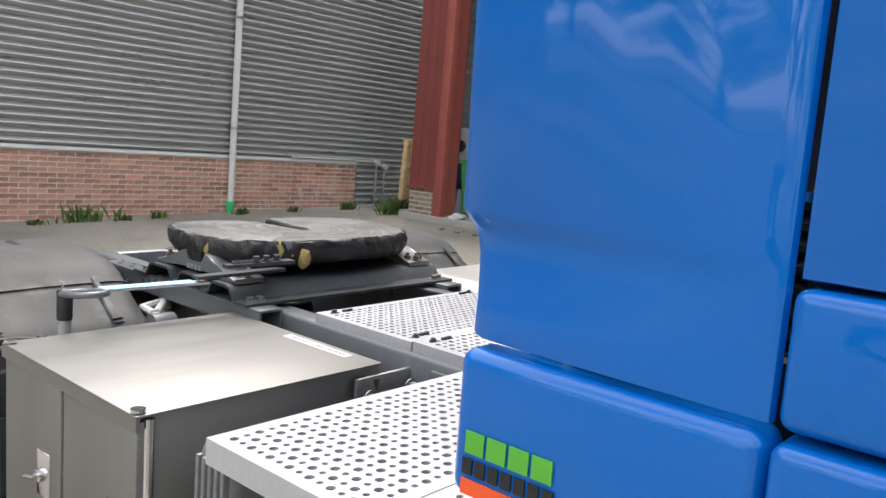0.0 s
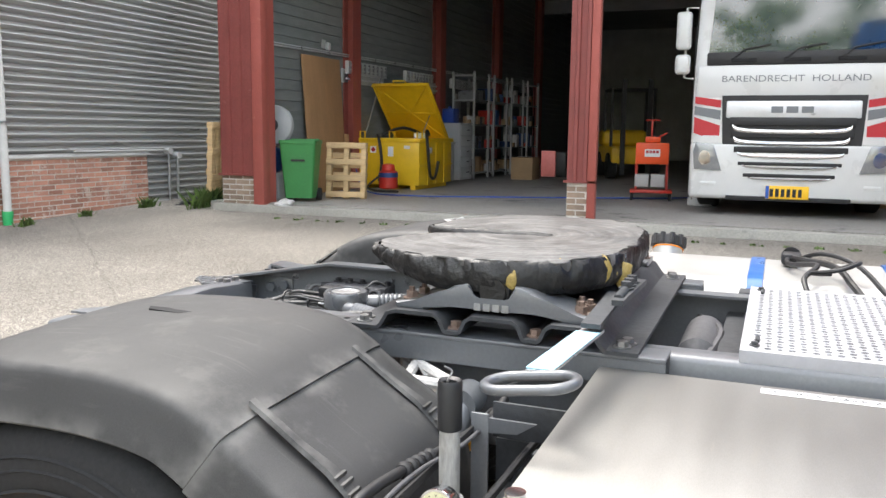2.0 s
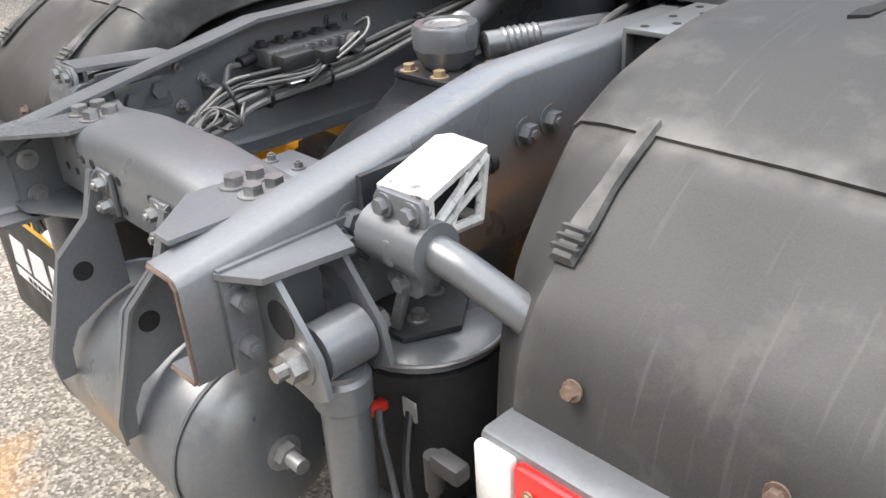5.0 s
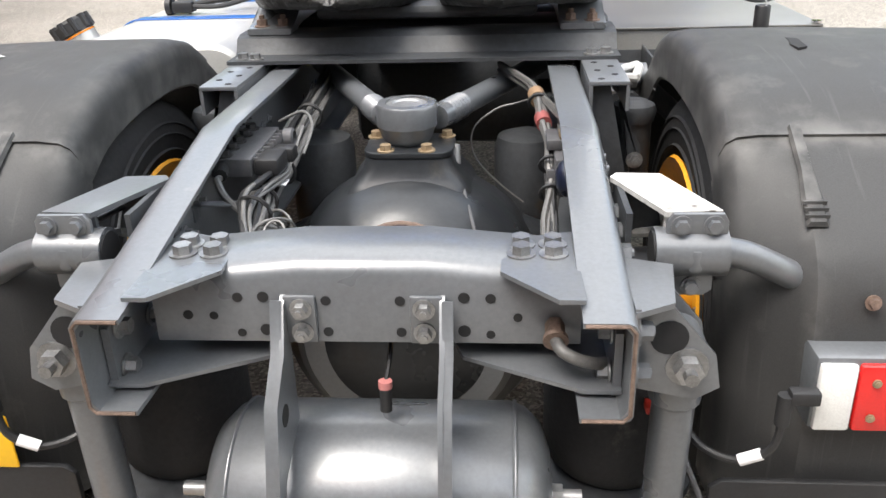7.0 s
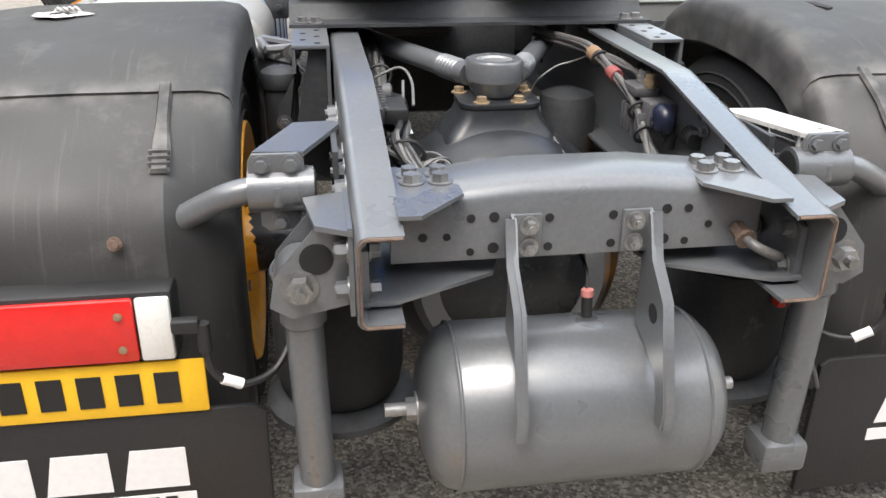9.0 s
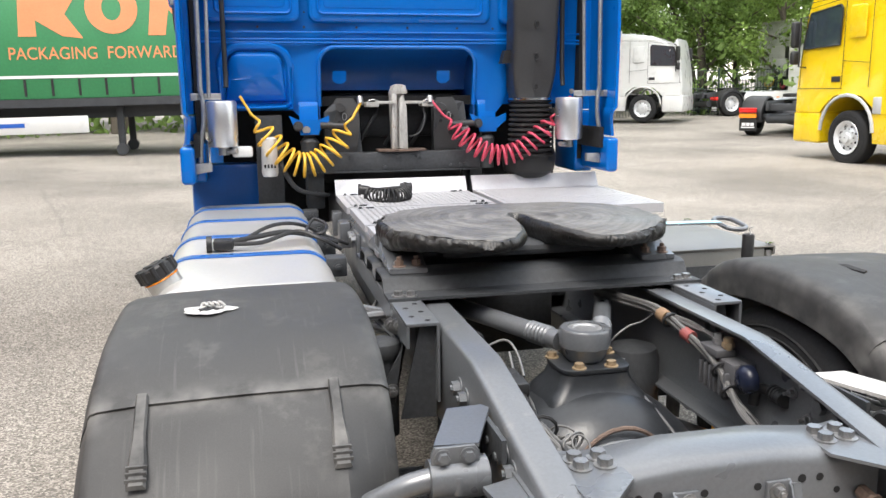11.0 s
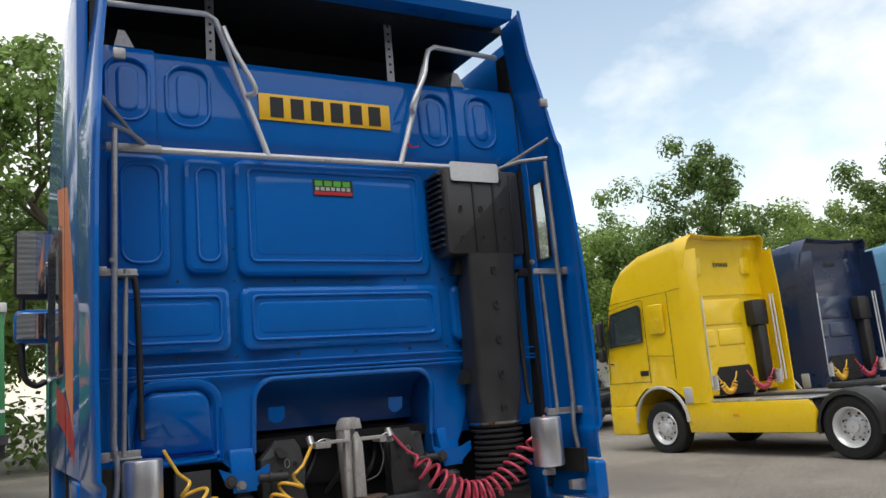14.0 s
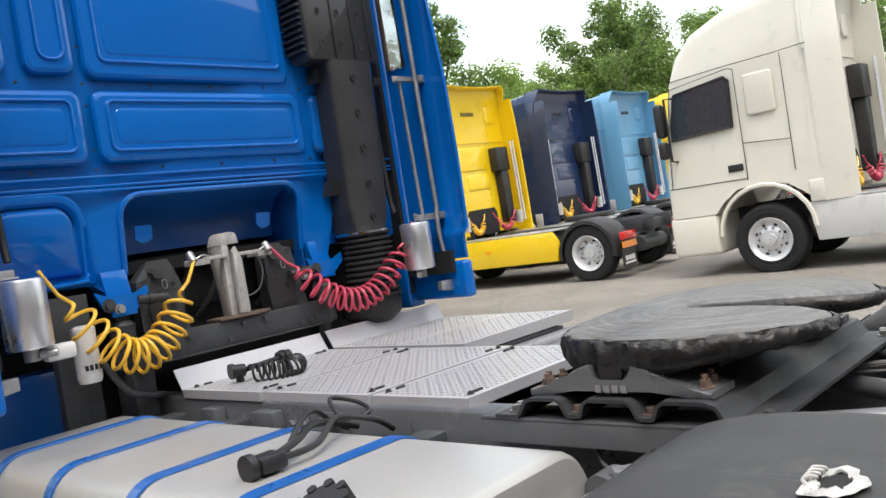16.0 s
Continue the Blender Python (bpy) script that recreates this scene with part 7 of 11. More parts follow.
# thin loose lines beside the axle housing
for name_, pts, r_, m_ in (("breather_line", [(0.102, 0.84, 0.835), (0.104, 0.83, 0.805), (0.125, 0.74, 0.765), (0.155, 0.62, 0.70), (0.165, 0.56, 0.62)], 0.0055, CABLEG), ("loose_wire", [(0.30, 1.05, 0.90), (0.24, 1.0, 0.895), (0.19, 1.0, 0.88), (0.135, 1.0, 0.83), (0.14, 1.0, 0.76), (0.20, 1.0, 0.69), (0.26, 1.0, 0.64)], 0.0032, CABLES), ("loose_wire", [(-0.30, 0.84, 0.90), (-0.24, 0.83, 0.925), (-0.215, 0.80, 0.90), (-0.22, 0.72, 0.86)], 0.0045, CABLES)):
    bm = B()
    tube(bm, curve_pts(pts, 6), r_ * 0.8, 7)
    part(name_, bm, m_, wr)
bm = B()
cyl(bm, (0.102, 0.842, 0.842), (0.104, 0.826, 0.800), 0.010, n=10)
part("line_clip", bm, GALV, wr)
bm = B()
cyl(bm, (0.290, 0.128, 0.778), (0.290, 0.095, 0.772), 0.015, n=6)
cyl(bm, (0.290, 0.095, 0.772), (0.290, 0.088, 0.770), 0.019, n=14)
bf_ = part("brass_fitting", bm, RUST, wr, "corroded brass hose fitting")
bm = B()
tube(bm, curve_pts([(0.290, 0.09, 0.771), (0.298, 0.070, 0.766), (0.318, 0.064, 0.756), (0.345, 0.075, 0.742), (0.365, 0.10, 0.728)], 5), 0.0095, 10)
part("braided_hose", bm, CABLES, bf_)
bm = B()
tube(bm, curve_pts([(0.02, 0.30, 0.72), (0.03, 0.18, 0.70), (0.025, 0.14, 0.66)], 5), 0.004, 6)
cyl(bm, (0.025, 0.135, 0.66), (0.025, 0.13, 0.615), 0.010, n=10)
pieces("loose_cable", bm, CABLE, wr)
bm = B()
cyl(bm, (0.025, 0.136, 0.667), (0.025, 0.135, 0.655), 0.0115, n=10)
part("pink_cap", bm, M("pink_plastic", (0.42, 0.16, 0.15), 0.5), wr)
# small bracket plate on the axle behind the cross member
bm = B()
bx(bm, -0.045, 0.075, 0.36, 0.46, 0.765, 0.773, 0.004)
bx(bm, -0.045, -0.039, 0.36, 0.46, 0.72, 0.765, 0.002)
axp = part("axle_plate", bm, CHAS, TR)
bolts(axp, [(-0.02, 0.40, 0.773), (0.05, 0.41, 0.773)], (0, 0, 1), 0.009, 0.010, BOLT, 0.006)
random.seed(0)
for s in (-1, 1):
    bm = B()
    lathe(bm, (s * 0.27, 1.12, 0.45), (0, 0, 1), [(0, 0.07), (0.02, 0.085), (0.30, 0.085), (0.33, 0.075), (0.345, 0.03)], 24)
    part("brake_chamber", bm, CHASD, TR)

# ---------------------------------------------------------------- cab
CB = 3.755            # rear wall of the cab
FIT = cab_place
cab = new("cab")
cab.parent = TR
cab["label"] = "glossy blue sleeper cab, pressed rear wall, open roof spoiler"
XL, XR = -1.195, 1.075
bm = B()
wallp = [(XL, 1.50), (-0.70, 1.50), (-0.645, 1.44), (-0.645, 1.36), (-0.545, 1.36), (-0.545, 1.50), (-0.525, 1.52), (-0.525, 1.72)]
for q in range(7):
    a = radians(180 - 15 * q)
    wallp.append((-0.425 + 0.10 * math.cos(a), 1.76 + 0.10 * math.sin(a)))
for q in range(7):
    a = radians(90 - 15 * q)
    wallp.append((0.315 + 0.10 * math.cos(a), 1.76 + 0.10 * math.sin(a)))
wallp += [(0.415, 1.52), (0.435, 1.50), (0.435, 1.36), (0.535, 1.36), (0.535, 1.44), (0.60, 1.50), (XR, 1.50), (XR, 2.96), (XL, 2.96)]
prism(bm, wallp, "y", CB, CB + 0.05)
bw = part("rear_wall", bm, BLUE, cab)
def ribs(items, lift=0.016, w=0.03):
    bm = B()
    for x0, x1, z0, z1, r in items:
        pad(bm, rrect(x0, x1, z0, z1, r), "y", CB - 0.0005, -lift, w)
    return bm
for it in ((-0.585, 0.46, 2.365, 2.945, 0.06), (-1.155, -0.885, 2.37, 2.945, 0.06), (-0.825, -0.620, 2.38, 2.935, 0.05), (-1.15, -0.62, 2.00, 2.315, 0.05), (-0.575, 0.505, 2.00, 2.315, 0.05), (0.555, 0.80, 2.00, 2.315, 0.05)):
    part("pressed_field", ribs([it], 0.020, 0.024), BLUE, cab, angle=14)
for x0, x1, z0, z1, r in ((-0.520, 0.40, 2.44, 2.895, 0.03), (-1.100, -0.930, 2.43, 2.89, 0.06), (-0.765, -0.665, 2.44, 2.885, 0.04), (-1.085, -0.672, 2.052, 2.268, 0.03), (-0.520, 0.445, 2.052, 2.268, 0.03)):
    bm = B()
    rib(bm, rrect(x0, x1, z0, z1, r), "y", CB - 0.0200, -0.012, 0.018)
    if x1 - x0 > 0.3:
        pad(bm, rrect(x0 + 0.03, x1 - 0.03, z0 + 0.03, z1 - 0.03, max(0.03, r - 0.01)), "y", CB - 0.0202, -0.005, 0.012)
    part("inner_field", bm, BLUE, cab, angle=14)
bm = B()
for z in (1.945, 1.905, 1.885):
    bx(bm, XL, XR, CB - 0.012, CB + 0.001, z - 0.006, z + 0.006, 0.004)
pieces("pressed_line", bm, BLUE, cab)
# domed pressing beside the arch, with a flat slanting crown and a lower lip
bm = B()
dome_ = [(-1.075, 1.50), (-0.690, 1.50)] + [(-0.800 + 0.110 * math.cos(radians(a)), 1.74 + 0.125 * math.sin(radians(a))) for a in range(0, 91, 15)] + [(-0.965 + 0.110 * math.cos(radians(a)), 1.74 + 0.125 * math.sin(radians(a))) for a in range(90, 181, 15)]
rib(bm, dome_, "y", CB - 0.0005, -0.018, 0.05)
pad(bm, grow(dome_, -0.035), "y", CB - 0.0005, -0.034, 0.035)
part("bulge", bm, BLUE, cab, angle=30)
bm = B()
prism(bm, [(CB - 0.034, 1.66), (CB - 0.030, 1.80), (CB - 0.010, 1.825), (CB - 0.012, 1.68)], "x", -0.965, -0.80)
tube(bm, curve_pts([(-1.09, CB - 0.015, 1.53), (-1.05, CB - 0.03, 1.505), (-0.88, CB - 0.034, 1.498), (-0.72, CB - 0.03, 1.505), (-0.68, CB - 0.015, 1.53)], 4), 0.013, 8)
pieces("bulge_lip", bm, BLUE, cab)
# small drain holes along the ribs
bm = B()
for x in (-1.13, -0.86, -0.60, -0.30, 0.0, 0.30, 0.52):
    for z in (2.345, 1.975):
        cyl(bm, (x, CB - 0.0006, z), (x, CB - 0.0035, z), 0.0075, n=8)
for z in (2.06, 2.25, 2.50, 2.70):
    cyl(bm, (-0.598, CB - 0.0006, z), (-0.598, CB - 0.0035, z), 0.006, n=8)
pieces("rib_hole", bm, DARK, cab)
# rim of the arch and the deep recess behind it
bm = B()
archp = [(-0.525, 1.50), (-0.525, 1.76)] + [(-0.425 + 0.10 * math.cos(radians(180 - 15 * q)), 1.76 + 0.10 * math.sin(radians(180 - 15 * q))) for q in range(1, 7)] + [(0.315 + 0.10 * math.cos(radians(90 - 15 * q)), 1.76 + 0.10 * math.sin(radians(90 - 15 * q))) for q in range(7)] + [(0.415, 1.50)]
tube(bm, [(a, CB - 0.004, b) for a, b in archp], 0.014, 8)
part("arch_rim", bm, BLUE, cab)
bm = B()
prism(bm, [(3.80, 1.86), (3.95, 1.80), (4.02, 1.70), (4.02, 1.60), (4.5, 1.55), (4.5, 1.60), (4.06, 1.66), (4.06, 1.72), (3.98, 1.84), (3.80, 1.90)], "x", -0.53, 0.42)
bx(bm, -0.53, -0.52, 3.80, 4.4, 1.40, 1.88)
bx(bm, 0.41, 0.42, 3.80, 4.4, 1.40, 1.88)
part("tunnel", bm, BLUED, cab, "blue engine tunnel behind the arch")
bm = B()
for x in (-0.40, 0.23):
    prism(bm, [(x - 0.04, 1.72), (x + 0.04, 1.72), (x + 0.04, 1.66), (x + 0.015, 1.64), (x - 0.015, 1.64), (x - 0.04, 1.66)], "y", 3.80, 3.808)
pieces("latch_tab", bm, BLUE, cab)
# hinge lugs
for x in (-0.592, 0.485):
    bm = B()
    bx(bm, x - 0.055, x + 0.055, CB - 0.035, CB - 0.012, 1.33, 1.53, 0.006)
    prism(bm, [(x - 0.115, 1.445), (x - 0.06, 1.42), (x + 0.06, 1.42), (x + 0.115, 1.445), (x + 0.115, 1.40), (x + 0.05, 1.345), (x - 0.05, 1.345), (x - 0.09, 1.38)], "y", CB - 0.03, CB - 0.015)
    lg = part("mount_lug", bm, BLUE, cab)
    bolts(lg, [(x, CB - 0.036, 1.382)], (0, -1, 0), 0.020, 0.014, CHASD)
    bm = B()
    lathe(bm, (x, CB + 0.02, 1.31), (0, 0, -1), [(0, 0.04), (0.02, 0.055), (0.05, 0.05), (0.10, 0.055), (0.12, 0.045), (0.2, 0.05)], 18)
    bx(bm, x - 0.03, x + 0.03, CB, CB + 0.05, 1.30, 1.36)
    part("spring_strut", bm, CHASD, TR)
# lower dark parts: rear cross tube, engine back with painted-in shade, lock tower
bm = B()
bx(bm, -0.62, 0.42, CB - 0.09, CB - 0.02, 1.115, 1.225, 0.006)
bx(bm, -0.62, 0.42, CB - 0.10, CB - 0.02, 1.11, 1.118)
cm = part("cab_cross_beam", bm, CHASD, TR, "dark greasy cross beam with bolts")
bolts(cm, [(x, CB - 0.091, z) for x, z in ((-0.55, 1.20), (-0.55, 1.14), (-0.3, 1.2), (-0.1, 1.14), (0.1, 1.2), (0.3, 1.14), (0.36, 1.14), (0.39, 1.145), (-0.02, 1.2))], (0, -1, 0), 0.010, 0.008, CHASD)
bm = B()
bx(bm, -0.62, -0.52, CB - 0.06, CB + 0.1, 0.9, 1.12, 0.01)
bx(bm, 0.36, 0.44, CB - 0.06, CB + 0.1, 0.9, 1.12, 0.01)
prism(bm, [(-0.50, 1.22), (-0.50, 1.46), (-0.42, 1.54), (-0.30, 1.50), (-0.28, 1.22)], "y", CB + 0.02, CB + 0.10)
prism(bm, [(0.16, 1.22), (0.16, 1.48), (0.24, 1.54), (0.36, 1.52), (0.38, 1.22)], "y", CB + 0.02, CB + 0.10)
pieces("beam_bracket", bm, CHASD, TR)
bm = B()
bx(bm, -0.110, -0.080, CB - 0.055, CB + 0.02, 1.235, 1.575, 0.003)
bx(bm, -0.110, -0.018, CB - 0.012, CB + 0.02, 1.235, 1.575, 0.003)
prism(bm, [(-0.112, 1.575), (-0.016, 1.575), (-0.026, 1.625), (-0.052, 1.634), (-0.080, 1.634), (-0.098, 1.622)], "y", CB - 0.055, CB + 0.018, 0.003)
lt = part("lock_tower", bm, WEATH, TR, "weathered grey lock tower with side arms, rusty foot")
bm = B()
prism(bm, [(-0.072, 1.245), (-0.020, 1.240), (-0.026, 1.50), (-0.050, 1.56), (-0.068, 1.54)], "y", CB - 0.075, CB - 0.050, 0.003)
part("front_strip", bm, WEATH, lt)
bm = B()
prism(bm, [(-0.20, CB - 0.10), (-0.14, CB - 0.11), (0.02, CB - 0.11), (0.09, CB - 0.07), (0.09, CB + 0.02), (-0.20, CB + 0.02)], "z", 1.228, 1.240, 0.002)
part("foot_plate", bm, RUST, lt, "rust-stained foot plate")
for sx in (-1, 1):
    bm = B()
    x0, x1 = sorted((-0.062 + sx * 0.03, -0.062 + sx * 0.145))
    bx(bm, x0, x1, CB - 0.070, CB - 0.040, 1.512, 1.530, 0.003)
    xe = -0.062 + sx * 0.165
    bx(bm, xe - 0.038, xe + 0.038, CB - 0.078, CB - 0.034, 1.494, 1.524, 0.005)
    am_ = part("arm", bm, WEATH, lt)
    bm = B()
    tube(bm, curve_pts([(xe - 0.03, CB - 0.08, 1.528), (xe, CB - 0.085, 1.540), (xe + 0.035, CB - 0.08, 1.530)], 4), 0.004, 6)
    part("spring_clip", bm, GALV, am_)
bm = B()
tube(bm, curve_pts([(0.075, CB - 0.05, 1.49), (0.085, CB - 0.06, 1.42), (0.06, CB - 0.05, 1.34), (0.0, CB - 0.03, 1.31)], 5), 0.004, 6)
part("tie_wire", bm, CABLEG, lt)
# drilled side plates, lock cylinders and short hose ends
for sx, x in ((-1, -0.375), (1, 0.235)):
    bm = B()
    prism(bm, [(x - 0.08, 1.22), (x - 0.08, 1.50), (x - 0.05, 1.55), (x + 0.05, 1.55), (x + 0.08, 1.50), (x + 0.08, 1.40), (x + 0.06, 1.22)], "y", CB + 0.0, CB + 0.012, 0.002)
    dp_ = part("drilled_plate", bm, PLASTM, TR)
    bm = B()
    for a, b, r in ((-0.03, 1.49, 0.026), (0.03, 1.43, 0.012), (-0.04, 1.40, 0.010), (0.02, 1.33, 0.014)):
        cyl(bm, (x + a, CB - 0.0004, b), (x + a, CB - 0.003, b), r, n=16)
    pieces("plate_hole", bm, DARK, dp_)
    bm = B()
    tube(bm, [(x + sx * 0.01 + 0.012 * math.cos(k), CB - 0.006, 1.435 + 0.022 * math.sin(k)) for k in [2 * math.pi * q / 10 for q in range(10)]], 0.0025, 5, True)
    part("wire_clip", bm, GALV, dp_)
    bm = B()
    xa = x + sx * 0.155
    cyl(bm, (xa, CB - 0.03, 1.385), (x + sx * 0.02, CB - 0.03, 1.378), 0.020, n=14)
    cyl(bm, (xa - sx * 0.045, CB - 0.03, 1.383), (xa - sx * 0.065, CB - 0.03, 1.382), 0.026, n=14)
    part("lock_cylinder", bm, PLASTM, TR)
    bolts(dp_, [(x + sx * 0.17, CB - 0.03, 1.36)], (0, -1, 0), 0.016, 0.014, GALV)
# boxes for the engine's back; the shade behind the arch is in their colour
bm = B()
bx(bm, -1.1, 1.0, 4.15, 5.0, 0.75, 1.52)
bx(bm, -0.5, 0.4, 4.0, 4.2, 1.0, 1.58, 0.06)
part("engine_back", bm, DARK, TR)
bm = B()
bx(bm, -0.35, 0.25, 3.99, 4.02, 1.30, 1.52, 0.03)
for q in range(5):
    tube(bm, curve_pts([(-0.45 + 0.17 * q, 4.0, 1.25), (-0.40 + 0.17 * q, 3.93, 1.35), (-0.33 + 0.16 * q, 3.95, 1.45), (-0.3 + 0.15 * q, 4.0, 1.55)], 4), 0.012, 6)
pieces("engine_pipe", bm, CHASD, TR)

# upper body with the number panel and round-cornered fields
bm = B()
secs = []
for x in (XL, -0.945, -0.935, -0.60, -0.595, 0.40, 0.405, 0.665, 0.675, XR):
    dy = 0.0 if (x <= -0.945 or x >= 0.675) else 0.03
    secs.append([bm.verts.new((x, y, z)) for y, z in ((CB + dy, 2.955), (CB - 0.035 + dy, 3.01), (CB - 0.045 + dy, 3.06), (CB - 0.035 + dy, 3.40), (CB - 0.01 + dy, 3.455), (CB + 0.05 + dy, 3.47), (CB + 0.25, 3.47), (CB + 0.25, 2.955))])
for i in range(len(secs) - 1):
    bridge(bm, secs[i], secs[i + 1])
bm.faces.new(secs[0])
bm.faces.new(secs[-1])
part("upper_wall", bm, BLUE, cab)
for x0, x1 in ((-1.165, -0.975), (-0.89, -0.69), (0.46, 0.635), (0.74, 0.925)):
    bm = B()
    yb = CB - 0.040 if (x1 < -0.94 or x0 > 0.68) else CB - 0.010
    rib(bm, rrect(x0, x1, 3.09, 3.39, 0.085), "y", yb, -0.014, 0.022)
    pad(bm, rrect(x0 + 0.045, x1 - 0.045, 3.13, 3.35, 0.04), "y", yb, -0.010, 0.014)
    part("pressed_ring", bm, BLUE, cab, angle=14)
bm = B()
bx(bm, -0.448, 0.272, CB - 0.022, CB - 0.015, 3.155, 3.295, 0.003)
rp_ = part("roof_number_plate", bm, PLATEY, cab, "large yellow number plate with dark bars")
bm = B()
plate_bars(bm, -0.41, 0.235, 3.172, 3.278, "y", CB - 0.0245, 0.002, 6)
pieces("plate_bar", bm, INK, rp_)
bm = B()
bx(bm, -0.19, 0.025, CB - 0.0300, CB - 0.0262, 2.775, 2.86)
sk = part("dealer_sticker", bm, INK, cab, "small dealer sticker in green, dark and red")
bm = B()
for q in range(4):
    bx(bm, -0.18 + 0.05 * q, -0.14 + 0.05 * q, CB - 0.0318, CB - 0.0302, 2.825, 2.853)
pieces("green_bar", bm, INKG, sk)
bm = B()
bx(bm, -0.185, 0.02, CB - 0.0318, CB - 0.0302, 2.779, 2.797)
part("red_bar", bm, INKR, sk)
bm = B()
for q in range(7):
    bx(bm, -0.178 + 0.028 * q, -0.158 + 0.028 * q, CB - 0.0318, CB - 0.0302, 2.802, 2.820)
pieces("grey_bar", bm, GREYP, sk)
# roof: dark open spoiler shell above
bm = B()
prism(bm, [(3.52, 3.80), (3.50, 3.86), (3.9, 3.93), (4.7, 3.90), (5.4, 3.62), (5.7, 3.2), (5.68, 3.15), (5.38, 3.56), (4.7, 3.83), (3.9, 3.86)], "x", -1.10, 0.98)
part("roof_shell", bm, BLUE, cab)
bm = B()
bx(bm, -1.16, 1.04, 4.3, 4.33, 3.45, 3.86)
bx(bm, -1.15, 1.03, 3.70, 4.3, 3.80, 3.85)
part("roof_lining", bm, PLASTD, cab, "black underside of the roof spoiler")
for x in (-0.66, 0.33):
    bm = B()
    bx(bm, x - 0.022, x + 0.022, 3.80, 3.806, 3.46, 3.86)
    ps = part("perforated_strip", bm, GALV, cab)
    bm = B()
    for q in range(7):
        cyl(bm, (x, 3.7985, 3.52 + 0.045 * q), (x, 3.7995, 3.52 + 0.045 * q), 0.008, n=10)
    pieces("strip_hole", bm, DARK, cab)
for x in (-1.08, 0.72):
    bm = B()
    prism(bm, [(x - 0.04, 3.46), (x + 0.05, 3.46), (x + 0.01, 3.54), (x - 0.02, 3.54)], "y", 3.75, 3.78)
    part("roof_hook", bm, GALV, cab)
# handrail: cross bar, two struts, top bar
bm = B()
tube(bm, [(-1.14, CB - 0.065, 2.945), (0.66, CB - 0.045, 2.965)], 0.016, 10)
hr_ = part("hand_rail", bm, SILV, cab, "silver painted rail across the rear wall")
for x0, x1, xe, sx in ((-0.424, -0.66, -1.15, -1), (0.295, 0.515, 0.985, 1)):
    bm = B()
    tube(bm, [(x0, CB - 0.06, 2.955), (x1, CB - 0.07, 3.625), (x1 + sx * 0.04, CB - 0.07, 3.65), (xe, CB - 0.03, 3.655)], 0.015, 10)
    tube(bm, curve_pts([(x0 + (x1 - x0) * 0.42, CB - 0.075, 3.25), (x0 + (x1 - x0) * 0.42 - sx * 0.03, CB - 0.13, 3.27), (x1 - sx * 0.07, CB - 0.13, 3.45), (x1 - sx * 0.03, CB - 0.10, 3.58)], 5), 0.013, 10)
    part("strut", bm, SILV, hr_)
bm = B()
bx(bm, -1.17, -0.93, CB - 0.085, CB - 0.06, 2.925, 2.965, 0.004)
bx(bm, 0.84, 0.92, CB - 0.075, CB - 0.05, 2.94, 2.98, 0.004)
pieces("rail_end", bm, GALV, hr_)
bm = B()
tube(bm, curve_pts([(0.36, CB - 0.08, 3.06), (0.335, CB - 0.09, 3.065), (0.345, CB - 0.09, 3.045), (0.40, CB - 0.085, 3.058)], 4), 0.004, 6)
part("red_ribbon", bm, INKR, hr_)

# intake duct on the rear wall
bm = B()
duct_y0, duct_y1 = 3.585, CB - 0.005
prism(bm, rrect(0.485, 0.965, 2.455, 2.925, 0.02, 3), "y", duct_y0, duct_y1, 0.02)
dc = part("intake_duct", bm, PLASTM, cab, "black plastic air intake with a slotted head and bellows")
bm = B()
dsec = ((2.465, 0.60, 0.905, duct_y0 + 0.005), (2.40, 0.605, 0.90, duct_y0 + 0.005), (1.70, 0.605, 0.875, duct_y0 + 0.01), (1.60, 0.615, 0.855, duct_y0 + 0.01), (1.545, 0.63, 0.84, duct_y0 + 0.015))
rws = []
for z, a, b, y0 in dsec:
    rws.append([bm.verts.new((p[0], p[1], z)) for p in rrect(a, b, y0, duct_y1, 0.03, 4)])
for i in range(len(rws) - 1):
    bridge(bm, rws[i], rws[i + 1])
bm.faces.new(rws[0])
part("shaft", bm, PLASTM, dc)
bm = B()
for q in range(13):
    z = 2.50 + 0.032 * q
    bx(bm, 0.462, 0.49, duct_y0 + 0.02, duct_y1, z, z + 0.012, 0.002)
pieces("intake_slat", bm, PLASTD, dc)
bm = B()
lathe(bm, (0.735, 3.665, 1.535), (0, 0, -1), [(0.030 * q + a, r + 0.0015 * q) for q in range(12) for a, r in ((0, 0.108), (0.008, 0.126), (0.018, 0.126), (0.026, 0.108))], 26)
part("bellows", bm, RUB, dc)
bm = B()
lathe(bm, (0.735, 3.665, 1.545), (0, 0, -1), [(0, 0.122), (0.004, 0.129), (0.018, 0.129), (0.022, 0.122)], 28)
part("hose_clip", bm, CHROME, dc)
bm = B()
lathe(bm, (0.745, 3.72, 1.24), (0, 0, -1), [(0, 0.12), (0.02, 0.158), (0.08, 0.168), (0.15, 0.155), (0.19, 0.10), (0.195, 0.02)], 28)
part("air_filter", bm, PLASTD, TR)
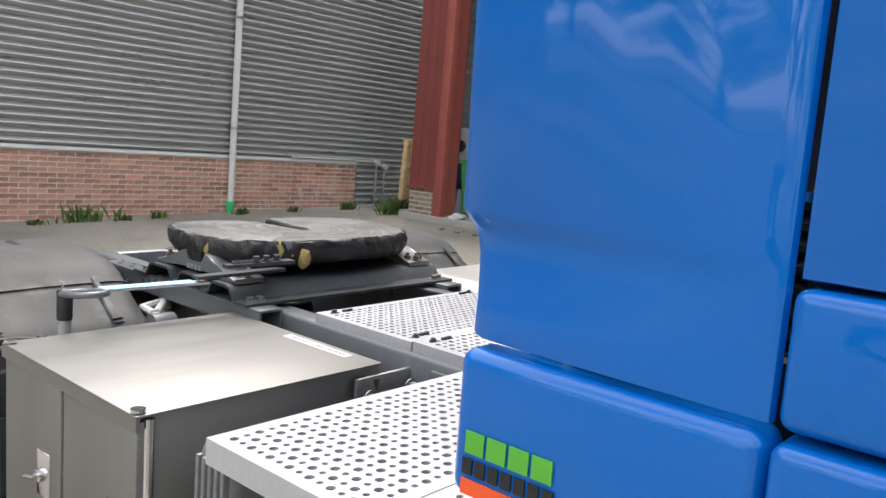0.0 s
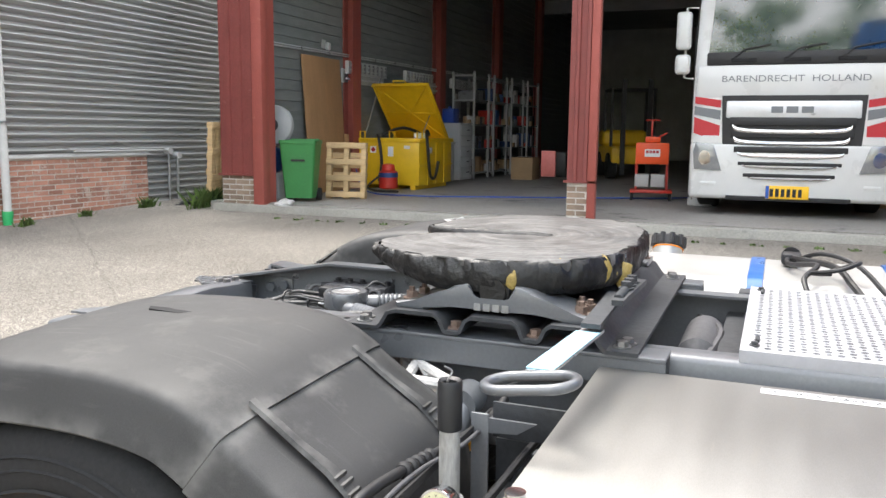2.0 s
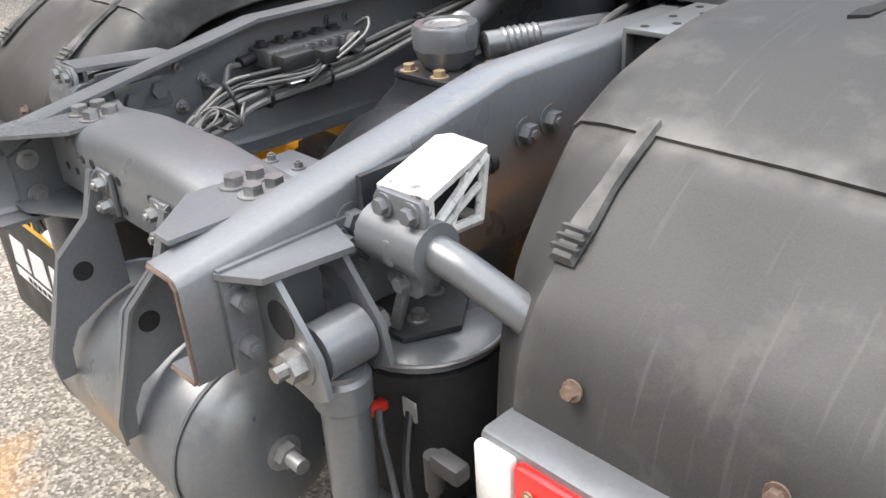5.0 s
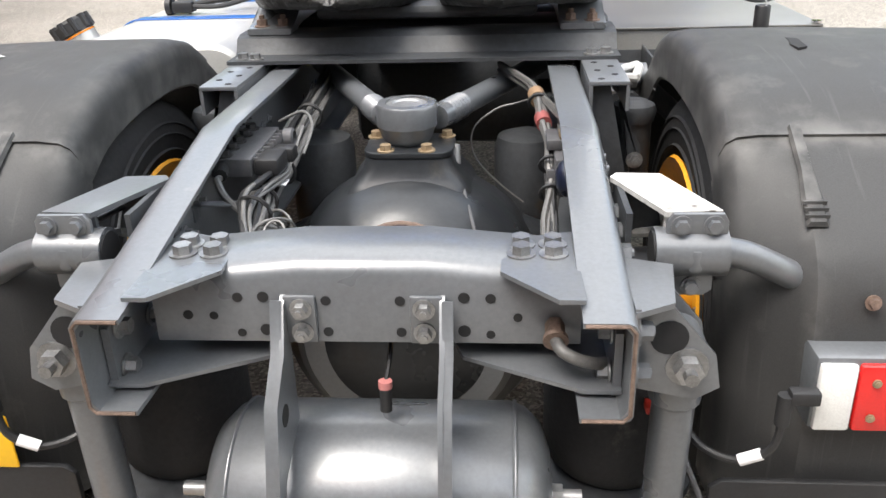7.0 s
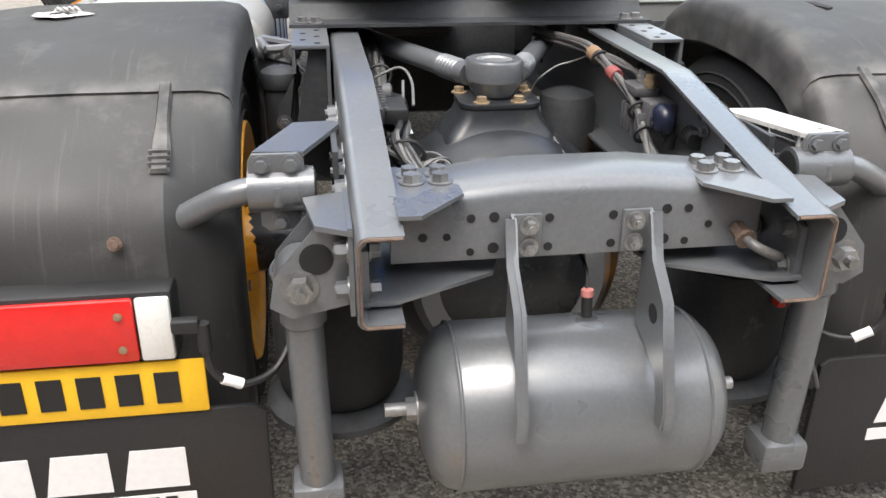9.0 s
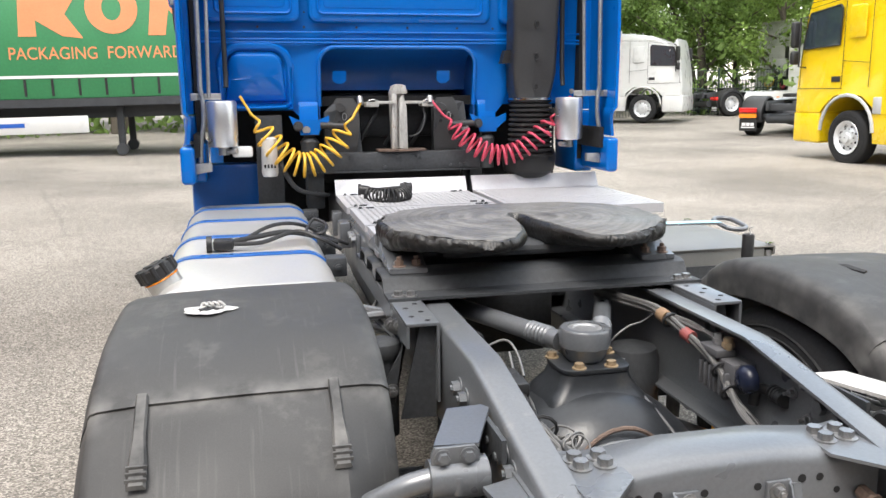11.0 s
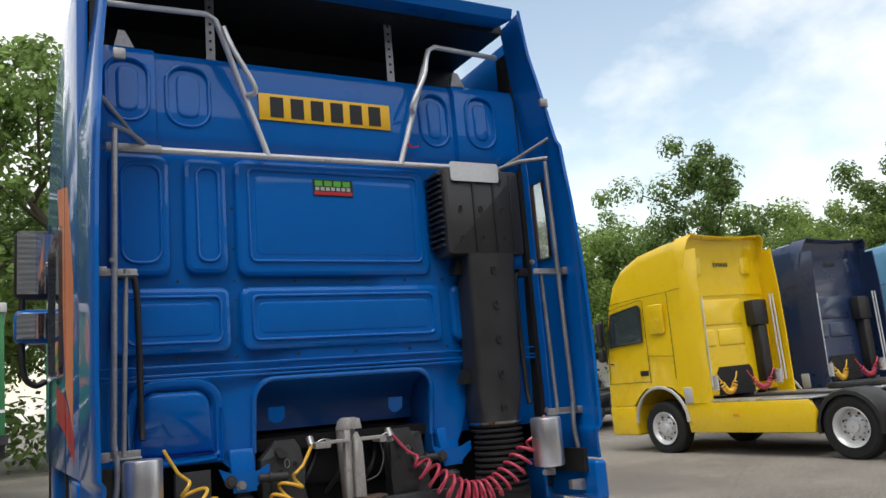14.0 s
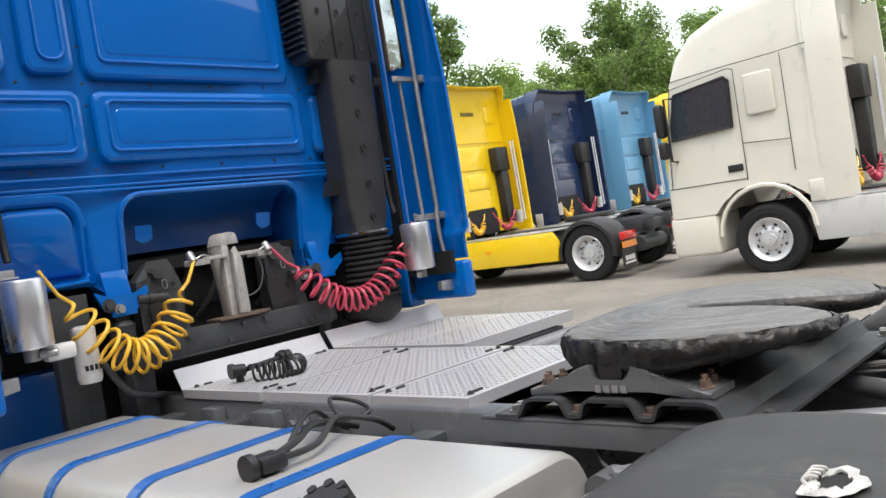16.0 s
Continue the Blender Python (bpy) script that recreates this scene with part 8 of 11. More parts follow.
for x, z in [(a, b) for a in (0.575, 0.70, 0.835) for b in (2.86, 2.70, 2.54)] + [(0.748 - 0.002 * q, 2.37 - 0.19 * q) for q in range(5)]:
    bm = B()
    lathe(bm, (0, 0, 0), (0, -1, 0), [(0, 0.017), (0.004, 0.017), (0.004, 0.013), (0.0005, 0.012)], 14, False)
    for v in bm.verts:
        v.co = Vector((x + v.co.x * 0.9, duct_y0 + v.co.y, z + v.co.z * 1.35))
    hr2 = part("hole_rim", bm, PLASTM, dc)
    bm = B()
    prism(bm, [(x + 0.0115 * math.cos(k), z + 0.0165 * math.sin(k)) for k in [2 * math.pi * q / 12 for q in range(12)]], "y", duct_y0 - 0.0012, duct_y0 + 0.002)
    part("hole", bm, DARK, hr2)
bm = B()
for x in (0.66, 0.79, 0.9):
    bx(bm, x - 0.006, x + 0.006, duct_y0 - 0.008, duct_y0 + 0.01, 2.47, 2.90, 0.003)
pieces("duct_rib", bm, PLASTD, dc)
for z in (2.40, 1.80):
    bm = B()
    prism(bm, [(0.555, z - 0.04), (0.61, z - 0.04), (0.61, z + 0.04), (0.575, z + 0.04)], "y", 3.67, 3.73)
    part("duct_bracket", bm, PLASTD, dc)
bm = B()
prism(bm, rrect(0.525, 0.825, 2.85, 2.955, 0.015, 3), "y", 3.57, 3.578)
part("reflector_plate", bm, SILV, cab, "blank silver plate over the duct head")

# side fairings
def fairing(s, cx):
    """Curved wing behind the cab; x outward from the middle cx."""
    Z = [1.310, 1.316, 1.36, 1.418, 1.440, 1.458, 1.470, 1.482, 1.9, 2.3, 2.445, 2.7, 2.885, 3.02, 3.06, 3.3, 3.6, 3.84]
    X = [1.205, 1.207, 1.200, 1.192, 1.190, 1.193, 1.202, 1.210, 1.214, 1.211, 1.209, 1.203, 1.196, 1.190, 1.184, 1.17, 1.14, 1.08]
    YR = [3.332, 3.330, 3.326, 3.318, 3.312, 3.304, 3.300, 3.298, 3.295, 3.30, 3.31, 3.33, 3.35, 3.36, 3.385, 3.44, 3.50, 3.47]
    yf = CB - 0.020
    bm = B()
    rows = []
    for z, x, y in zip(Z, X, YR):
        xf = 1.2185 - max(0.0, z - 3.0) * 0.12
        at_u = lambda u, inset: (xf + (x - xf) * (1 - u) ** 1.25 - inset, y + (yf - y) * u)
        outer = [(xf - 0.008, yf), (xf - 0.002, yf - 0.003), (xf, yf - 0.009)] + [at_u(u, 0.0) for u in (0.93, 0.65, 0.40, 0.16)] + [(x - 0.003, y + 0.018), (x - 0.013, y), (x - 0.029, y + 0.004)]
        inner = [(x - 0.025, y + 0.012), (x - 0.016, y + 0.02)] + [at_u(u, 0.012) for u in (0.16, 0.40, 0.65, 0.93)] + [(xf - 0.014, yf)]
        rows.append([bm.verts.new((cx + s * a, b, z)) for a, b in outer + inner])
    n_ = len(rows[0])
    for i in range(len(Z) - 1):
        for j in range(n_):
            # the right wing has a small quarter window
            if s > 0 and Z[i] in (2.445, 2.7) and j in (3, 14):
                continue
            k = (j + 1) % n_
            bm.faces.new((rows[i][j], rows[i][k], rows[i + 1][k], rows[i + 1][j]))
    if s > 0:
        for a, b in ((3, 15), (4, 14)):
            for i in (10, 11):
                bm.faces.new((rows[i][a], rows[i + 1][a], rows[i + 1][b], rows[i][b]))
        for i in (10, 12):
            bm.faces.new((rows[i][3], rows[i][4], rows[i][14], rows[i][15]))
    bm.faces.new(rows[0])
    bm.faces.new(rows[-1])
    fa = part("side_fairing", bm, BLUE, cab, "glossy blue side fairing")
    # inner carrying poles, brackets and lower foot
    bm = B()
    x1, x2 = (1.116, 1.075) if s < 0 else (1.158, 1.074)
    cyl(bm, (cx + s * x1, 3.47, 1.60), (cx + s * (x1 - 0.02), 3.47, 2.96), 0.013, n=12)
    tube(bm, curve_pts([(cx + s * x1, 3.47, 1.62), (cx + s * (x1 - 0.012), 3.47, 1.52), (cx + s * (x1 - 0.008), 3.47, 1.42), (cx + s * (x1 + 0.012), 3.47, 1.30), (cx + s * (x1 + 0.02), 3.47, 1.20)], 4), 0.013, 10)
    part("pole", bm, GALV, fa)
    bm = B()
    cyl(bm, (cx + s * x2, 3.50, 1.56), (cx + s * (x2 - 0.02), 3.50, 2.36), 0.010, n=12)
    part("pole", bm, GALV, fa)
    for z in (2.345, 1.568):
        bm = B()
        a, b = sorted((cx + s * (x2 - 0.065), cx + s * (x1 + 0.055)))
        bx(bm, a, b, 3.465, 3.505, z - 0.018, z - 0.010, 0.002)
        bx(bm, a, b, 3.501, 3.507, z - 0.018, z + 0.018, 0.002)
        e_ = cx + s * (x1 + 0.035)
        bx(bm, e_ - 0.018, e_ + 0.018, 3.455, 3.51, z - 0.022, z + 0.020, 0.005)
        pb_ = part("pole_bracket", bm, GALV, fa)
        bolts(pb_, [(cx + s * (x2 - 0.03), 3.465, z)], (0, -1, 0), 0.010, 0.010, BOLT)
    bm = B()
    tube(bm, [(cx + s * x1, 3.47, 2.98), (cx + s * (x1 - 0.10), 3.60, 2.99), (cx + s * (x1 - 0.19), 3.70, 2.965)], 0.012, 8)
    tube(bm, [(cx + s * (x1 + 0.03), 3.47, 3.10), (cx + s * (x1 - 0.16), 3.70, 2.975)], 0.010, 8)
    pieces("stay", bm, GALV, fa)
    bm = B()
    a, b = sorted((cx + s * 1.075, cx + s * 1.195))
    prism(bm, [(a, 1.205), (b, 1.205), (b, 1.14), (a, 1.16)] if s > 0 else [(a, 1.14), (b, 1.16), (b, 1.205), (a, 1.205)], "y", 3.44, 3.475, 0.006)
    part("foot_bar", bm, GALV, fa)
    bm = B()
    x0, xb = sorted((cx + s * (x1 - 0.06), cx + s * (x1 - 0.01)))
    bx(bm, x0, xb, 3.40, 3.42, 3.25, 3.30, 0.005)
    pieces("clip", bm, GALV, fa)
    # black damper rod beside the wall
    bm = B()
    tube(bm, curve_pts([(cx + s * 1.02, 3.66, 2.36), (cx + s * 0.99, 3.66, 2.28), (cx + s * 0.985, 3.64, 1.75), (cx + s * 0.985, 3.62, 1.62)], 4), 0.014, 10)
    bx(bm, cx + s * 1.04 - 0.03, cx + s * 1.04 + 0.03, 3.64, 3.69, 2.34, 2.39, 0.006)
    part("damper", bm, CABLE, fa)
    # air dryer cylinder
    bm = B()
    xc = -1.072 if s < 0 else 0.905
    lathe(bm, (xc, 3.47, 1.545), (0, 0, -1), [(0, 0.06), (0.004, 0.076), (0.012, 0.079), (0.245, 0.079), (0.255, 0.074), (0.258, 0.03)], 30)
    ac = part("canister", bm, ALU, cab, "brushed aluminium canister")
    bm = B()
    cyl(bm, (xc, 3.47, 1.29), (xc, 3.47, 1.245), 0.028, n=14)
    cyl(bm, (xc - s * 0.02, 3.45, 1.265), (xc - s * 0.07, 3.42, 1.265), 0.014, n=10)
    part("canister_valve", bm, GALV, ac)
    return fa

CX = -0.062
fL, fR = fairing(-1, CX), fairing(1, CX)
# small quarter window in the right fairing
bm = B()
prism(bm, [(3.590, 2.45), (3.700, 2.45), (3.700, 2.88), (3.600, 2.88)], "x", CX + 1.2045, CX + 1.2075)
fw_ = part("fairing_window", bm, GLASSC, cab)
fw_.visible_shadow = False
bm = B()
tube(bm, [(CX + 1.199, a, b) for a, b in ((3.588, 2.448), (3.704, 2.448), (3.706, 2.884), (3.600, 2.884))], 0.012, 8, True)
part("window_frame", bm, M("brown_seal", (0.06, 0.035, 0.022), 0.6), fw_, "brown weathered seal")
# cab sides, roof, doors (seen from the yard on both sides)
for s in (-1, 1):
    bm = B()
    X = CX + s * 1.219
    side = [(CB - 0.011, 1.462), (5.95, 1.462), (5.98, 2.0), (5.80, 3.0), (5.5, 3.45), (4.8, 3.75), (CB - 0.011, 3.80)]
    prism(bm, side, "x", X - s * 0.05, X, 0.008)
    cs_ = part("cab_side", bm, BLUE, cab, "glossy blue cab side")
    # lower skirts with rounded shoulders
    for y0, y1, z0, z1, dx, dep in ((CB - 0.013, 4.10, 1.307, 1.455, 0.010, 0.06), (CB - 0.013, 4.1, 1.07, 1.298, 0.022, 0.10), (3.334, CB - 0.018, 1.10, 1.300, 0.012, 0.06)):
        bm = B()
        a, b = sorted((X - s * dep, X + s * dx))
        bx(bm, a, b, y0, y1, z0, z1, 0.022 if y0 < 3.5 else 0.016, 5)
        part("lower_skirt", bm, BLUE, cab, "blue lower skirt")
    # black strips added behind the panel gaps to give them their shade
    bm = B()
    a, b = sorted((X - s * 0.085, X - s * 0.058))
    bx(bm, a, b, 3.40, CB - 0.02, 1.24, 1.36)
    bx(bm, a, b, CB - 0.02, 4.08, 1.20, 1.47)
    bx(bm, a, b, CB - 0.02, CB + 0.10, 1.15, 3.70)
    part("seam_backing", bm, DARK, cab)
    bm = B()
    a, b = sorted((X - s * 0.03, X + s * 0.003))
    bx(bm, a, b, 4.55, 5.45, 1.98, 2.78, 0.05, 3)
    part("side_window", bm, SCREEN, cab)
    bm = B()
    for y in (4.40, 5.62):
        a, b = sorted((X - s * 0.01, X + s * 0.0025))
        bx(bm, a, b, y - 0.006, y + 0.006, 0.9, 3.0)
    pieces("door_seam", bm, DARK, cab)
    if s > 0:
        bm = B()
        for q in range(4):
            bx(bm, X + 0.0135, X + 0.0155, 3.362 + 0.035 * q, 3.392 + 0.035 * q, 1.165, 1.195)
        dk_ = pieces("green_bar", bm, INKG, cab, "green bars of a dealer mark")
        bm = B()
        for q in range(7):
            bx(bm, X + 0.0135, X + 0.0155, 3.359 + 0.021 * q, 3.375 + 0.021 * q, 1.136, 1.158)
        pieces("dark_bar", bm, INK, cab)
        bm = B()
        bx(bm, X + 0.0135, X + 0.0155, 3.359, 3.507, 1.109, 1.130)
        part("red_bar", bm, ORANGE, cab)
bm = B()
bx(bm, CX - 1.19, CX + 1.19, 5.70, 5.98, 0.6, 3.0, 0.08, 3)
part("cab_front", bm, BLUE, cab)
bm = B()
bx(bm, CX - 1.18, CX + 1.18, CB + 0.05, 5.8, 1.50, 1.56)
bx(bm, CX - 1.19, CX + 1.19, CB + 0.06, 5.3, 3.40, 3.46)
pieces("cab_floor", bm, DARK, cab)
# coloured swoosh on the left door, as plain shapes
bm = B()
Xl = CX - 1.2195
prism(bm, [(3.95, 2.4), (4.25, 2.9), (4.9, 3.05), (4.6, 2.5), (4.4, 1.9), (4.0, 1.7)], "x", Xl - 0.001, Xl)
part("swoosh_orange", bm, INKO, cab, "orange painted swoosh")
bm = B()
prism(bm, [(3.95, 1.66), (4.4, 1.85), (5.0, 1.95), (5.0, 1.75), (4.4, 1.66), (3.95, 1.52)], "x", Xl - 0.001, Xl)
part("swoosh_red", bm, INKR, cab, "red painted swoosh")
# mirrors on the left side
for z0, z1, w in ((2.52, 2.96, 0.22), (2.24, 2.46, 0.25)):
    bm = B()
    bx(bm, CX - 1.42, CX - 1.42 + w, 5.55, 5.68, z0, z1, 0.05, 3)
    mr_ = part("mirror", bm, PLASTD if z0 > 2.4 else BLUE, cab, "black wing mirror with a blue back")
    bm = B()
    bx(bm, CX - 1.405, CX - 1.435 + w, 5.543, 5.549, z0 + 0.03, z1 - 0.03)
    part("mirror_glass", bm, MIRR, mr_)
bm = B()
tube(bm, curve_pts([(CX - 1.24, 5.62, 2.92), (CX - 1.33, 5.6, 2.92), (CX - 1.37, 5.6, 2.6), (CX - 1.37, 5.6, 2.1), (CX - 1.31, 5.6, 1.98), (CX - 1.24, 5.62, 2.0)], 5), 0.02, 8)
part("mirror_arm", bm, PLASTD, cab)

# coiled air lines and the electric coil on the deck
bm = B()
pts = coil((-0.975, 3.55, 1.57), (-0.30, 3.62, 1.53), 0.38, 13, 0.066)
tube(bm, pts, 0.0078, 8)
yh = part("yellow_air_line", bm, HOSEY, TR, "yellow coiled air hose")
bm = B()
pts = coil((0.12, 3.66, 1.53), (0.925, 3.50, 1.55), 0.34, 16, 0.055)
tube(bm, pts, 0.0078, 8)
rh = part("red_air_line", bm, HOSER, TR, "red coiled air hose, partly faded pink")
bm = B()
for x, y, z in ((-0.305, 3.62, 1.535), (0.115, 3.66, 1.535)):
    cyl(bm, (x, y, z - 0.02), (x, y + 0.03, z + 0.02), 0.017, n=12)
pieces("hose_head", bm, GALV, TR)
ec = new("electric_coil")
ec.parent = TR
ec["label"] = "black coiled cable with plugs lying on the deck"
bm = B()
cpts = []
for q in range(168):
    u = q / 167
    c = Vector((-0.31 + 0.20 * u, 3.30 - 0.10 * math.sin(math.pi * u) - 0.02 * u, 1.024))
    d = Vector((0.20, -0.10 * math.pi * math.cos(math.pi * u) - 0.02, 0)).normalized()
    a = 2 * math.pi * q / 12
    cpts.append(c + Vector((-d.y, d.x, 0)) * 0.036 * math.cos(a) + Vector((0, 0, 0.036 * math.sin(a))))
tube(bm, cpts, 0.0055, 6)
part("coil", bm, CABLE, ec)
bm = B()
cyl(bm, (-0.30, 3.38, 1.035), (-0.345, 3.39, 1.04), 0.026, n=16)
cyl(bm, (-0.345, 3.39, 1.04), (-0.36, 3.393, 1.04), 0.032, n=16)
cyl(bm, (-0.30, 3.38, 1.035), (-0.12, 3.39, 1.045), 0.011, n=10)
cyl(bm, (-0.12, 3.39, 1.045), (-0.06, 3.395, 1.045), 0.026, n=16)
cyl(bm, (-0.10, 3.39, 1.045), (-0.09, 3.392, 1.045), 0.031, n=16)
bx(bm, -0.33, -0.31, 3.37, 3.41, 0.985, 1.03, 0.006)
bx(bm, -0.10, -0.07, 3.375, 3.41, 0.985, 1.03, 0.006)
tube(bm, curve_pts([(-0.29, 3.37, 1.035), (-0.30, 3.34, 1.05), (-0.31, 3.31, 1.055)], 4), 0.008, 8)
part("plug", bm, PLASTD, ec)
# fuel filter and small lamp under the left canister
bm = B()
lathe(bm, (-0.83, 3.60, 1.33), (0, 0, -1), [(0, 0.03), (0.01, 0.045), (0.20, 0.047), (0.22, 0.04)], 20)
ff = part("oil_filter", bm, WHITE, TR, "white spin-on filter")
bm = B()
for q in range(4):
    bx(bm, -0.862 + 0.018 * q, -0.852 + 0.018 * q, 3.549, 3.556, 1.16, 1.18)
pieces("filter_bar", bm, INK, ff)
bm = B()
bx(bm, -1.03, -0.92, 3.45, 3.51, 1.23, 1.29, 0.015)
wl_ = part("work_lamp", bm, CLRL, TR, "small clear work lamp")
bm = B()
bx(bm, -0.90, -0.75, 3.70, 3.75, 0.9, 1.45)
tube(bm, curve_pts([(-0.78, 3.62, 1.2), (-0.7, 3.6, 1.05), (-0.6, 3.62, 1.0), (-0.5, 3.7, 0.98)], 5), 0.014, 8)
part("filter_bracket", bm, CHASD, TR)
for s in (-1,):
    bm = B()
    a, b = sorted((CX + s * 0.70, CX + s * 1.22))
    bx(bm, a, b, 3.93, 4.05, 0.55, 1.16, 0.03)
    part("wheel_housing", bm, BLUED, TR, "blue rear panel of the front wing")

FIT = None

# ---------------------------------------------------------------- other vehicles in the yard
def far_tractor(label, paint, x, y, yaw, rim=None, skirt=None, roof=3.85, front=False, group="parked tractor units", z=None, detail=True, hoses=True, with_cab=True):
    """A parked tractor unit; origin on the ground under the rear axle, forward is +y."""
    T = thing("parked_tractor", label, "truck", group, pose(x, y, gz(x, y) if z is None else z, 0, 0, yaw))
    rim = rim or SILV
    skirt = skirt or paint
    hw = 1.235
    hi = 0.15 if roof > 4 else 0.12 if roof > 3.9 else 0.0
    cabo = new("cab")
    cabo.parent = T
    # body of the cab, from a side outline with rounded upper edges
    zr = roof
    side = [(3.02, 1.05), (3.02, 3.05), (2.98, zr - 0.30), (2.90, zr - 0.02), (2.94, zr + 0.03), (3.10, zr), (3.5, zr - 0.03), (4.1, zr - 0.12), (4.60, zr - 0.34), (4.88, zr - 0.64), (5.02, 2.95), (5.06, 2.78), (5.20, 1.95), (5.26, 1.45), (5.27, 0.95), (4.55, 0.95), (4.42, 1.10), (4.20, 1.26), (3.85, 1.31), (3.50, 1.26), (3.28, 1.10), (3.22, 1.05)]
    bm = B()
    secs = []
    for xx in (-1.235, -1.225, -1.18, -1.08, 1.08, 1.18, 1.225, 1.235):
        k = {1.235: 0.10, 1.225: 0.05, 1.18: 0.015, 1.08: 0.0}[abs(xx)]
        row = []
        for a, b in side:
            bb = b - k * max(0.0, (b - 2.6) / (zr - 2.6)) * 2.2
            aa = a - k * 0.8 if a > 4.6 else a
            tin = 0.10 * max(0.0, (b - 2.2) / (zr - 2.2)) ** 2
            row.append(bm.verts.new((xx * (1 - tin), aa, bb)))
        secs.append(row)
    for i in range(len(secs) - 1):
        bridge(bm, secs[i], secs[i + 1])
    bm.faces.new(secs[0])
    bm.faces.new(secs[-1])
    part("cab_body", bm, paint, cabo)
    bm = B()
    bx(bm, -1.235, 1.235, 4.55, 5.29, 0.22 if front else 0.36, 0.96, 0.06, 3)
    part("bumper", bm, paint, cabo)
    for s in (-1, 1):
        # side window, door seams, handle, vent window
        tin = lambda zz: 1 - 0.10 * max(0.0, (zz - 2.2) / (zr - 2.2)) ** 2
        bm = B()
        X = lambda zz: s * (hw * tin(zz) + 0.002)
        wpoly = [(4.12, 2.04 + hi), (5.06, 2.00 + hi), (5.04, 2.20 + hi), (4.94, 2.66 + hi), (4.16, 2.76 + hi), (4.10, 2.70 + hi)]
        vs = [bm.verts.new((X(b) + s * 0.004, a, b)) for a, b in wpoly]
        vi = [bm.verts.new((X(b) - s * 0.02, a, b)) for a, b in wpoly]
        bm.faces.new(vs)
        bridge(bm, vs, vi)
        part("side_window", bm, SCREEN, cabo)
        bm = B()
        tube(bm, [(X(b) + s * 0.004, a, b) for a, b in wpoly], 0.016, 6, True)
        part("window_seal", bm, PLASTD, cabo)
        bm = B()
        def seam(pts):
            tube(bm, [(X(b), a, b) for a, b in pts], 0.006, 5)
        seam([(4.02, 1.38), (4.02, 2.83 + hi)])
        seam([(5.16, 1.40), (5.12, 2.0), (5.0, 2.75 + hi), (4.1, 2.86 + hi), (4.02, 2.83 + hi)])
        seam([(3.02, 2.95 + hi), (3.5, 2.92 + hi), (4.2, 2.90 + hi), (4.98, 2.86 + hi)])
        seam([(4.02, 1.40), (5.2, 1.40)])
        seam([(3.36, 1.42), (3.36, 2.9 + hi)])
        seam([(3.36, 1.85), (4.02, 1.9)])
        part("door_seam", bm, DARK, cabo)
        bm = B()
        pad(bm, [(a, b) for a, b in rrect(3.50, 3.90, 2.15 + hi, 2.72 + hi, 0.05)] if s < 0 else [(a, b) for a, b in rrect(3.50, 3.90, 2.15 + hi, 2.72 + hi, 0.05)], "x", s * (hw * tin(2.5) - 0.006), s * 0.010, 0.02)
        part("pressed_panel", bm, paint, cabo)
        bm = B()
        a, b = sorted((s * 1.225, s * 1.245))
        bx(bm, a, b, 4.06, 4.28, 1.52, 1.62, 0.01)
        part("door_handle", bm, PLASTD, cabo)
        # wheel arch trim and step
        bm = B()
        arch = [(3.85 + 0.66 * math.cos(radians(t)), 0.62 + 0.66 * math.sin(radians(t))) for t in range(0, 181, 15)]
        tube(bm, [(s * 1.238, a, b) for a, b in arch], 0.034, 6)
        bx(bm, min(s * 1.19, s * 1.25), max(s * 1.19, s * 1.25), 3.02, 3.22, 0.95, 1.25, 0.02)
        part("wheel_arch", bm, GREYP if paint is not WHITE and paint is not CREAM else paint, cabo)
        # mirrors
        bm = B()
        a, b = sorted((s * 1.30, s * 1.50))
        bx(bm, a, b, 5.06, 5.18, 2.18, 2.68, 0.05, 3)
        bx(bm, a, b, 5.06, 5.18, 1.86, 2.12, 0.05, 3)
        tube(bm, [(s * 1.2, 4.95, 2.74), (s * 1.38, 5.03, 2.74), (s * 1.38, 5.03, 1.82), (s * 1.22, 5.02, 1.80)], 0.018, 6)
        part("mirror", bm, PLASTD if not front else WHITE, cabo)
        # side fairing behind the cab
        bm = B()
        rowsf = []
        for zz in (0.95, 1.5, 2.2, 2.9, 3.3, zr - 0.25):
            w = hw * tin(zz)
            rowsf.append([bm.verts.new((s * a, b, zz)) for a, b in ((w, 3.03), (w - 0.01, 2.75), (w - 0.05, 2.60), (w - 0.07, 2.61), (w - 0.04, 2.75), (w - 0.03, 3.03))])
        for i in range(len(rowsf) - 1):
            bridge(bm, rowsf[i], rowsf[i + 1])
        bm.faces.new(rowsf[0])
        bm.faces.new(rowsf[-1])
        part("side_fairing", bm, paint, cabo)
        # side skirt along the chassis, deck edge, wheels, mudguard
        bm = B()
        a, b = sorted((s * 1.12, s * 1.22))
        prism(bm, [(0.62, 0.42), (3.20, 0.42), (3.28, 0.95), (0.66, 0.95), (0.56, 0.75)], "x", a, b, 0.02)
        sk_ = part("side_skirt", bm, skirt, T)
        bm = B()
        a, b = sorted((s * 0.60, s * 1.20))
        bx(bm, a, b, 0.60, 3.1, 0.955, 0.985, 0.01)
        part("deck_edge", bm, ALU, T)
        bm = B()
        bx(bm, min(s * 1.215, s * 1.228), max(s * 1.215, s * 1.228), 2.05, 2.18, 0.70, 0.74)
        part("side_marker", bm, AMBL, T)
        wheel(T, s * 1.06, 0.0, 0.5, 0.5, rim, 0.30, s, 0.13)
        wheel(T, s * 1.06, 3.85, 0.5, 0.5, rim, 0.30, s, 0.05)
        bm = B()
        rws_ = []
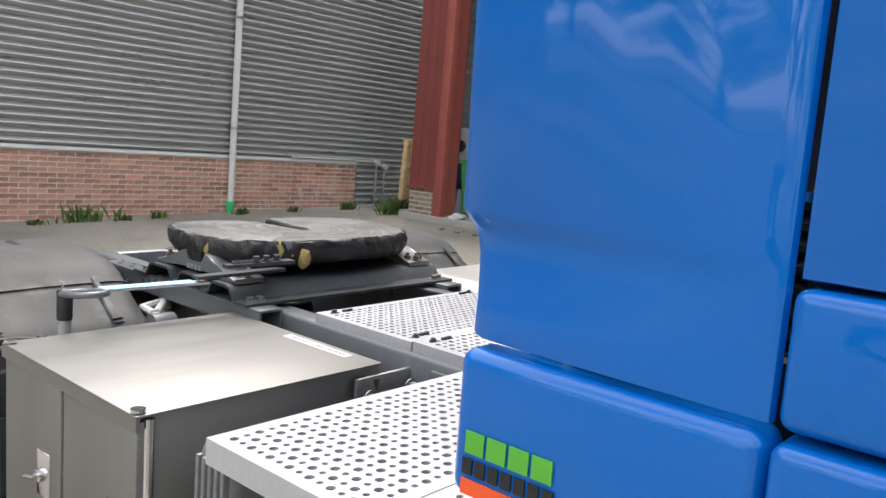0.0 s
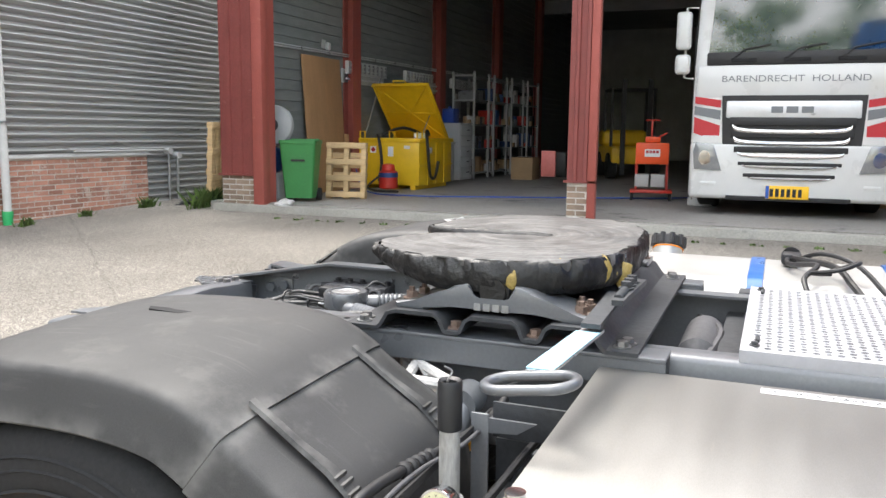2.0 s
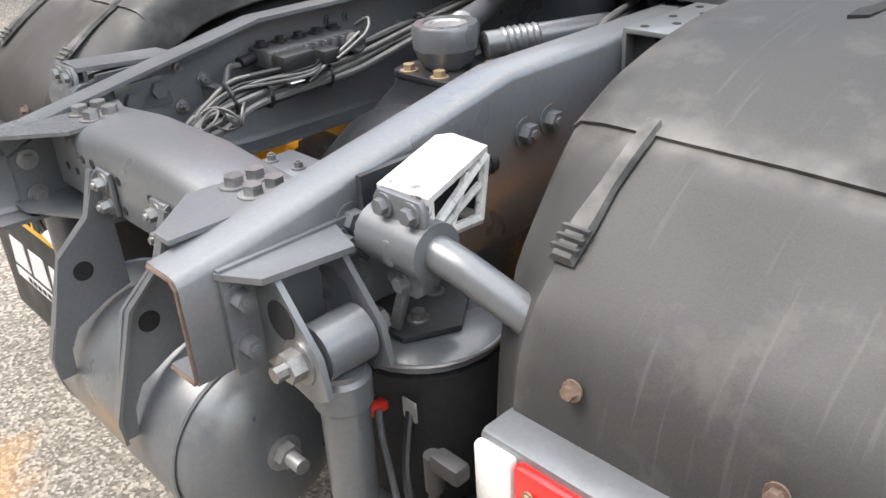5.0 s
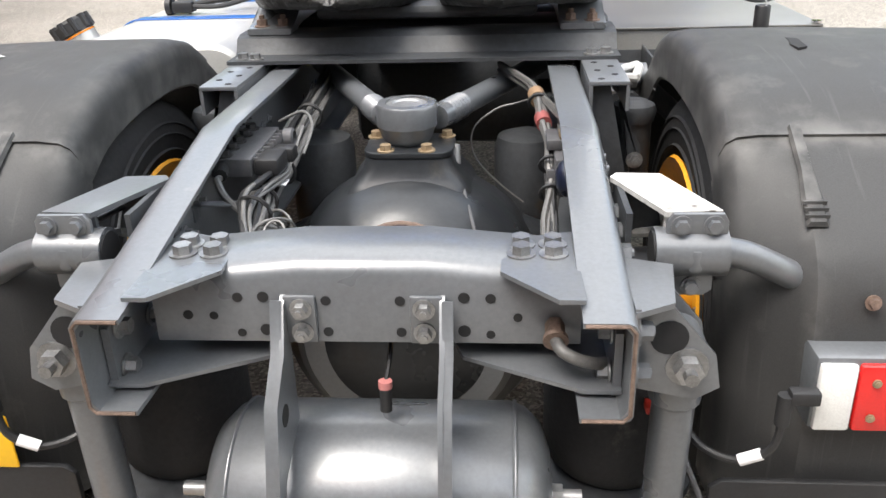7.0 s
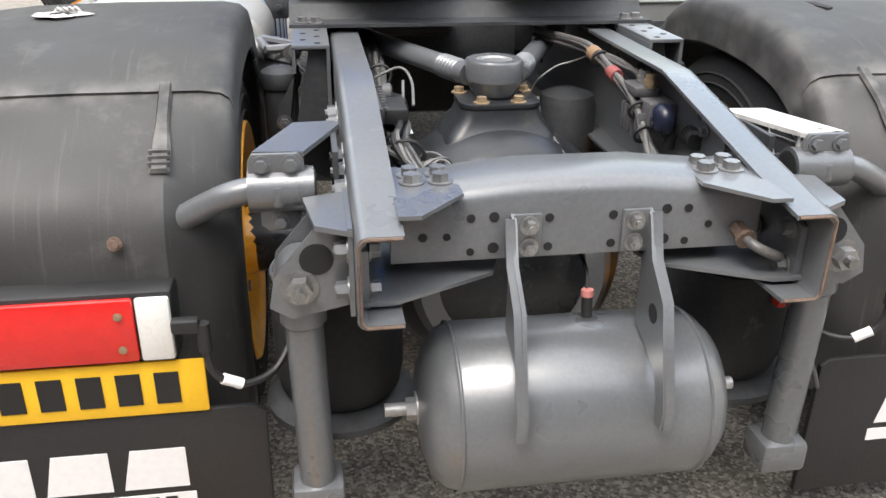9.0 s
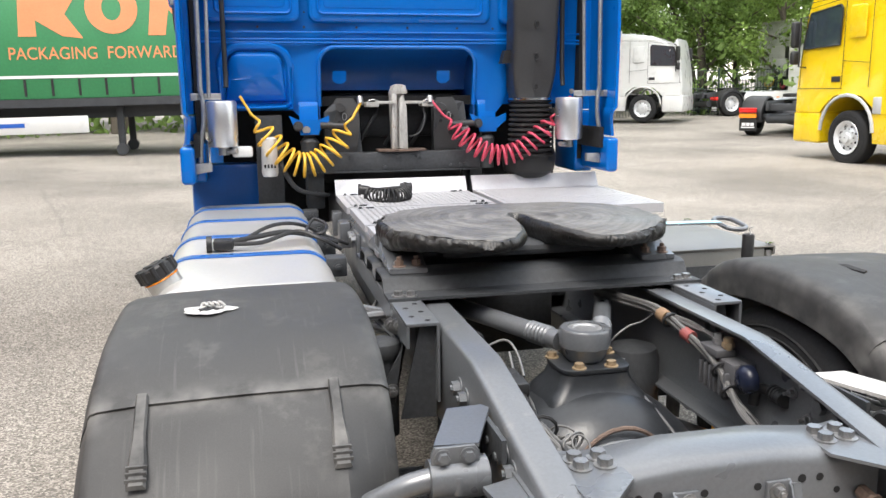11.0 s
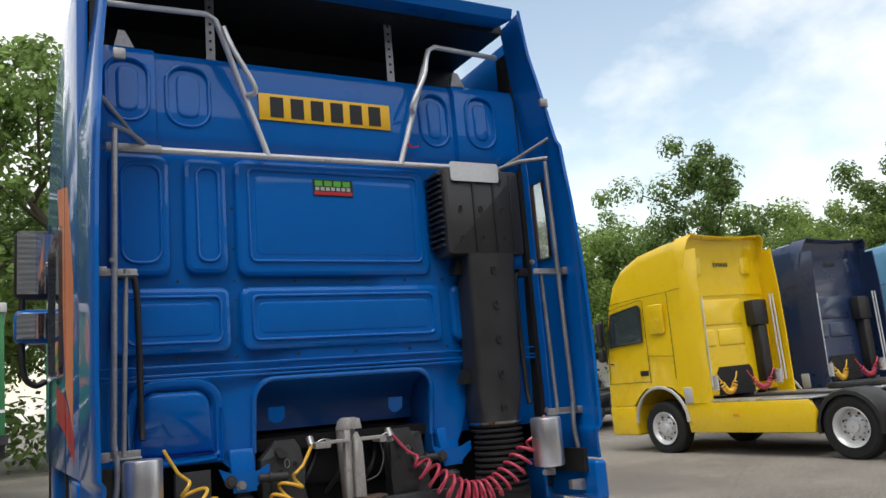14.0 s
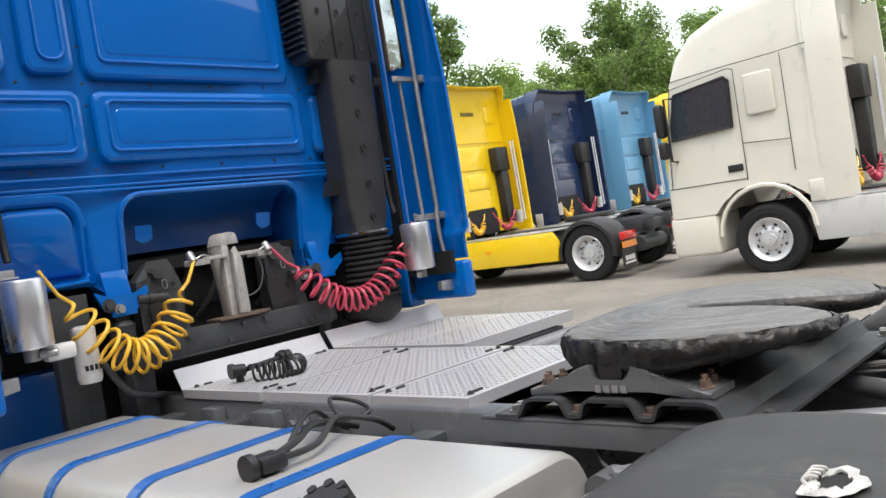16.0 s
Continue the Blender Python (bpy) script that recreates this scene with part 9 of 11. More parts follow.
        for t in range(-10, 191, 20):
            c, si = math.cos(radians(t)), math.sin(radians(t))
            rws_.append([bm.verts.new((s * a, r_ * c, 0.5 + r_ * si * 1.02)) for a, r_ in ((0.62, 0.53), (0.64, 0.58), (1.18, 0.59), (1.23, 0.56), (1.24, 0.50), (1.22, 0.50), (1.16, 0.56), (0.66, 0.56))])
        for i in range(len(rws_) - 1):
            bridge(bm, rws_[i], rws_[i + 1])
        bm.faces.new(rws_[0])
        bm.faces.new(rws_[-1])
        part("mudguard", bm, PLASTD, T)
        bm = B()
        a, b = sorted((s * 0.72, s * 1.20))
        bx(bm, a, b, -0.72, -0.64, 0.66, 0.79, 0.01)
        part("tail_lamp", bm, REDL, T)
        bm = B()
        bx(bm, a, b, -0.70, -0.67, 0.52, 0.63)
        part("rear_plate", bm, AMBL if s < 0 else PLASTD, T)
        bm = B()
        bx(bm, a, b, -0.66, -0.64, 0.16, 0.50)
        fl_ = part("mud_flap", bm, PLASTD, T)
        bm = B()
        for q in range(3):
            bx(bm, s * 0.96 - 0.17 + 0.12 * q, s * 0.96 - 0.07 + 0.12 * q, -0.664, -0.660, 0.30, 0.38)
        bx(bm, s * 0.96 - 0.19, s * 0.96 + 0.19, -0.664, -0.660, 0.24, 0.275)
        pieces("flap_bar", bm, INKW, fl_)
        bm = B()
        bx(bm, min(s * 0.32, s * 0.40), max(s * 0.32, s * 0.40), -0.9, 4.9, 0.72, 0.97, 0.01)
        part("frame_rail", bm, CHASD, T)
    bm = B()
    bx(bm, -0.4, 0.4, -0.80, -0.68, 0.72, 0.90, 0.01)
    cyl(bm, (-1.0, 0, 0.5), (1.0, 0, 0.5), 0.10, n=14)
    lathe(bm, (0, -0.30, 0.55), (0, 1, 0), [(0, 0.1), (0.08, 0.22), (0.3, 0.25), (0.55, 0.15)], 20)
    cyl(bm, (-0.45, -0.6, 0.5), (0.45, -0.6, 0.5), 0.13, n=18)
    bx(bm, -1.0, 1.0, 0.7, 3.2, 0.45, 0.93, 0.04)
    part("chassis", bm, CHASD, T)
    bm = B()
    lathe(bm, (0, 0.55, 1.05), (0, 0, 1), [(0, 0.46), (0.04, 0.47), (0.09, 0.45), (0.095, 0.02)], 28)
    part("coupling_plate", bm, GREASED, T)
    # flared collar of the roof spoiler: a side blade each, and the lip between them
    if roof > 3.5:
        for s in (-1, 1):
            bm = B()
            rw2 = []
            for zz, yy, wx in ((zr - 0.95, 2.98, 0.0), (zr - 0.60, 2.90, 0.004), (zr - 0.25, 2.82, 0.010), (zr - 0.04, 2.74, 0.02), (zr + 0.03, 2.72, -0.01)):
                w = hw * (1 - 0.10 * max(0.0, (zz - 2.2) / (zr - 2.2)) ** 2) - 0.02 + wx - max(0.0, zz - zr + 0.1) * 0.5
                rw2.append([bm.verts.new((s * a, b, zz)) for a, b in ((w, 3.08), (w + 0.004, yy + 0.06), (w + 0.012, yy), (w - 0.018, yy), (w - 0.03, yy + 0.06), (w - 0.03, 3.08))])
            for i in range(len(rw2) - 1):
                bridge(bm, rw2[i], rw2[i + 1])
            bm.faces.new(rw2[0])
            bm.faces.new(rw2[-1])
            part("spoiler_blade", bm, paint, cabo)
        bm = B()
        rw2 = []
        for q in range(9):
            xx = -1.02 + 0.255 * q
            dip = 0.045 * (1 - (xx / 1.02) ** 2)
            rw2.append([bm.verts.new((xx, a, b - dip)) for a, b in ((3.15, zr + 0.02), (2.80, zr + 0.045), (2.73, zr + 0.055), (2.74, zr + 0.03), (2.82, zr + 0.005), (3.15, zr - 0.03))])
        for i in range(8):
            bridge(bm, rw2[i], rw2[i + 1])
        bm.faces.new(rw2[0])
        bm.faces.new(rw2[-1])
        part("spoiler_lip", bm, paint, cabo)
        for s in (-1, 1):
            bm = B()
            pad(bm, rrect(s * 0.72 - 0.16, s * 0.72 + 0.16, zr - 0.72, zr - 0.36, 0.07), "y", 2.99, -0.02, 0.03)
            part("pressed_ring", bm, paint, cabo)
    # rear wall details
    bm = B()
    for a, b, c, d in ((-0.95, 0.45, 2.35, 2.85), (-0.95, -0.4, 1.95, 2.28), (-0.32, 0.45, 1.95, 2.28)):
        pad(bm, rrect(a, b, c, d, 0.05), "y", 3.021, -0.02, 0.03)
    bx(bm, -1.1, 1.1, 3.0, 3.021, 2.93, 2.96)
    part("pressed_panel", bm, paint, cabo)
    bm = B()
    prism(bm, [(-0.5, 1.03), (0.5, 1.03), (0.5, 1.45), (0.42, 1.56), (-0.42, 1.56), (-0.5, 1.45)], "y", 2.99, 3.03)
    part("rear_opening", bm, DARK, cabo)
    bm = B()
    bx(bm, 0.55, 0.98, 2.80, 3.02, 2.3, 2.8, 0.03)
    bx(bm, 0.66, 0.92, 2.82, 3.02, 1.2, 2.3, 0.03)
    part("intake_duct", bm, PLASTD, cabo)
    bm = B()
    for sx in (-1, 1):
        for q in (0.0, 0.10):
            cyl(bm, (sx * (1.12 - q), 2.72, 1.2), (sx * (1.08 - q), 2.72, 2.9), 0.018, n=8)
    pieces("pole", bm, SILV, cabo)
    bm = B()
    for sx, n0 in ((-1, 0), (1, 1)):
        cyl(bm, (sx * 0.92, 2.75, 1.15), (sx * 0.92, 2.75, 1.42), 0.08, n=14)
    pieces("canister", bm, ALU, cabo)
    if hoses:
        bm = B()
        tube(bm, coil((-0.8, 2.78, 1.45), (-0.15, 2.85, 1.45), 0.36, 12, 0.045), 0.014, 6)
        part("yellow_air_line", bm, HOSEY, cabo)
        bm = B()
        tube(bm, coil((0.15, 2.85, 1.45), (0.85, 2.78, 1.45), 0.36, 12, 0.045), 0.014, 6)
        part("red_air_line", bm, HOSER, cabo)
    bm = B()
    plate_bars(bm, -0.22, 0.22, zr - 0.55, zr - 0.47, "y", 2.985, 0.012, 6)
    pieces("roof_bar", bm, INK, cabo)
    if front:
        # grille, bumper lamps, screen and stripes as the nose shows them
        before = set(bpy.data.objects)
        bm = B()
        prism(bm, [(-1.06, 1.98), (1.06, 1.98), (1.0, 2.66), (0.9, 2.72), (-0.9, 2.72), (-1.0, 2.66)], "y", 5.10, 5.215)
        part("windscreen", bm, SCREEN, cabo)
        bm = B()
        bx(bm, -1.08, 1.08, 5.15, 5.245, 1.84, 2.0, 0.02)
        tr_ = part("wiper_tray", bm, PLASTD, cabo)
        for q in (-0.65, 0.0, 0.65):
            bm = B()
            tube(bm, [(q + 0.1, 5.25, 1.92), (q - 0.02, 5.255, 2.02), (q - 0.35, 5.23, 2.07)], 0.012, 6)
            part("wiper", bm, PLASTD, tr_)
        bm = B()
        for q in (-0.65, -0.02, 0.62):
            bx(bm, q - 0.16, q + 0.16, 5.24, 5.25, 1.87, 1.92, 0.01)
        pieces("tray_vent", bm, DARK, tr_)
        bm = B()
        bx(bm, -1.19, 1.19, 5.15, 5.255, 1.36, 1.84, 0.03)
        part("front_panel", bm, paint, cabo)
        writing("BARENDRECHT  HOLLAND", 0.115, INKGREY, cabo, pose(0, 5.258, 1.78, 90, 0, 180), 1.25, "town_writing", 0.003)
        bm = B()
        prism(bm, [(-0.86, 1.40), (0.86, 1.40), (0.83, 1.0), (0.72, 0.72), (0.52, 0.50), (-0.52, 0.50), (-0.72, 0.72), (-0.83, 1.0)], "y", 5.20, 5.275)
        part("grille", bm, PLASTD, cabo, "dark grille with chrome slats")
        bm = B()
        bx(bm, -0.80, 0.80, 5.27, 5.30, 1.13, 1.33, 0.02)
        bd = part("badge_panel", bm, SILV, cabo)
        bm = B()
        for q in range(3):
            bx(bm, -0.25 + 0.18 * q, -0.11 + 0.18 * q, 5.30, 5.306, 1.19, 1.265)
        pieces("badge_bar", bm, INKGREY, bd)
        for q, (w, zz) in enumerate(((0.70, 1.07), (0.68, 1.007), (0.63, 0.90), (0.57, 0.765), (0.5, 0.606))):
            bm = B()
            tube(bm, curve_pts([(-w, 5.28, zz + 0.05), (-w + 0.06, 5.295, zz), (0, 5.31, zz - 0.01), (w - 0.06, 5.295, zz), (w, 5.28, zz + 0.05)], 4), 0.013, 8)
            part("chrome_slat", bm, CHROME, cabo)
            bm = B()
            bx(bm, -w - 0.05, w + 0.05, 5.275, 5.30, zz + 0.02, zz + 0.07, 0.008)
            part("grille_slat", bm, PLASTD, cabo)
        for s in (-1, 1):
            bm = B()
            pl_ = [(s * 0.82, 0.70), (s * 1.17, 0.72), (s * 1.19, 0.92), (s * 1.16, 1.0), (s * 0.93, 0.98)]
            prism(bm, pl_, "y", 5.25, 5.312, 0.01)
            hl_ = part("headlamp", bm, SCREENG, cabo)
            bm = B()
            cyl(bm, (s * 1.04, 5.31, 0.86), (s * 1.04, 5.325, 0.86), 0.075, n=20)
            part("reflector", bm, CHROME, hl_)
            bm = B()
            bx(bm, s * 0.98 - 0.10, s * 0.98 + 0.10, 5.29, 5.30, 0.50, 0.55, 0.01)
            part("fog_lamp", bm, CLRL, cabo)
            for z0, z1, mt in ((1.27, 1.36, INKR), (1.14, 1.24, INKGREY), (1.02, 1.11, INKR)):
                bm = B()
                prism(bm, [(s * 0.87, z0 - 0.02), (s * 1.20, z0 + 0.03), (s * 1.20, z1 + 0.03), (s * 0.87, z1 - 0.02)], "y", 5.262, 5.268)
                part("stripe", bm, mt, cabo)
        bm = B()
        bx(bm, -0.26, 0.26, 5.30, 5.31, 0.405, 0.515, 0.004)
        np_ = part("number_plate", bm, PLATEY, cabo)
        bm = B()
        plate_bars(bm, -0.19, 0.22, 0.43, 0.49, "y", 5.311, 0.003, 6)
        pieces("plate_bar", bm, INK, np_)
        bm = B()
        bx(bm, 0.215, 0.258, 5.3105, 5.313, 0.408, 0.512)
        part("plate_band", bm, PLATEB, np_)
        bm = B()
        bx(bm, -0.75, 0.75, 5.285, 5.296, 0.37, 0.43, 0.01)
        part("bumper_grille", bm, PLASTD, cabo)
        # heights of the nose, stretched to this taller cab
        hz = ((0.36, 0.20), (0.46, 0.30), (0.50, 0.40), (0.86, 0.74), (1.0, 0.96), (1.13, 1.28), (1.33, 1.50), (1.40, 1.57), (1.6, 1.76), (1.84, 1.96), (2.0, 2.13), (2.72, 3.0))
        for o in set(bpy.data.objects) - before:
            if o.type == "MESH" and o.name.split(".")[0] != "town_writing":
                for v in o.data.vertices:
                    v.co.z = float(np.interp(v.co.z, [a for a, b in hz], [b for a, b in hz]))
    if not with_cab:
        for o in list(cabo.children_recursive) + [cabo]:
            bpy.data.objects.remove(o)
    return T

far_tractor("yellow tractor unit with yellow skirts and silver rims, parked", YELL, 11.29, 8.43, 2.9, roof=4.04)
far_tractor("dark navy blue tractor unit, parked beside a yellow one", NAVY, 14.9, 8.7, 2.0, skirt=CHASD, roof=4.04)
far_tractor("pale metallic blue tractor unit, parked in a row", LBLUE, 18.5, 8.9, 2.0, skirt=CHASD, roof=4.04)
far_tractor("yellow tractor unit at the end of the row", YELL, 22.2, 9.1, 2.0, roof=4.04)
far_tractor("cream white tractor unit with white skirts, parked", CREAM, 10.85, 1.18, 1.5, skirt=WHITE, roof=3.95)
far_tractor("white day-cab tractor unit with a curved roof deflector, far off", WHITE, 10.9, 30.5, -128, roof=3.2, hoses=False)
far_tractor("white tractor unit standing in front of the trees", WHITE, 18.6, 31.2, -90)
far_tractor("dark tractor unit chassis, its rear towards the yard", PLASTD, 13.6, 19.0, -55, with_cab=False)
far_tractor("white tractor unit with red and grey stripes inside the workshop", WHITE, -9.28 - 5.30, 2.22, -90, front=True, group="", z=FLOOR)

# green curtain-sided trailer
def trailer():
    T = thing("trailer", "green curtain-sided trailer with orange shapes and white skirt boards", "trailer", m=pose(0, 18.6, gz(-4, 18.6)))
    bm = B()
    bx(bm, -12.4, -1.2, 0, 2.5, 1.30, 3.72, 0.02)
    part("curtain", bm, GTARP, T)
    bm = B()
    bx(bm, -12.45, -1.15, -0.04, 2.54, 3.72, 3.92, 0.03)
    part("roof_rail", bm, BLOCKW, T)
    bm = B()
    bx(bm, -12.45, -1.15, -0.03, 2.53, 1.12, 1.30)
    bx(bm, -12.4, -1.2, 0.5, 0.65, 0.85, 1.12)
    bx(bm, -12.4, -1.2, 1.85, 2.0, 0.85, 1.12)
    part("chassis_beam", bm, CHASD, T)
    bm = B()
    bx(bm, -12.4, -1.2, -0.012, -0.004, 1.74, 1.80)
    part("white_line", bm, INKW, T)
    for q in range(20):
        xx = -12.1 + 0.55 * q
        bm = B()
        bx(bm, xx - 0.025, xx + 0.025, -0.02, 0.0, 1.36, 1.72)
        part("strap", bm, PLASTD, T)
    bm = B()
    bx(bm, -8.4, -4.3, -0.02, 0.03, 0.55, 0.92, 0.01)
    sb_ = part("skirt_board", bm, WHITE, T)
    bm = B()
    bx(bm, -6.35, -5.6, -0.026, -0.021, 0.70, 0.79)
    part("maker_bar", bm, PLATEB, sb_)
    for xx in (-9.0, -10.3, -11.6):
        wheel_y(T, xx, 0.20)
    for yy in (0.35, 2.15):
        bm = B()
        bx(bm, -3.75, -3.6, yy - 0.07, yy + 0.07, 0.10, 1.12, 0.01)
        lathe(bm, (-3.68, yy - 0.12, 0.14), (0, 1, 0), [(0, 0.13), (0.24, 0.13)], 18)
        part("landing_leg", bm, CHASD, T)
    # big orange shapes in place of the carrier's name, then its trade
    def slab(poly):
        bm = B()
        prism(bm, poly, "y", -0.010, -0.004)
        part("orange_shape", bm, INKO, T)
    zt, zb = 3.66, 2.62
    for xa, xb in ((-11.2, -10.1), (-9.95, -8.85), (-8.6, -7.3), (-5.52, -4.22)):
        slab([(xa, zb), (xa + 0.36, zb), (xa + 0.36, zb + 0.34), (xb - 0.42, zb), (xb, zb - 0.05), (xb - 0.34, zb + 0.46), (xb - 0.14, zt - 0.28), (xb - 0.40, zt), (xa + 0.08, zt)])
    bm = B()
    for cx_ in (-6.45, -3.60):
        cz_ = (zt + zb) / 2 + 0.06
        o_ = [bm.verts.new((cx_ + 0.54 * math.cos(2 * math.pi * k / 28), -0.010, cz_ + 0.54 * math.sin(2 * math.pi * k / 28))) for k in range(28)]
        i_ = [bm.verts.new((cx_ + 0.20 * math.cos(2 * math.pi * k / 28), -0.010, cz_ + 0.26 * math.sin(2 * math.pi * k / 28))) for k in range(28)]
        bridge(bm, o_, i_)
    pieces("orange_ring", bm, INKO, T)
    slab([(-2.88, zb), (-2.52, zb), (-2.42, zb + 0.55), (-1.98, zb), (-1.62, zb + 0.02), (-1.45, zt + 0.05), (-1.80, zt + 0.05), (-1.92, zb + 0.52), (-2.32, zt + 0.03), (-2.74, zt)])
    writing("PACKAGING", 0.37, INKO, T, pose(-4.86, -0.008, 2.25, 90, 0, 0), 1.0, "trade_writing", 0.003, 1.774)
    writing("FORWARDING", 0.37, INKO, T, pose(-2.69, -0.008, 2.25, 90, 0, 0), 1.0, "trade_writing", 0.003, 2.12)
    return T

def wheel_y(parent, x, y):
    wh = new("wheel")
    wh.parent = parent
    bm = B()
    lathe(bm, (x, y - 0.15, 0.5), (0, 1, 0), [(0, 0.30), (0.0, 0.43), (0.03, 0.49), (0.06, 0.5), (0.30, 0.5), (0.33, 0.3)], 36, False)
    part("tyre", bm, RUB, wh)
    bm = B()
    lathe(bm, (x, y - 0.15, 0.5), (0, 1, 0), [(0, 0.30), (0.08, 0.26), (0.12, 0.18), (0.05, 0.10), (0.04, 0.01)], 28, False)
    part("rim", bm, SILV, wh)

trailer()

# ---------------------------------------------------------------- trees and undergrowth
def leaf_cloud(bm, clumps, n, size, rng):
    for c, r in clumps:
        for _ in range(n):
            u = Vector((rng.gauss(0, 1), rng.gauss(0, 1), rng.gauss(0, 1))).normalized()
            p = Vector(c) + Vector((u.x * r[0], u.y * r[1], u.z * r[2])) * (rng.random() ** 0.4)
            d = (u + Vector((rng.uniform(-0.7, 0.7), rng.uniform(-0.7, 0.7), rng.uniform(0.0, 0.9)))).normalized()
            a, b, _n = frame_of(d)
            t = rng.uniform(0, 6.28)
            s1 = size * rng.uniform(0.6, 1.3)
            e1 = (a * math.cos(t) + b * math.sin(t)) * s1
            e2 = (b * math.cos(t) - a * math.sin(t)) * s1 * 0.55
            bm.faces.new([bm.verts.new(p + e1), bm.verts.new(p + e2 + e1 * 0.2), bm.verts.new(p - e1), bm.verts.new(p - e2 - e1 * 0.1)])

def tree_meshes(seed, h, spread, mat, slim=False):
    rng = random.Random(seed)
    bm = B()
    trunk_top = h * 0.72
    path = [Vector((0, 0, -0.3))]
    for i in range(1, 7):
        path.append(Vector((rng.uniform(-0.12, 0.12) * i, rng.uniform(-0.12, 0.12) * i, trunk_top * i / 6)))
    tube(bm, path, [0.026 * h * (1 - 0.13 * i) for i in range(7)], 9)
    clumps = []
    n_l = 15 if not slim else 12
    for i in range(n_l):
        t = 0.22 + 0.76 * i / n_l
        base = path[int(t * 6)].lerp(path[min(6, int(t * 6) + 1)], t * 6 % 1)
        ang = i * 2.4 + rng.uniform(-0.5, 0.5)
        L = spread * (1.15 - 0.75 * abs(t - 0.45)) * rng.uniform(0.65, 1.1)
        tip = base + Vector((math.cos(ang) * L, math.sin(ang) * L, h * rng.uniform(0.08, 0.2)))
        mid_ = base.lerp(tip, 0.5) + Vector((0, 0, rng.uniform(-0.2, 0.3)))
        tube(bm, [base, mid_, tip], [0.009 * h * (1 - 0.6 * t), 0.006 * h * (1 - 0.5 * t), 0.03], 6)
        for k in range(3):
            c = base.lerp(tip, 0.55 + 0.25 * k) + Vector((rng.uniform(-0.7, 0.7), rng.uniform(-0.7, 0.7), rng.uniform(-0.3, 0.7)))
            rr_ = rng.uniform(0.75, 1.35) * spread * 0.27
            clumps.append((c, (rr_, rr_, rr_ * 0.75)))
    for i in range(7):
        c = path[6] + Vector((rng.uniform(-1, 1) * spread * 0.35, rng.uniform(-1, 1) * spread * 0.35, rng.uniform(0.0, h * 0.26)))
        rr_ = rng.uniform(0.6, 1.1) * spread * 0.25
        clumps.append((c, (rr_, rr_, rr_ * 0.9)))
    wood = finish("trunk", bm, BARK)
    bm2 = B()
    leaf_cloud(bm2, clumps, 250 if not slim else 180, 0.125, rng)
    me = bpy.data.meshes.new("crown")
    bm2.to_mesh(me)
    bm2.free()
    me.materials.append(mat)
    return wood, me

KINDS = [tree_meshes(1, 13.0, 4.2, LEAF), tree_meshes(2, 12.0, 4.6, LEAFB), tree_meshes(3, 14.0, 3.6, LEAFD), tree_meshes(4, 11.0, 4.4, LEAFB), tree_meshes(5, 13.5, 3.4, LEAF, True)]

def tree(kind, x, y, k, rot):
    T = thing("tree", ("tall broadleaf tree with an uneven dense green crown", "spreading broadleaf tree with bright green leaves", "tall dark green broadleaf tree", "low wide tree with bright green leaves", "slender tree with open light foliage")[kind], "tree", "trees round the yard", pose(x, y, gz(x, y), 0, 0, rot) @ Matrix.Scale(k, 4))
    for nm, me in zip(("trunk", "crown"), KINDS[kind]):
        ob = new(nm, me)
        ob.parent = T

rngt = random.Random(21)
spots = []
for i in range(13):
    spots.append((-27 + 3.1 * i + rngt.uniform(-1, 1), 31 + rngt.uniform(-2.5, 3), 1.02 + rngt.uniform(-0.14, 0.14), (4, 0, 4, 4, 0)[i % 5]))
for i in range(10):
    spots.append((-24 + 4.3 * i, 39 + rngt.uniform(-2, 2), 0.72 + rngt.uniform(-0.1, 0.2), (0, 2, 1)[i % 3]))
for i in range(14):
    a = radians(16 + 4.0 * i)
    d = 43 + rngt.uniform(-3, 3)
    spots.append((d * math.sin(a), d * math.cos(a), 0.72 + rngt.uniform(-0.13, 0.11), (1, 0, 3, 0, 1, 3)[i % 6]))
for i in range(12):
    a = radians(20 + 4.6 * i)
    d = 51 + rngt.uniform(-3, 3)
    spots.append((d * math.sin(a), d * math.cos(a), 0.80 + rngt.uniform(-0.1, 0.16), (0, 2, 1, 3)[i % 4]))
spots += [(22.0, 31.5, 0.74, 1), (25.0, 29.5, 0.70, 0), (19.5, 34.0, 0.78, 0), (28.5, 27.5, 0.66, 3), (31.5, 24.0, 0.66, 1), (35.0, 17.5, 0.70, 0), (37.5, 21.0, 0.72, 1)]
# a few tall single crowns that stand above the row, and trees closing the far sides
spots += [(26.9, 26.0, 0.86, 2), (34.0, 20.5, 0.78, 2), (40.0, 24.5, 0.92, 2)]
for i in range(9):
    a = radians(78 + 11 * i)
    spots.append((48 * math.sin(a), 48 * math.cos(a), 1.1, i % 4))
for i in range(8):
    spots.append((-40 - 3 * (i % 2), 4 + 5.0 * i, 1.15, i % 4))
for x, y, k, kd in spots:
    tree(kd, x, y, k, rngt.uniform(0, 360))

bm = B()
rng2 = random.Random(9)
cl = []
for i in range(70):
    a = radians(-32 + 1.6 * i)
    d = 37.5 + rng2.uniform(-1.0, 2.5) if i > 20 else 30 + rng2.uniform(-1, 2)
    cl.append(((d * math.sin(a), d * math.cos(a), 0.9 + rng2.uniform(0, 1.2)), (1.4, 1.4, 1.2 + rng2.random())))
leaf_cloud(bm, cl, 130, 0.17, rng2)
me = bpy.data.meshes.new("undergrowth")
bm.to_mesh(me)
bm.free()
me.materials.append(LEAF)
tagged(new("undergrowth", me), "dense green shrubs and brambles along the yard's edge", "shrubs", kind="stuff")

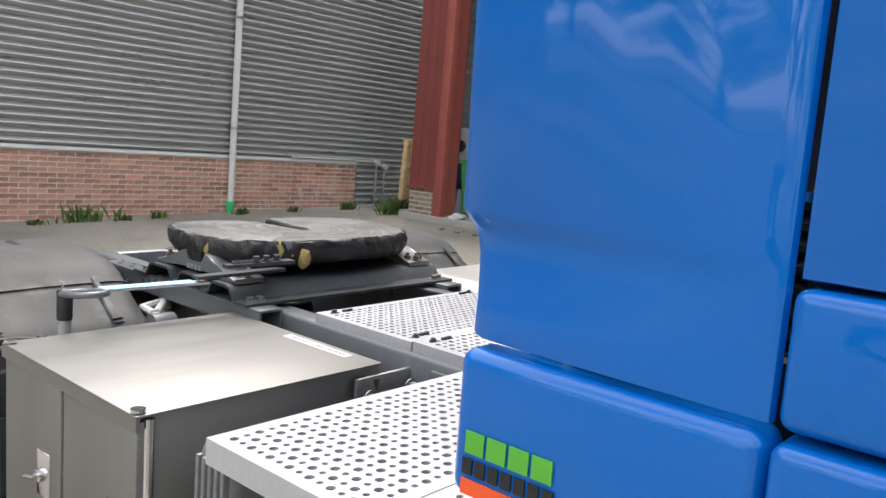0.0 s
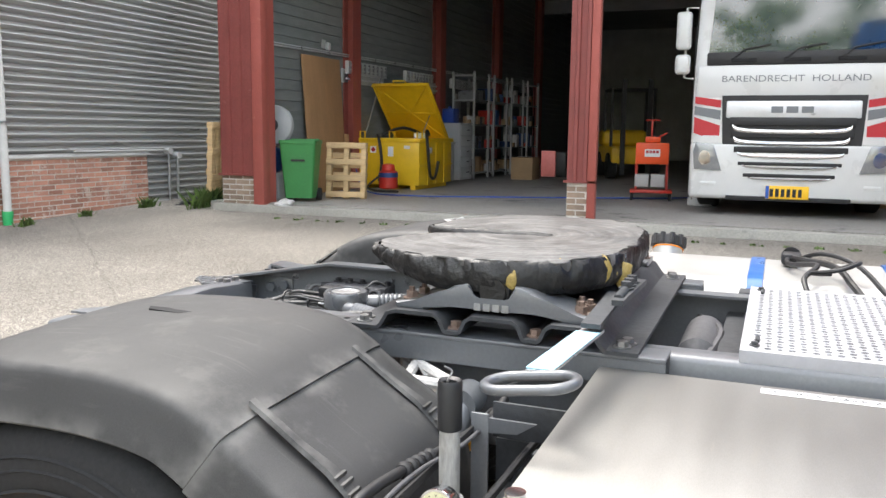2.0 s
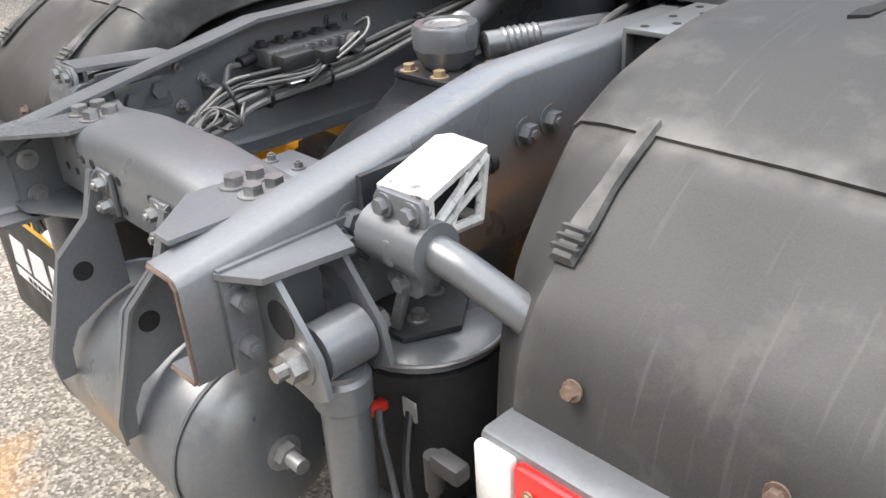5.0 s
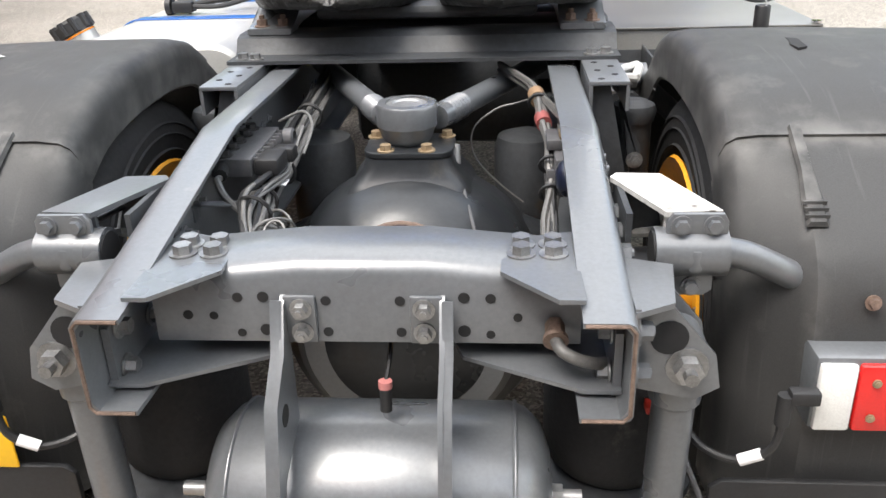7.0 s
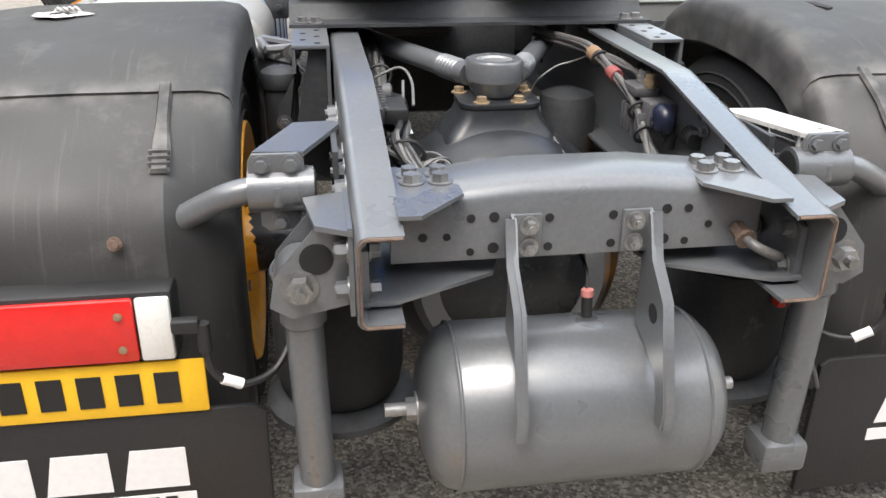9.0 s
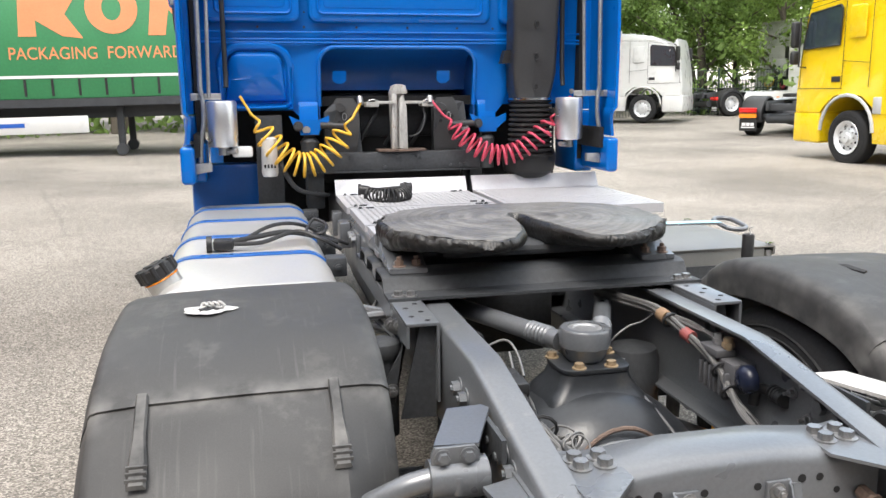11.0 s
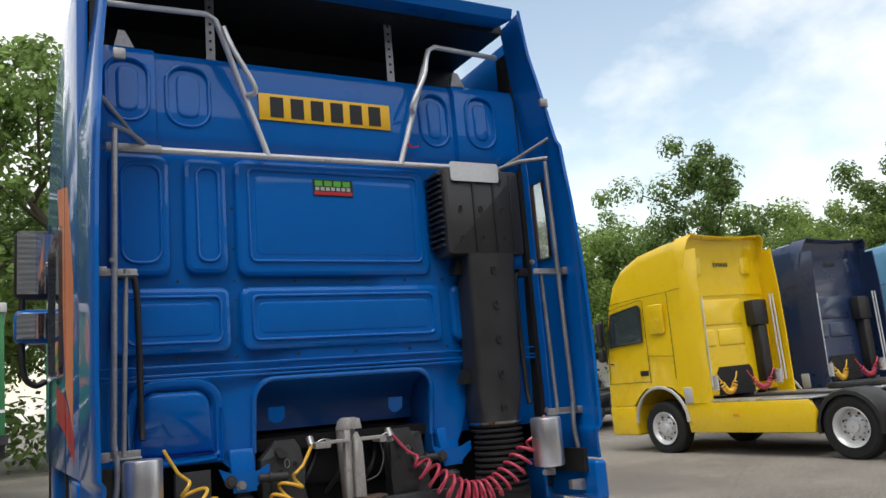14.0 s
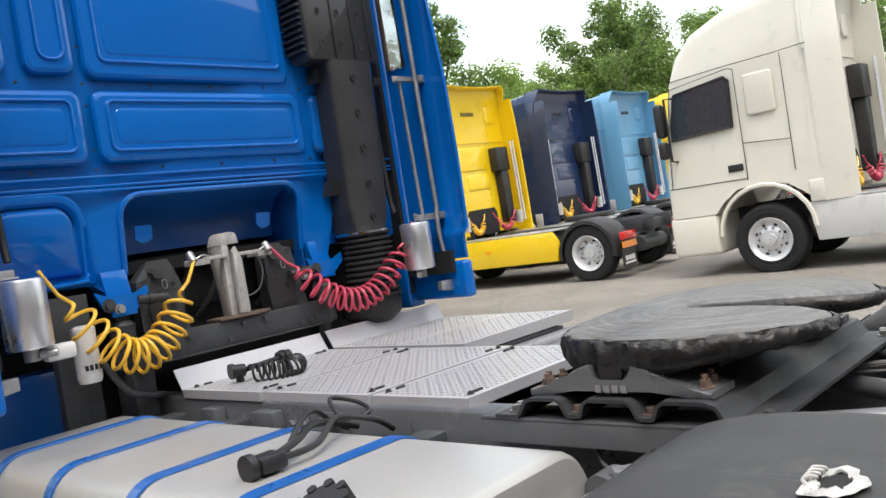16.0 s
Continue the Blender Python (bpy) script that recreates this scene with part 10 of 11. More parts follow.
# dark bar fence at the edge of the trees
def mesh_fence(x0, y0, x1, y1, n):
    T = thing("bar_fence", "dark green steel bar fence in front of the trees", "fence")
    a, b = Vector((x0, y0, 0)), Vector((x1, y1, 0))
    bm = B()
    for i in range(n):
        p = a.lerp(b, i / (n - 1))
        g = gz(p.x, p.y)
        cyl(bm, (p.x, p.y, g), (p.x, p.y, g + 1.9), 0.012, n=5, cap=False)
    ob = part("bars", bm, FENCE, T)
    ob["kind"] = "stuff"
    for z in (0.25, 1.1, 1.85):
        bm = B()
        tube(bm, [(a.x, a.y, gz(a.x, a.y) + z), (b.x, b.y, gz(b.x, b.y) + z)], 0.02, 5)
        part("fence_rail", bm, FENCE, T)
    for i in range(0, n, 20):
        p = a.lerp(b, i / (n - 1))
        g = gz(p.x, p.y)
        bm = B()
        bx(bm, p.x - 0.03, p.x + 0.03, p.y - 0.03, p.y + 0.03, g - 0.2, g + 2.0)
        part("fence_post", bm, FENCE, T)

mesh_fence(4.0, 35.0, 26.0, 29.5, 180)

# ---------------------------------------------------------------- things in and before the workshop
FL = FLOOR
AT = pose(-0.45, -0.05, 0)

def wheelie_bin(name, label, mat, x, y, rot, k=1.0, lid=False, sign=False):
    T = thing(name, label, "bin", m=pose(x, y, FL, 0, 0, rot) @ Matrix.Scale(k, 4))
    bm = B()
    rws = [[bm.verts.new((p[0] * w, p[1] * w, z)) for p in rrect(-0.24, 0.24, -0.27, 0.27, 0.04, 3)] for z, w in ((0.06, 0.80), (0.5, 0.93), (0.90, 1.05), (0.91, 1.10), (0.96, 1.10))]
    for i in range(len(rws) - 1):
        bridge(bm, rws[i], rws[i + 1])
    bm.faces.new(rws[0])
    part("body", bm, mat, T)
    bm = B()
    bx(bm, -0.22, 0.22, -0.26, 0.26, 0.90, 0.93)
    part("contents", bm, DARK, T)
    bm = B()
    bx(bm, -0.33, -0.27, -0.24, 0.24, 0.92, 0.98, 0.02)
    part("handle", bm, mat, T)
    for s in (-1, 1):
        bm = B()
        cyl(bm, (-0.22, s * 0.20, 0.10), (-0.22, s * 0.27, 0.10), 0.10, n=20)
        part("wheel", bm, RUB, T)
    if sign:
        bm = B()
        bx(bm, 0.236, 0.246, -0.12, 0.14, 0.60, 0.76, 0.003, 2, Matrix.Rotation(radians(-3), 4, "Y"))
        sg = pieces("sign", bm, INKW, T, "white sign with green bars")
        bm = B()
        for q in range(4):
            bx(bm, 0.249, 0.252, -0.10 + 0.058 * q, -0.056 + 0.058 * q, 0.69, 0.735)
        pieces("sign_bar", bm, GREENB, T)
        bm = B()
        bx(bm, 0.249, 0.252, -0.10, 0.12, 0.635, 0.665)
        part("sign_line", bm, INK, T)
    if lid:
        bm = B()
        bx(bm, -0.26, 0.27, -0.29, 0.29, 0.96, 1.0, 0.02)
        part("lid", bm, mat, T)
    return T

wheelie_bin("wheelie_bin", "green wheelie bin with a white sign beside the pier", GREENB, -8.05, -4.50, 18, 0.95, False, True)

def pallet(label, m, L=0.8, W=0.8):
    T = thing("pallet", label, "pallet", m=m)
    for i in range(6):
        bm = B()
        z = 0.02 + i * (L - 0.1) / 5
        bx(bm, 0.0, 0.02, 0, W, z, z + 0.09, 0.003)
        part("board", bm, WOODP, T)
    for i in range(4):
        bm = B()
        z = 0.02 + i * (L - 0.1) / 3
        bx(bm, 0.11, 0.13, 0, W, z, z + 0.09, 0.003)
        part("board", bm, WOODP, T)
    for y in (0.0, W / 2 - 0.04, W - 0.08):
        bm = B()
        bx(bm, 0.02, 0.11, y, y + 0.08, 0.0, L, 0.004)
        part("bearer", bm, WOODP, T)
    return T

pallet("pale wooden pallet standing on edge before the yellow tank", pose(-8.75, -4.44, FL, 0, -4, 10), 0.86, 0.64)
pallet("pale wooden pallet on its side leaning at the pier", pose(-7.60, -5.92, 0.27, 0, 3, 85), 1.27, 0.28)

# plywood sheet against the side wall
T = thing("plywood_sheet", "tan plywood sheet leaning on the dark side wall", "board", m=pose(-9.93, IY + 0.29, FL, 4, 0, 0))
bm = B()
bx(bm, -0.66, 0.62, -0.009, 0.009, 0.0, 2.31, 0.002)
part("sheet", bm, PLY, T)
bm = B()
bx(bm, -0.75, -0.60, 0.03, 0.05, 0.0, 1.0, 0.002)
part("offcut", bm, PLY, T)

# fan on the floor behind the bin
T = thing("pedestal_fan", "grey round fan leaning behind the green bin", "fan", m=pose(-8.35, -5.15, FL))
bm = B()
lathe(bm, (0, 0, 1.12), (0.92, 0.28, 0.1), [(0, 0.10), (0.01, 0.30), (0.05, 0.32), (0.12, 0.30), (0.13, 0.27)], 28)
part("housing", bm, GREYP, T)
bm = B()
lathe(bm, (0.12, 0.036, 1.13), (0.92, 0.28, 0.1), [(0, 0.09), (0.03, 0.10), (0.05, 0.02)], 18)
part("hub", bm, PLASTD, T)
bm = B()
cyl(bm, (0.02, 0, 0.0), (0.02, 0, 0.85), 0.03, n=10)
lathe(bm, (0.02, 0, 0.0), (0, 0, 1), [(0, 0.2), (0.03, 0.2), (0.05, 0.04)], 18)
part("stand", bm, PLASTD, T)
T = thing("white_sack", "white block with a black and blue bag on top", "bag", m=pose(-8.15, -5.05, FL))
bm = B()
bx(bm, -0.2, 0.2, -0.2, 0.2, 0.0, 0.42, 0.05, 3)
part("block", bm, BLOCKW, T)
bm = B()
bx(bm, 0.0, 0.22, -0.15, 0.20, 0.42, 0.80, 0.08, 3)
part("bag", bm, BLUEDOOR, T)
T = thing("rag", "crumpled white cloth on the sill", "cloth", m=pose(-7.45, -4.42, FLOOR - 0.012))
bm = B()
bmesh.ops.create_icosphere(bm, subdivisions=3, radius=0.13)
for v in bm.verts:
    v.co *= 1 + 0.6 * noise.noise(v.co * 9)
    v.co.z = max(0.0, v.co.z * 0.45 + 0.03)
part("cloth", bm, WHITEW, T)

AT = pose(-0.90, -0.08, 0)
# yellow tank with an open lid
T = thing("waste_oil_tank", "yellow steel tank with an open hinged lid and hoses", "tank", m=pose(-10.6, -3.85, FL, 0, 0, 0))
bm = B()
bx(bm, -1.6, 0.0, -1.22, 0.0, 0.08, 0.92, 0.01)
bx(bm, -1.63, 0.03, -1.25, 0.03, 0.86, 0.93, 0.01)
for x in (-1.2, -0.8, -0.4):
    bx(bm, x - 0.01, x + 0.01, 0.0, 0.012, 0.08, 0.86)
bx(bm, -1.6, 0.0, 0.0, 0.02, 0.42, 0.45)
part("body", bm, YELO, T)
for y in (-1.1, -0.5, -0.12):
    bm = B()
    bx(bm, -1.5, 0.0, y - 0.05, y + 0.05, 0.0, 0.08)
    part("skid", bm, YELO, T)
bm = B()
m_ = Matrix.Translation((-1.55, -0.62, 0.93)) @ Matrix.Rotation(radians(-44), 4, "Y")
bx(bm, 0.0, 1.45, -0.58, 0.58, -0.02, 0.02, 0.008, 2, m_)
for a in (-0.56, 0.53):
    bx(bm, 0.0, 1.45, a, a + 0.03, -0.06, 0.0, 0.004, 2, m_)
bx(bm, 1.42, 1.45, -0.58, 0.58, -0.06, 0.0, 0.004, 2, m_)
lidp = part("lid", bm, YELO, T, "open yellow lid with cross bracing")
bm = B()
for s in (-1, 1):
    cyl(bm, m_ @ Vector((0.05, s * 0.52, -0.03)), m_ @ Vector((1.40, -s * 0.52, -0.03)), 0.014, n=6)
cyl(bm, m_ @ Vector((0.72, -0.55, -0.03)), m_ @ Vector((0.72, 0.55, -0.03)), 0.012, n=6)
part("brace", bm, YELO, T)
bm = B()
tube(bm, [m_ @ Vector((1.45, -0.12, 0.0)), m_ @ Vector((1.52, -0.12, 0.0)), m_ @ Vector((1.52, 0.12, 0.0)), m_ @ Vector((1.45, 0.12, 0.0))], 0.014, 6)
part("grip", bm, YELO, T)
bm = B()
tube(bm, [(-0.25, -1.22, 0.95), (-0.9, -1.18, 2.15)], 0.014, 6)
tube(bm, [(-0.1, 0.0, 0.95), (-0.55, -0.03, 1.35)], 0.010, 6)
pieces("stay", bm, GALV, T)
for y in (-1.15, -0.55, 0.0):
    bm = B()
    tube(bm, [(-0.02, y - 0.05, 0.90), (-0.02, y - 0.05, 1.05), (-0.02, y + 0.05, 1.05), (-0.02, y + 0.05, 0.90)], 0.016, 6)
    part("lifting_eye", bm, YELO, T)
bm = B()
for k, pts in enumerate(([(-0.2, -0.95, 0.95), (0.03, -0.8, 0.95), (0.06, -0.72, 0.5), (0.05, -0.78, 0.15)], [(-0.7, -0.1, 1.0), (-0.3, 0.02, 1.05), (-0.25, 0.08, 0.6), (-0.35, 0.08, 0.25), (-0.6, 0.07, 0.22), (-0.75, 0.07, 0.5)], [(-0.3, -0.9, 0.98), (-0.6, -0.6, 1.12), (-0.9, -0.3, 1.0)])):
    tube(bm, curve_pts(pts, 6), 0.028, 8)
pieces("hose", bm, CABLE, T)
bm = B()
for y, z, w, h in ((-0.98, 0.66, 0.12, 0.12), (-0.62, 0.60, 0.11, 0.18), (-0.30, 0.74, 0.12, 0.06)):
    bx(bm, 0.0, 0.004, y, y + w, z, z + h)
for x in (-0.55,):
    bx(bm, x, x + 0.18, 0.02, 0.024, 0.66, 0.76)
lb = pieces("label", bm, INKW, T, "white labels with red and dark signs")
bm = B()
prism(bm, [(-0.92, 0.67), (-0.87, 0.72), (-0.92, 0.77), (-0.97, 0.72)], "x", 0.005, 0.007)
prism(bm, [(-0.40, 0.67), (-0.36, 0.71), (-0.40, 0.75), (-0.44, 0.71)], "y", 0.025, 0.027)
pieces("sign", bm, INKR, T)
bm = B()
for q in range(4):
    cyl(bm, (-0.45 - 0.11 * q, -0.25, 0.93), (-0.45 - 0.11 * q, -0.25, 1.03), 0.05, n=12)
pieces("cup", bm, INKW, T)

# small red vacuum pail and hose
T = thing("wet_vacuum", "small red workshop vacuum with a blue grey band", "vacuum", m=pose(-9.95, -4.15, FL))
bm = B()
lathe(bm, (0, 0, 0.06), (0, 0, 1), [(0, 0.15), (0.02, 0.17), (0.30, 0.16), (0.32, 0.12), (0.42, 0.11), (0.44, 0.04)], 20)
part("tub", bm, REDP, T)
bm = B()
lathe(bm, (0, 0, 0.26), (0, 0, 1), [(0, 0.172), (0.08, 0.168)], 20)
part("band", bm, BLUEDOOR, T)
bm = B()
tube(bm, curve_pts([(0.1, -0.1, 0.3), (0.2, -0.3, 0.1), (0.1, -0.2, 0.02), (0.2, 0.2, 0.03), (0.25, 0.3, 0.03)], 5), 0.02, 6)
pieces("hose", bm, CABLE, T)
T = thing("air_hose", "blue air hose lying across the workshop floor", "hose")
bm = B()
tube(bm, curve_pts([(-9.6, -4.6, FL + 0.4), (-9.4, -4.3, FL + 0.05), (-9.2, -3.4, FL + 0.015), (-9.6, -2.2, FL + 0.015), (-10.2, -0.8, FL + 0.015), (-10.8, 0.4, FL + 0.015), (-11.5, 1.2, FL + 0.015)], 8), 0.012, 6)
pieces("hose", bm, BLUEB, T)

# cable tray, striplights and papers on the side wall
T = thing("cable_tray", "pale conduits running along the inner wall", "conduit")
bm = B()
for z in (2.66, 2.70, 2.74):
    cyl(bm, (FX - 0.3, IY + 0.04, z), (-16.0, IY + 0.04, z - 0.02), 0.010, n=6)
for x in np.arange(-8.2, -15.8, -0.9):
    bx(bm, float(x) - 0.015, float(x) + 0.015, IY + 0.02, IY + 0.07, 2.62, 2.78)
part("conduit", bm, GREYP, T)
bm = B()
bx(bm, -9.75, -9.60, IY + 0.02, IY + 0.12, 2.85, 3.0, 0.01)
cyl(bm, (-9.67, IY + 0.05, 2.2), (-9.67, IY + 0.05, 2.86), 0.012, n=6)
part("junction_box", bm, GREYP, T)
for i, (xa, xb, z) in enumerate(((-10.3, -12.0, 2.30), (-13.3, -15.0, 2.28), (-16.6, -18.2, 2.26))):
    T = thing("wall_striplight", "unlit twin tube striplight on the inner wall", "lamp", "unlit striplights")
    bm = B()
    bx(bm, xb, xa, IY + 0.02, IY + 0.14, z, z + 0.26, 0.01)
    part("housing", bm, BLOCKW, T)
    bm = B()
    for zz in (z + 0.08, z + 0.18):
        cyl(bm, (xb + 0.1, IY + 0.16, zz), (xa - 0.1, IY + 0.16, zz), 0.018, n=10)
    part("tube", bm, INKW, T)
for x, z, w, h in ((-14.6, 1.35, 0.35, 0.8), (-16.2, 1.5, 0.3, 0.6)):
    T = thing("wall_board", "pale sheets hanging on the inner wall", "board")
    bm = B()
    bx(bm, x, x + w, IY + 0.03, IY + 0.05, z, z + h)
    part("sheet", bm, INKW, T)

# drawer cabinet with blue can, work table and drum
T = thing("drawer_cabinet", "white drawer cabinet with a blue can on top", "cabinet", m=pose(-14.0, -4.35, FL))
bm = B()
bx(bm, -0.9, 0.0, -0.6, 0.0, 0.0, 1.25, 0.01)
part("body", bm, GREYP, T)
for q in range(5):
    bm = B()
    bx(bm, -0.88, -0.02, 0.0, 0.015, 0.05 + 0.235 * q, 0.26 + 0.235 * q, 0.004)
    d_ = part("drawer", bm, BLOCKW, T)
    bm = B()
    bx(bm, -0.52, -0.38, 0.015, 0.03, 0.15 + 0.235 * q, 0.17 + 0.235 * q)
    part("handle", bm, PLASTD, d_)
T = thing("blue_can", "blue plastic canister on the drawer cabinet", "canister", m=pose(-14.3, -4.7, FL + 1.25))
bm = B()
bx(bm, -0.18, 0.18, -0.14, 0.14, 0, 0.32, 0.03)
cyl(bm, (0.05, 0, 0.32), (0.05, 0, 0.37), 0.04, n=10)
part("body", bm, BLUEB, T)
T = thing("work_table", "low steel table with a grey tub beneath", "table", m=pose(-12.5, -4.6, FL))
bm = B()
bx(bm, -1.1, 0.0, -0.6, 0.3, 0.80, 0.84, 0.005)
part("top", bm, GREYP, T)
for x in (-1.05, -0.05):
    for y in (-0.55, 0.25):
        bm = B()
        bx(bm, x - 0.02, x + 0.02, y - 0.02, y + 0.02, 0, 0.80)
        part("leg", bm, GREYP, T)
bm = B()
bx(bm, -0.95, -0.1, -0.4, 0.28, 0.05, 0.70, 0.08, 3)
part("tub", bm, FOILG, T)

def shelving(x, y, n, seed, L=1.0, H=2.4):
    T = thing("shelf_rack", "grey steel shelving packed with boxes, cans and parts", "shelf", "workshop racks", pose(x, y, FL))
    rg = random.Random(seed)
    for a in (0, L):
        for b in (0, 0.5):
            bm = B()
            bx(bm, a - 0.025, a + 0.025, b - 0.025, b + 0.025, 0, H)
            part("post", bm, GALV, T)
    for q in range(5):
        z = 0.12 + q * (H - 0.2) / 4
        bm = B()
        bx(bm, 0, L, 0, 0.5, z - 0.015, z + 0.015)
        part("shelf", bm, GALV, T)
        if q < 4:
            u = 0.04
            while u < L - 0.14:
                w = rg.uniform(0.10, 0.24)
                h = rg.uniform(0.10, 0.36)
                mt = rg.choice([CARD, GREYP, PLASTD, BLOCKW, BLUEDOOR, REDP, FOILG, CARD, PLASTD])
                bm = B()
                if rg.random() < 0.35:
                    cyl(bm, (u + w / 2, 0.3, z + 0.015), (u + w / 2, 0.3, z + 0.015 + h * 0.8), w * 0.42, n=12)
                else:
                    bx(bm, u, u + w - 0.02, 0.05, 0.42, z + 0.015, z + 0.015 + h, 0.008)
                part("stored_item", bm, mt, T)
                u += w
    return T

for i in range(4):
    shelving(-15.6 - 1.25 * i, -4.75 + 0.05 * i, 5, 30 + i)
for i in range(3):
    T = thing("floor_box", "cardboard boxes and cans on the workshop floor", "box", "boxes on the floor", pose(-15.2 - 1.5 * i, -3.2 + 0.4 * i, FL))
    bm = B()
    bx(bm, -0.3, 0.3, -0.25, 0.25, 0, 0.5 + 0.1 * i, 0.01)
    part("box", bm, (CARD, PLASTD, FOILG)[i], T)
# yellow fork-lift in the dark
T = thing("forklift", "yellow fork-lift truck standing in the dark workshop", "forklift", m=pose(-17.5, -1.3, FL, 0, 0, 20))
bm = B()
bx(bm, -1.0, 1.0, -0.55, 0.55, 0.35, 0.75, 0.06, 3)
bx(bm, -1.05, -0.3, -0.55, 0.55, 0.75, 1.15, 0.10, 3)
part("body", bm, YELO, T)
bm = B()
for s in (-1, 1):
    bx(bm, 1.0, 1.1, s * 0.3 - 0.05, s * 0.3 + 0.05, 0.1, 2.3)
    bx(bm, -0.4, -0.34, s * 0.5 - 0.03, s * 0.5 + 0.03, 1.1, 2.1)
    bx(bm, 0.6, 0.66, s * 0.5 - 0.03, s * 0.5 + 0.03, 0.75, 2.1)
bx(bm, -0.4, 0.66, -0.53, 0.53, 2.08, 2.12)
part("mast", bm, PLASTD, T)
for x in (-0.7, 0.7):
    for s in (-1, 1):
        bm = B()
        cyl(bm, (x, s * 0.4, 0.3), (x, s * 0.6, 0.3), 0.3, n=20)
        part("wheel", bm, RUB, T)

# orange tool trolley before the doors
T = thing("tool_trolley", "orange-red welding trolley with batteries on castors", "trolley", m=pose(-10.55, 0.28, FL, 0, 0, 8))
bm = B()
bx(bm, -0.22, 0.22, -0.33, 0.33, 0.12, 0.17, 0.01)
for s in (-1, 1):
    bx(bm, -0.03, 0.03, s * 0.24 - 0.02, s * 0.24 + 0.02, 0.17, 0.80)
part("frame", bm, REDP, T)
bm = B()
bx(bm, -0.2, 0.2, -0.26, 0.26, 0.58, 0.92, 0.02)
bx(bm, -0.1, 0.1, -0.12, 0.12, 0.92, 1.02, 0.02)
part("tank", bm, ORANGE, T)
bm = B()
tube(bm, [(0, -0.02, 0.92), (0, -0.02, 1.28)], 0.015, 6)
tube(bm, [(0, -0.12, 1.28), (0, 0.10, 1.28)], 0.015, 6)
tube(bm, [(0.1, 0.1, 1.02), (0.1, 0.22, 1.08)], 0.015, 6)
part("handle", bm, REDP, T)
bm = B()
bx(bm, 0.201, 0.206, -0.12, 0.12, 0.70, 0.82)
sg = pieces("sign", bm, INKW, T)
bm = B()
for q in range(4):
    bx(bm, 0.207, 0.209, -0.10 + 0.052 * q, -0.06 + 0.052 * q, 0.755, 0.80)
pieces("sign_bar", bm, INKR, T)
for y in (-0.2, 0.05):
    bm = B()
    bx(bm, -0.12, 0.16, y - 0.06, y + 0.16, 0.22, 0.42, 0.01)
    part("battery", bm, GREYP, T)
for x in (-0.18, 0.2):
    for s in (-1, 1):
        bm = B()
        cyl(bm, (x, s * 0.30 - 0.02, 0.06), (x, s * 0.30 + 0.02, 0.06), 0.06, n=14)
        part("castor", bm, RUB, T)
T = thing("drip_tray", "small white tray on the floor beside the truck", "tray", m=pose(-9.8, 1.12, FL))
bm = B()
bx(bm, -0.15, 0.15, -0.18, 0.18, 0.0, 0.14, 0.03)
part("tray", bm, WHITEW, T)

AT = pose(-0.45, 0, 0)
# right bay: blue door, ladder, bench, blue bin, clutter
T = thing("door_1", "open dark blue steel door inside the workshop", "door", kind="structure", m=pose(-11.6, 4.15, FL, 0, 0, -12))
bm = B()
bx(bm, -0.03, 0.03, 0, 1.15, 0.0, 2.6, 0.006)
part("leaf", bm, BLUEDOOR, T)
bm = B()
tube(bm, [(0.03, 0.12, 1.05), (0.09, 0.12, 1.05), (0.09, 0.24, 1.05)], 0.012, 6)
part("door_handle", bm, GALV, T)
T = thing("ladder", "aluminium ladder leaning inside the workshop", "ladder", m=pose(-12.3, 3.55, FL, 0, -8, 0) @ Matrix.Rotation(radians(-14), 4, "X"))
bm = B()
for y in (0, 0.4):
    bx(bm, -0.02, 0.02, y - 0.02, y + 0.02, 0, 3.0)
part("stile", bm, GALV, T)
for q in range(10):
    bm = B()
    cyl(bm, (0, 0, 0.25 + 0.28 * q), (0, 0.4, 0.25 + 0.28 * q), 0.014, n=6)
    part("rung", bm, GALV, T)
for x, y, h, mt in ((-11.9, 3.55, 0.45, CARD), (-12.6, 3.7, 1.2, CARD), (-12.5, 4.1, 0.8, PLASTD), (-11.3, 3.7, 0.25, CARD)):
    T = thing("carton", "cardboard carton stacked behind the truck", "box", "cartons", pose(x, y, FL))
    bm = B()
    bx(bm, -0.22, 0.22, -0.22, 0.22, 0, h, 0.008)
    part("box", bm, mt, T)
wheelie_bin("blue_bin", "blue wheelie bin beside the work bench", BLUEB, -10.45, 4.55, 0, 1.05, True)
T = thing("work_bench", "wooden bench with tools, cloths and a vice", "bench", m=pose(-9.55, 4.25, FL))
bm = B()
bx(bm, -0.5, 0.5, 0, 1.3, 0.86, 0.92, 0.005)
part("top", bm, OAK, T)
for x in (-0.45, 0.45):
    for y in (0.05, 1.2):
        bm = B()
        bx(bm, x - 0.04, x + 0.04, y - 0.04, y + 0.04, 0, 0.86)
        part("leg", bm, OAK, T)
bm = B()
bx(bm, -0.45, 0.45, 0.05, 1.2, 0.18, 0.21)
part("shelf", bm, OAK, T)
rg = random.Random(8)
for q in range(9):
    T2 = thing("bench_tool", "dark tools lying on the bench", "tool", "tools on the bench", pose(-9.55 + rg.uniform(-0.35, 0.4), 4.35 + 0.12 * q, FL + 0.92, 0, 0, rg.uniform(0, 90)))
    bm = B()
    bx(bm, -0.12, 0.12, -0.04, 0.04, 0, rg.uniform(0.05, 0.14), 0.01)
    part("body", bm, rg.choice([PLASTD, CHASD, PLASTD, REDP, GALV]), T2)
T = thing("bench_carton", "cardboard box and yellow tray under the bench", "box", m=pose(-9.35, 4.6, FL + 0.21))
bm = B()
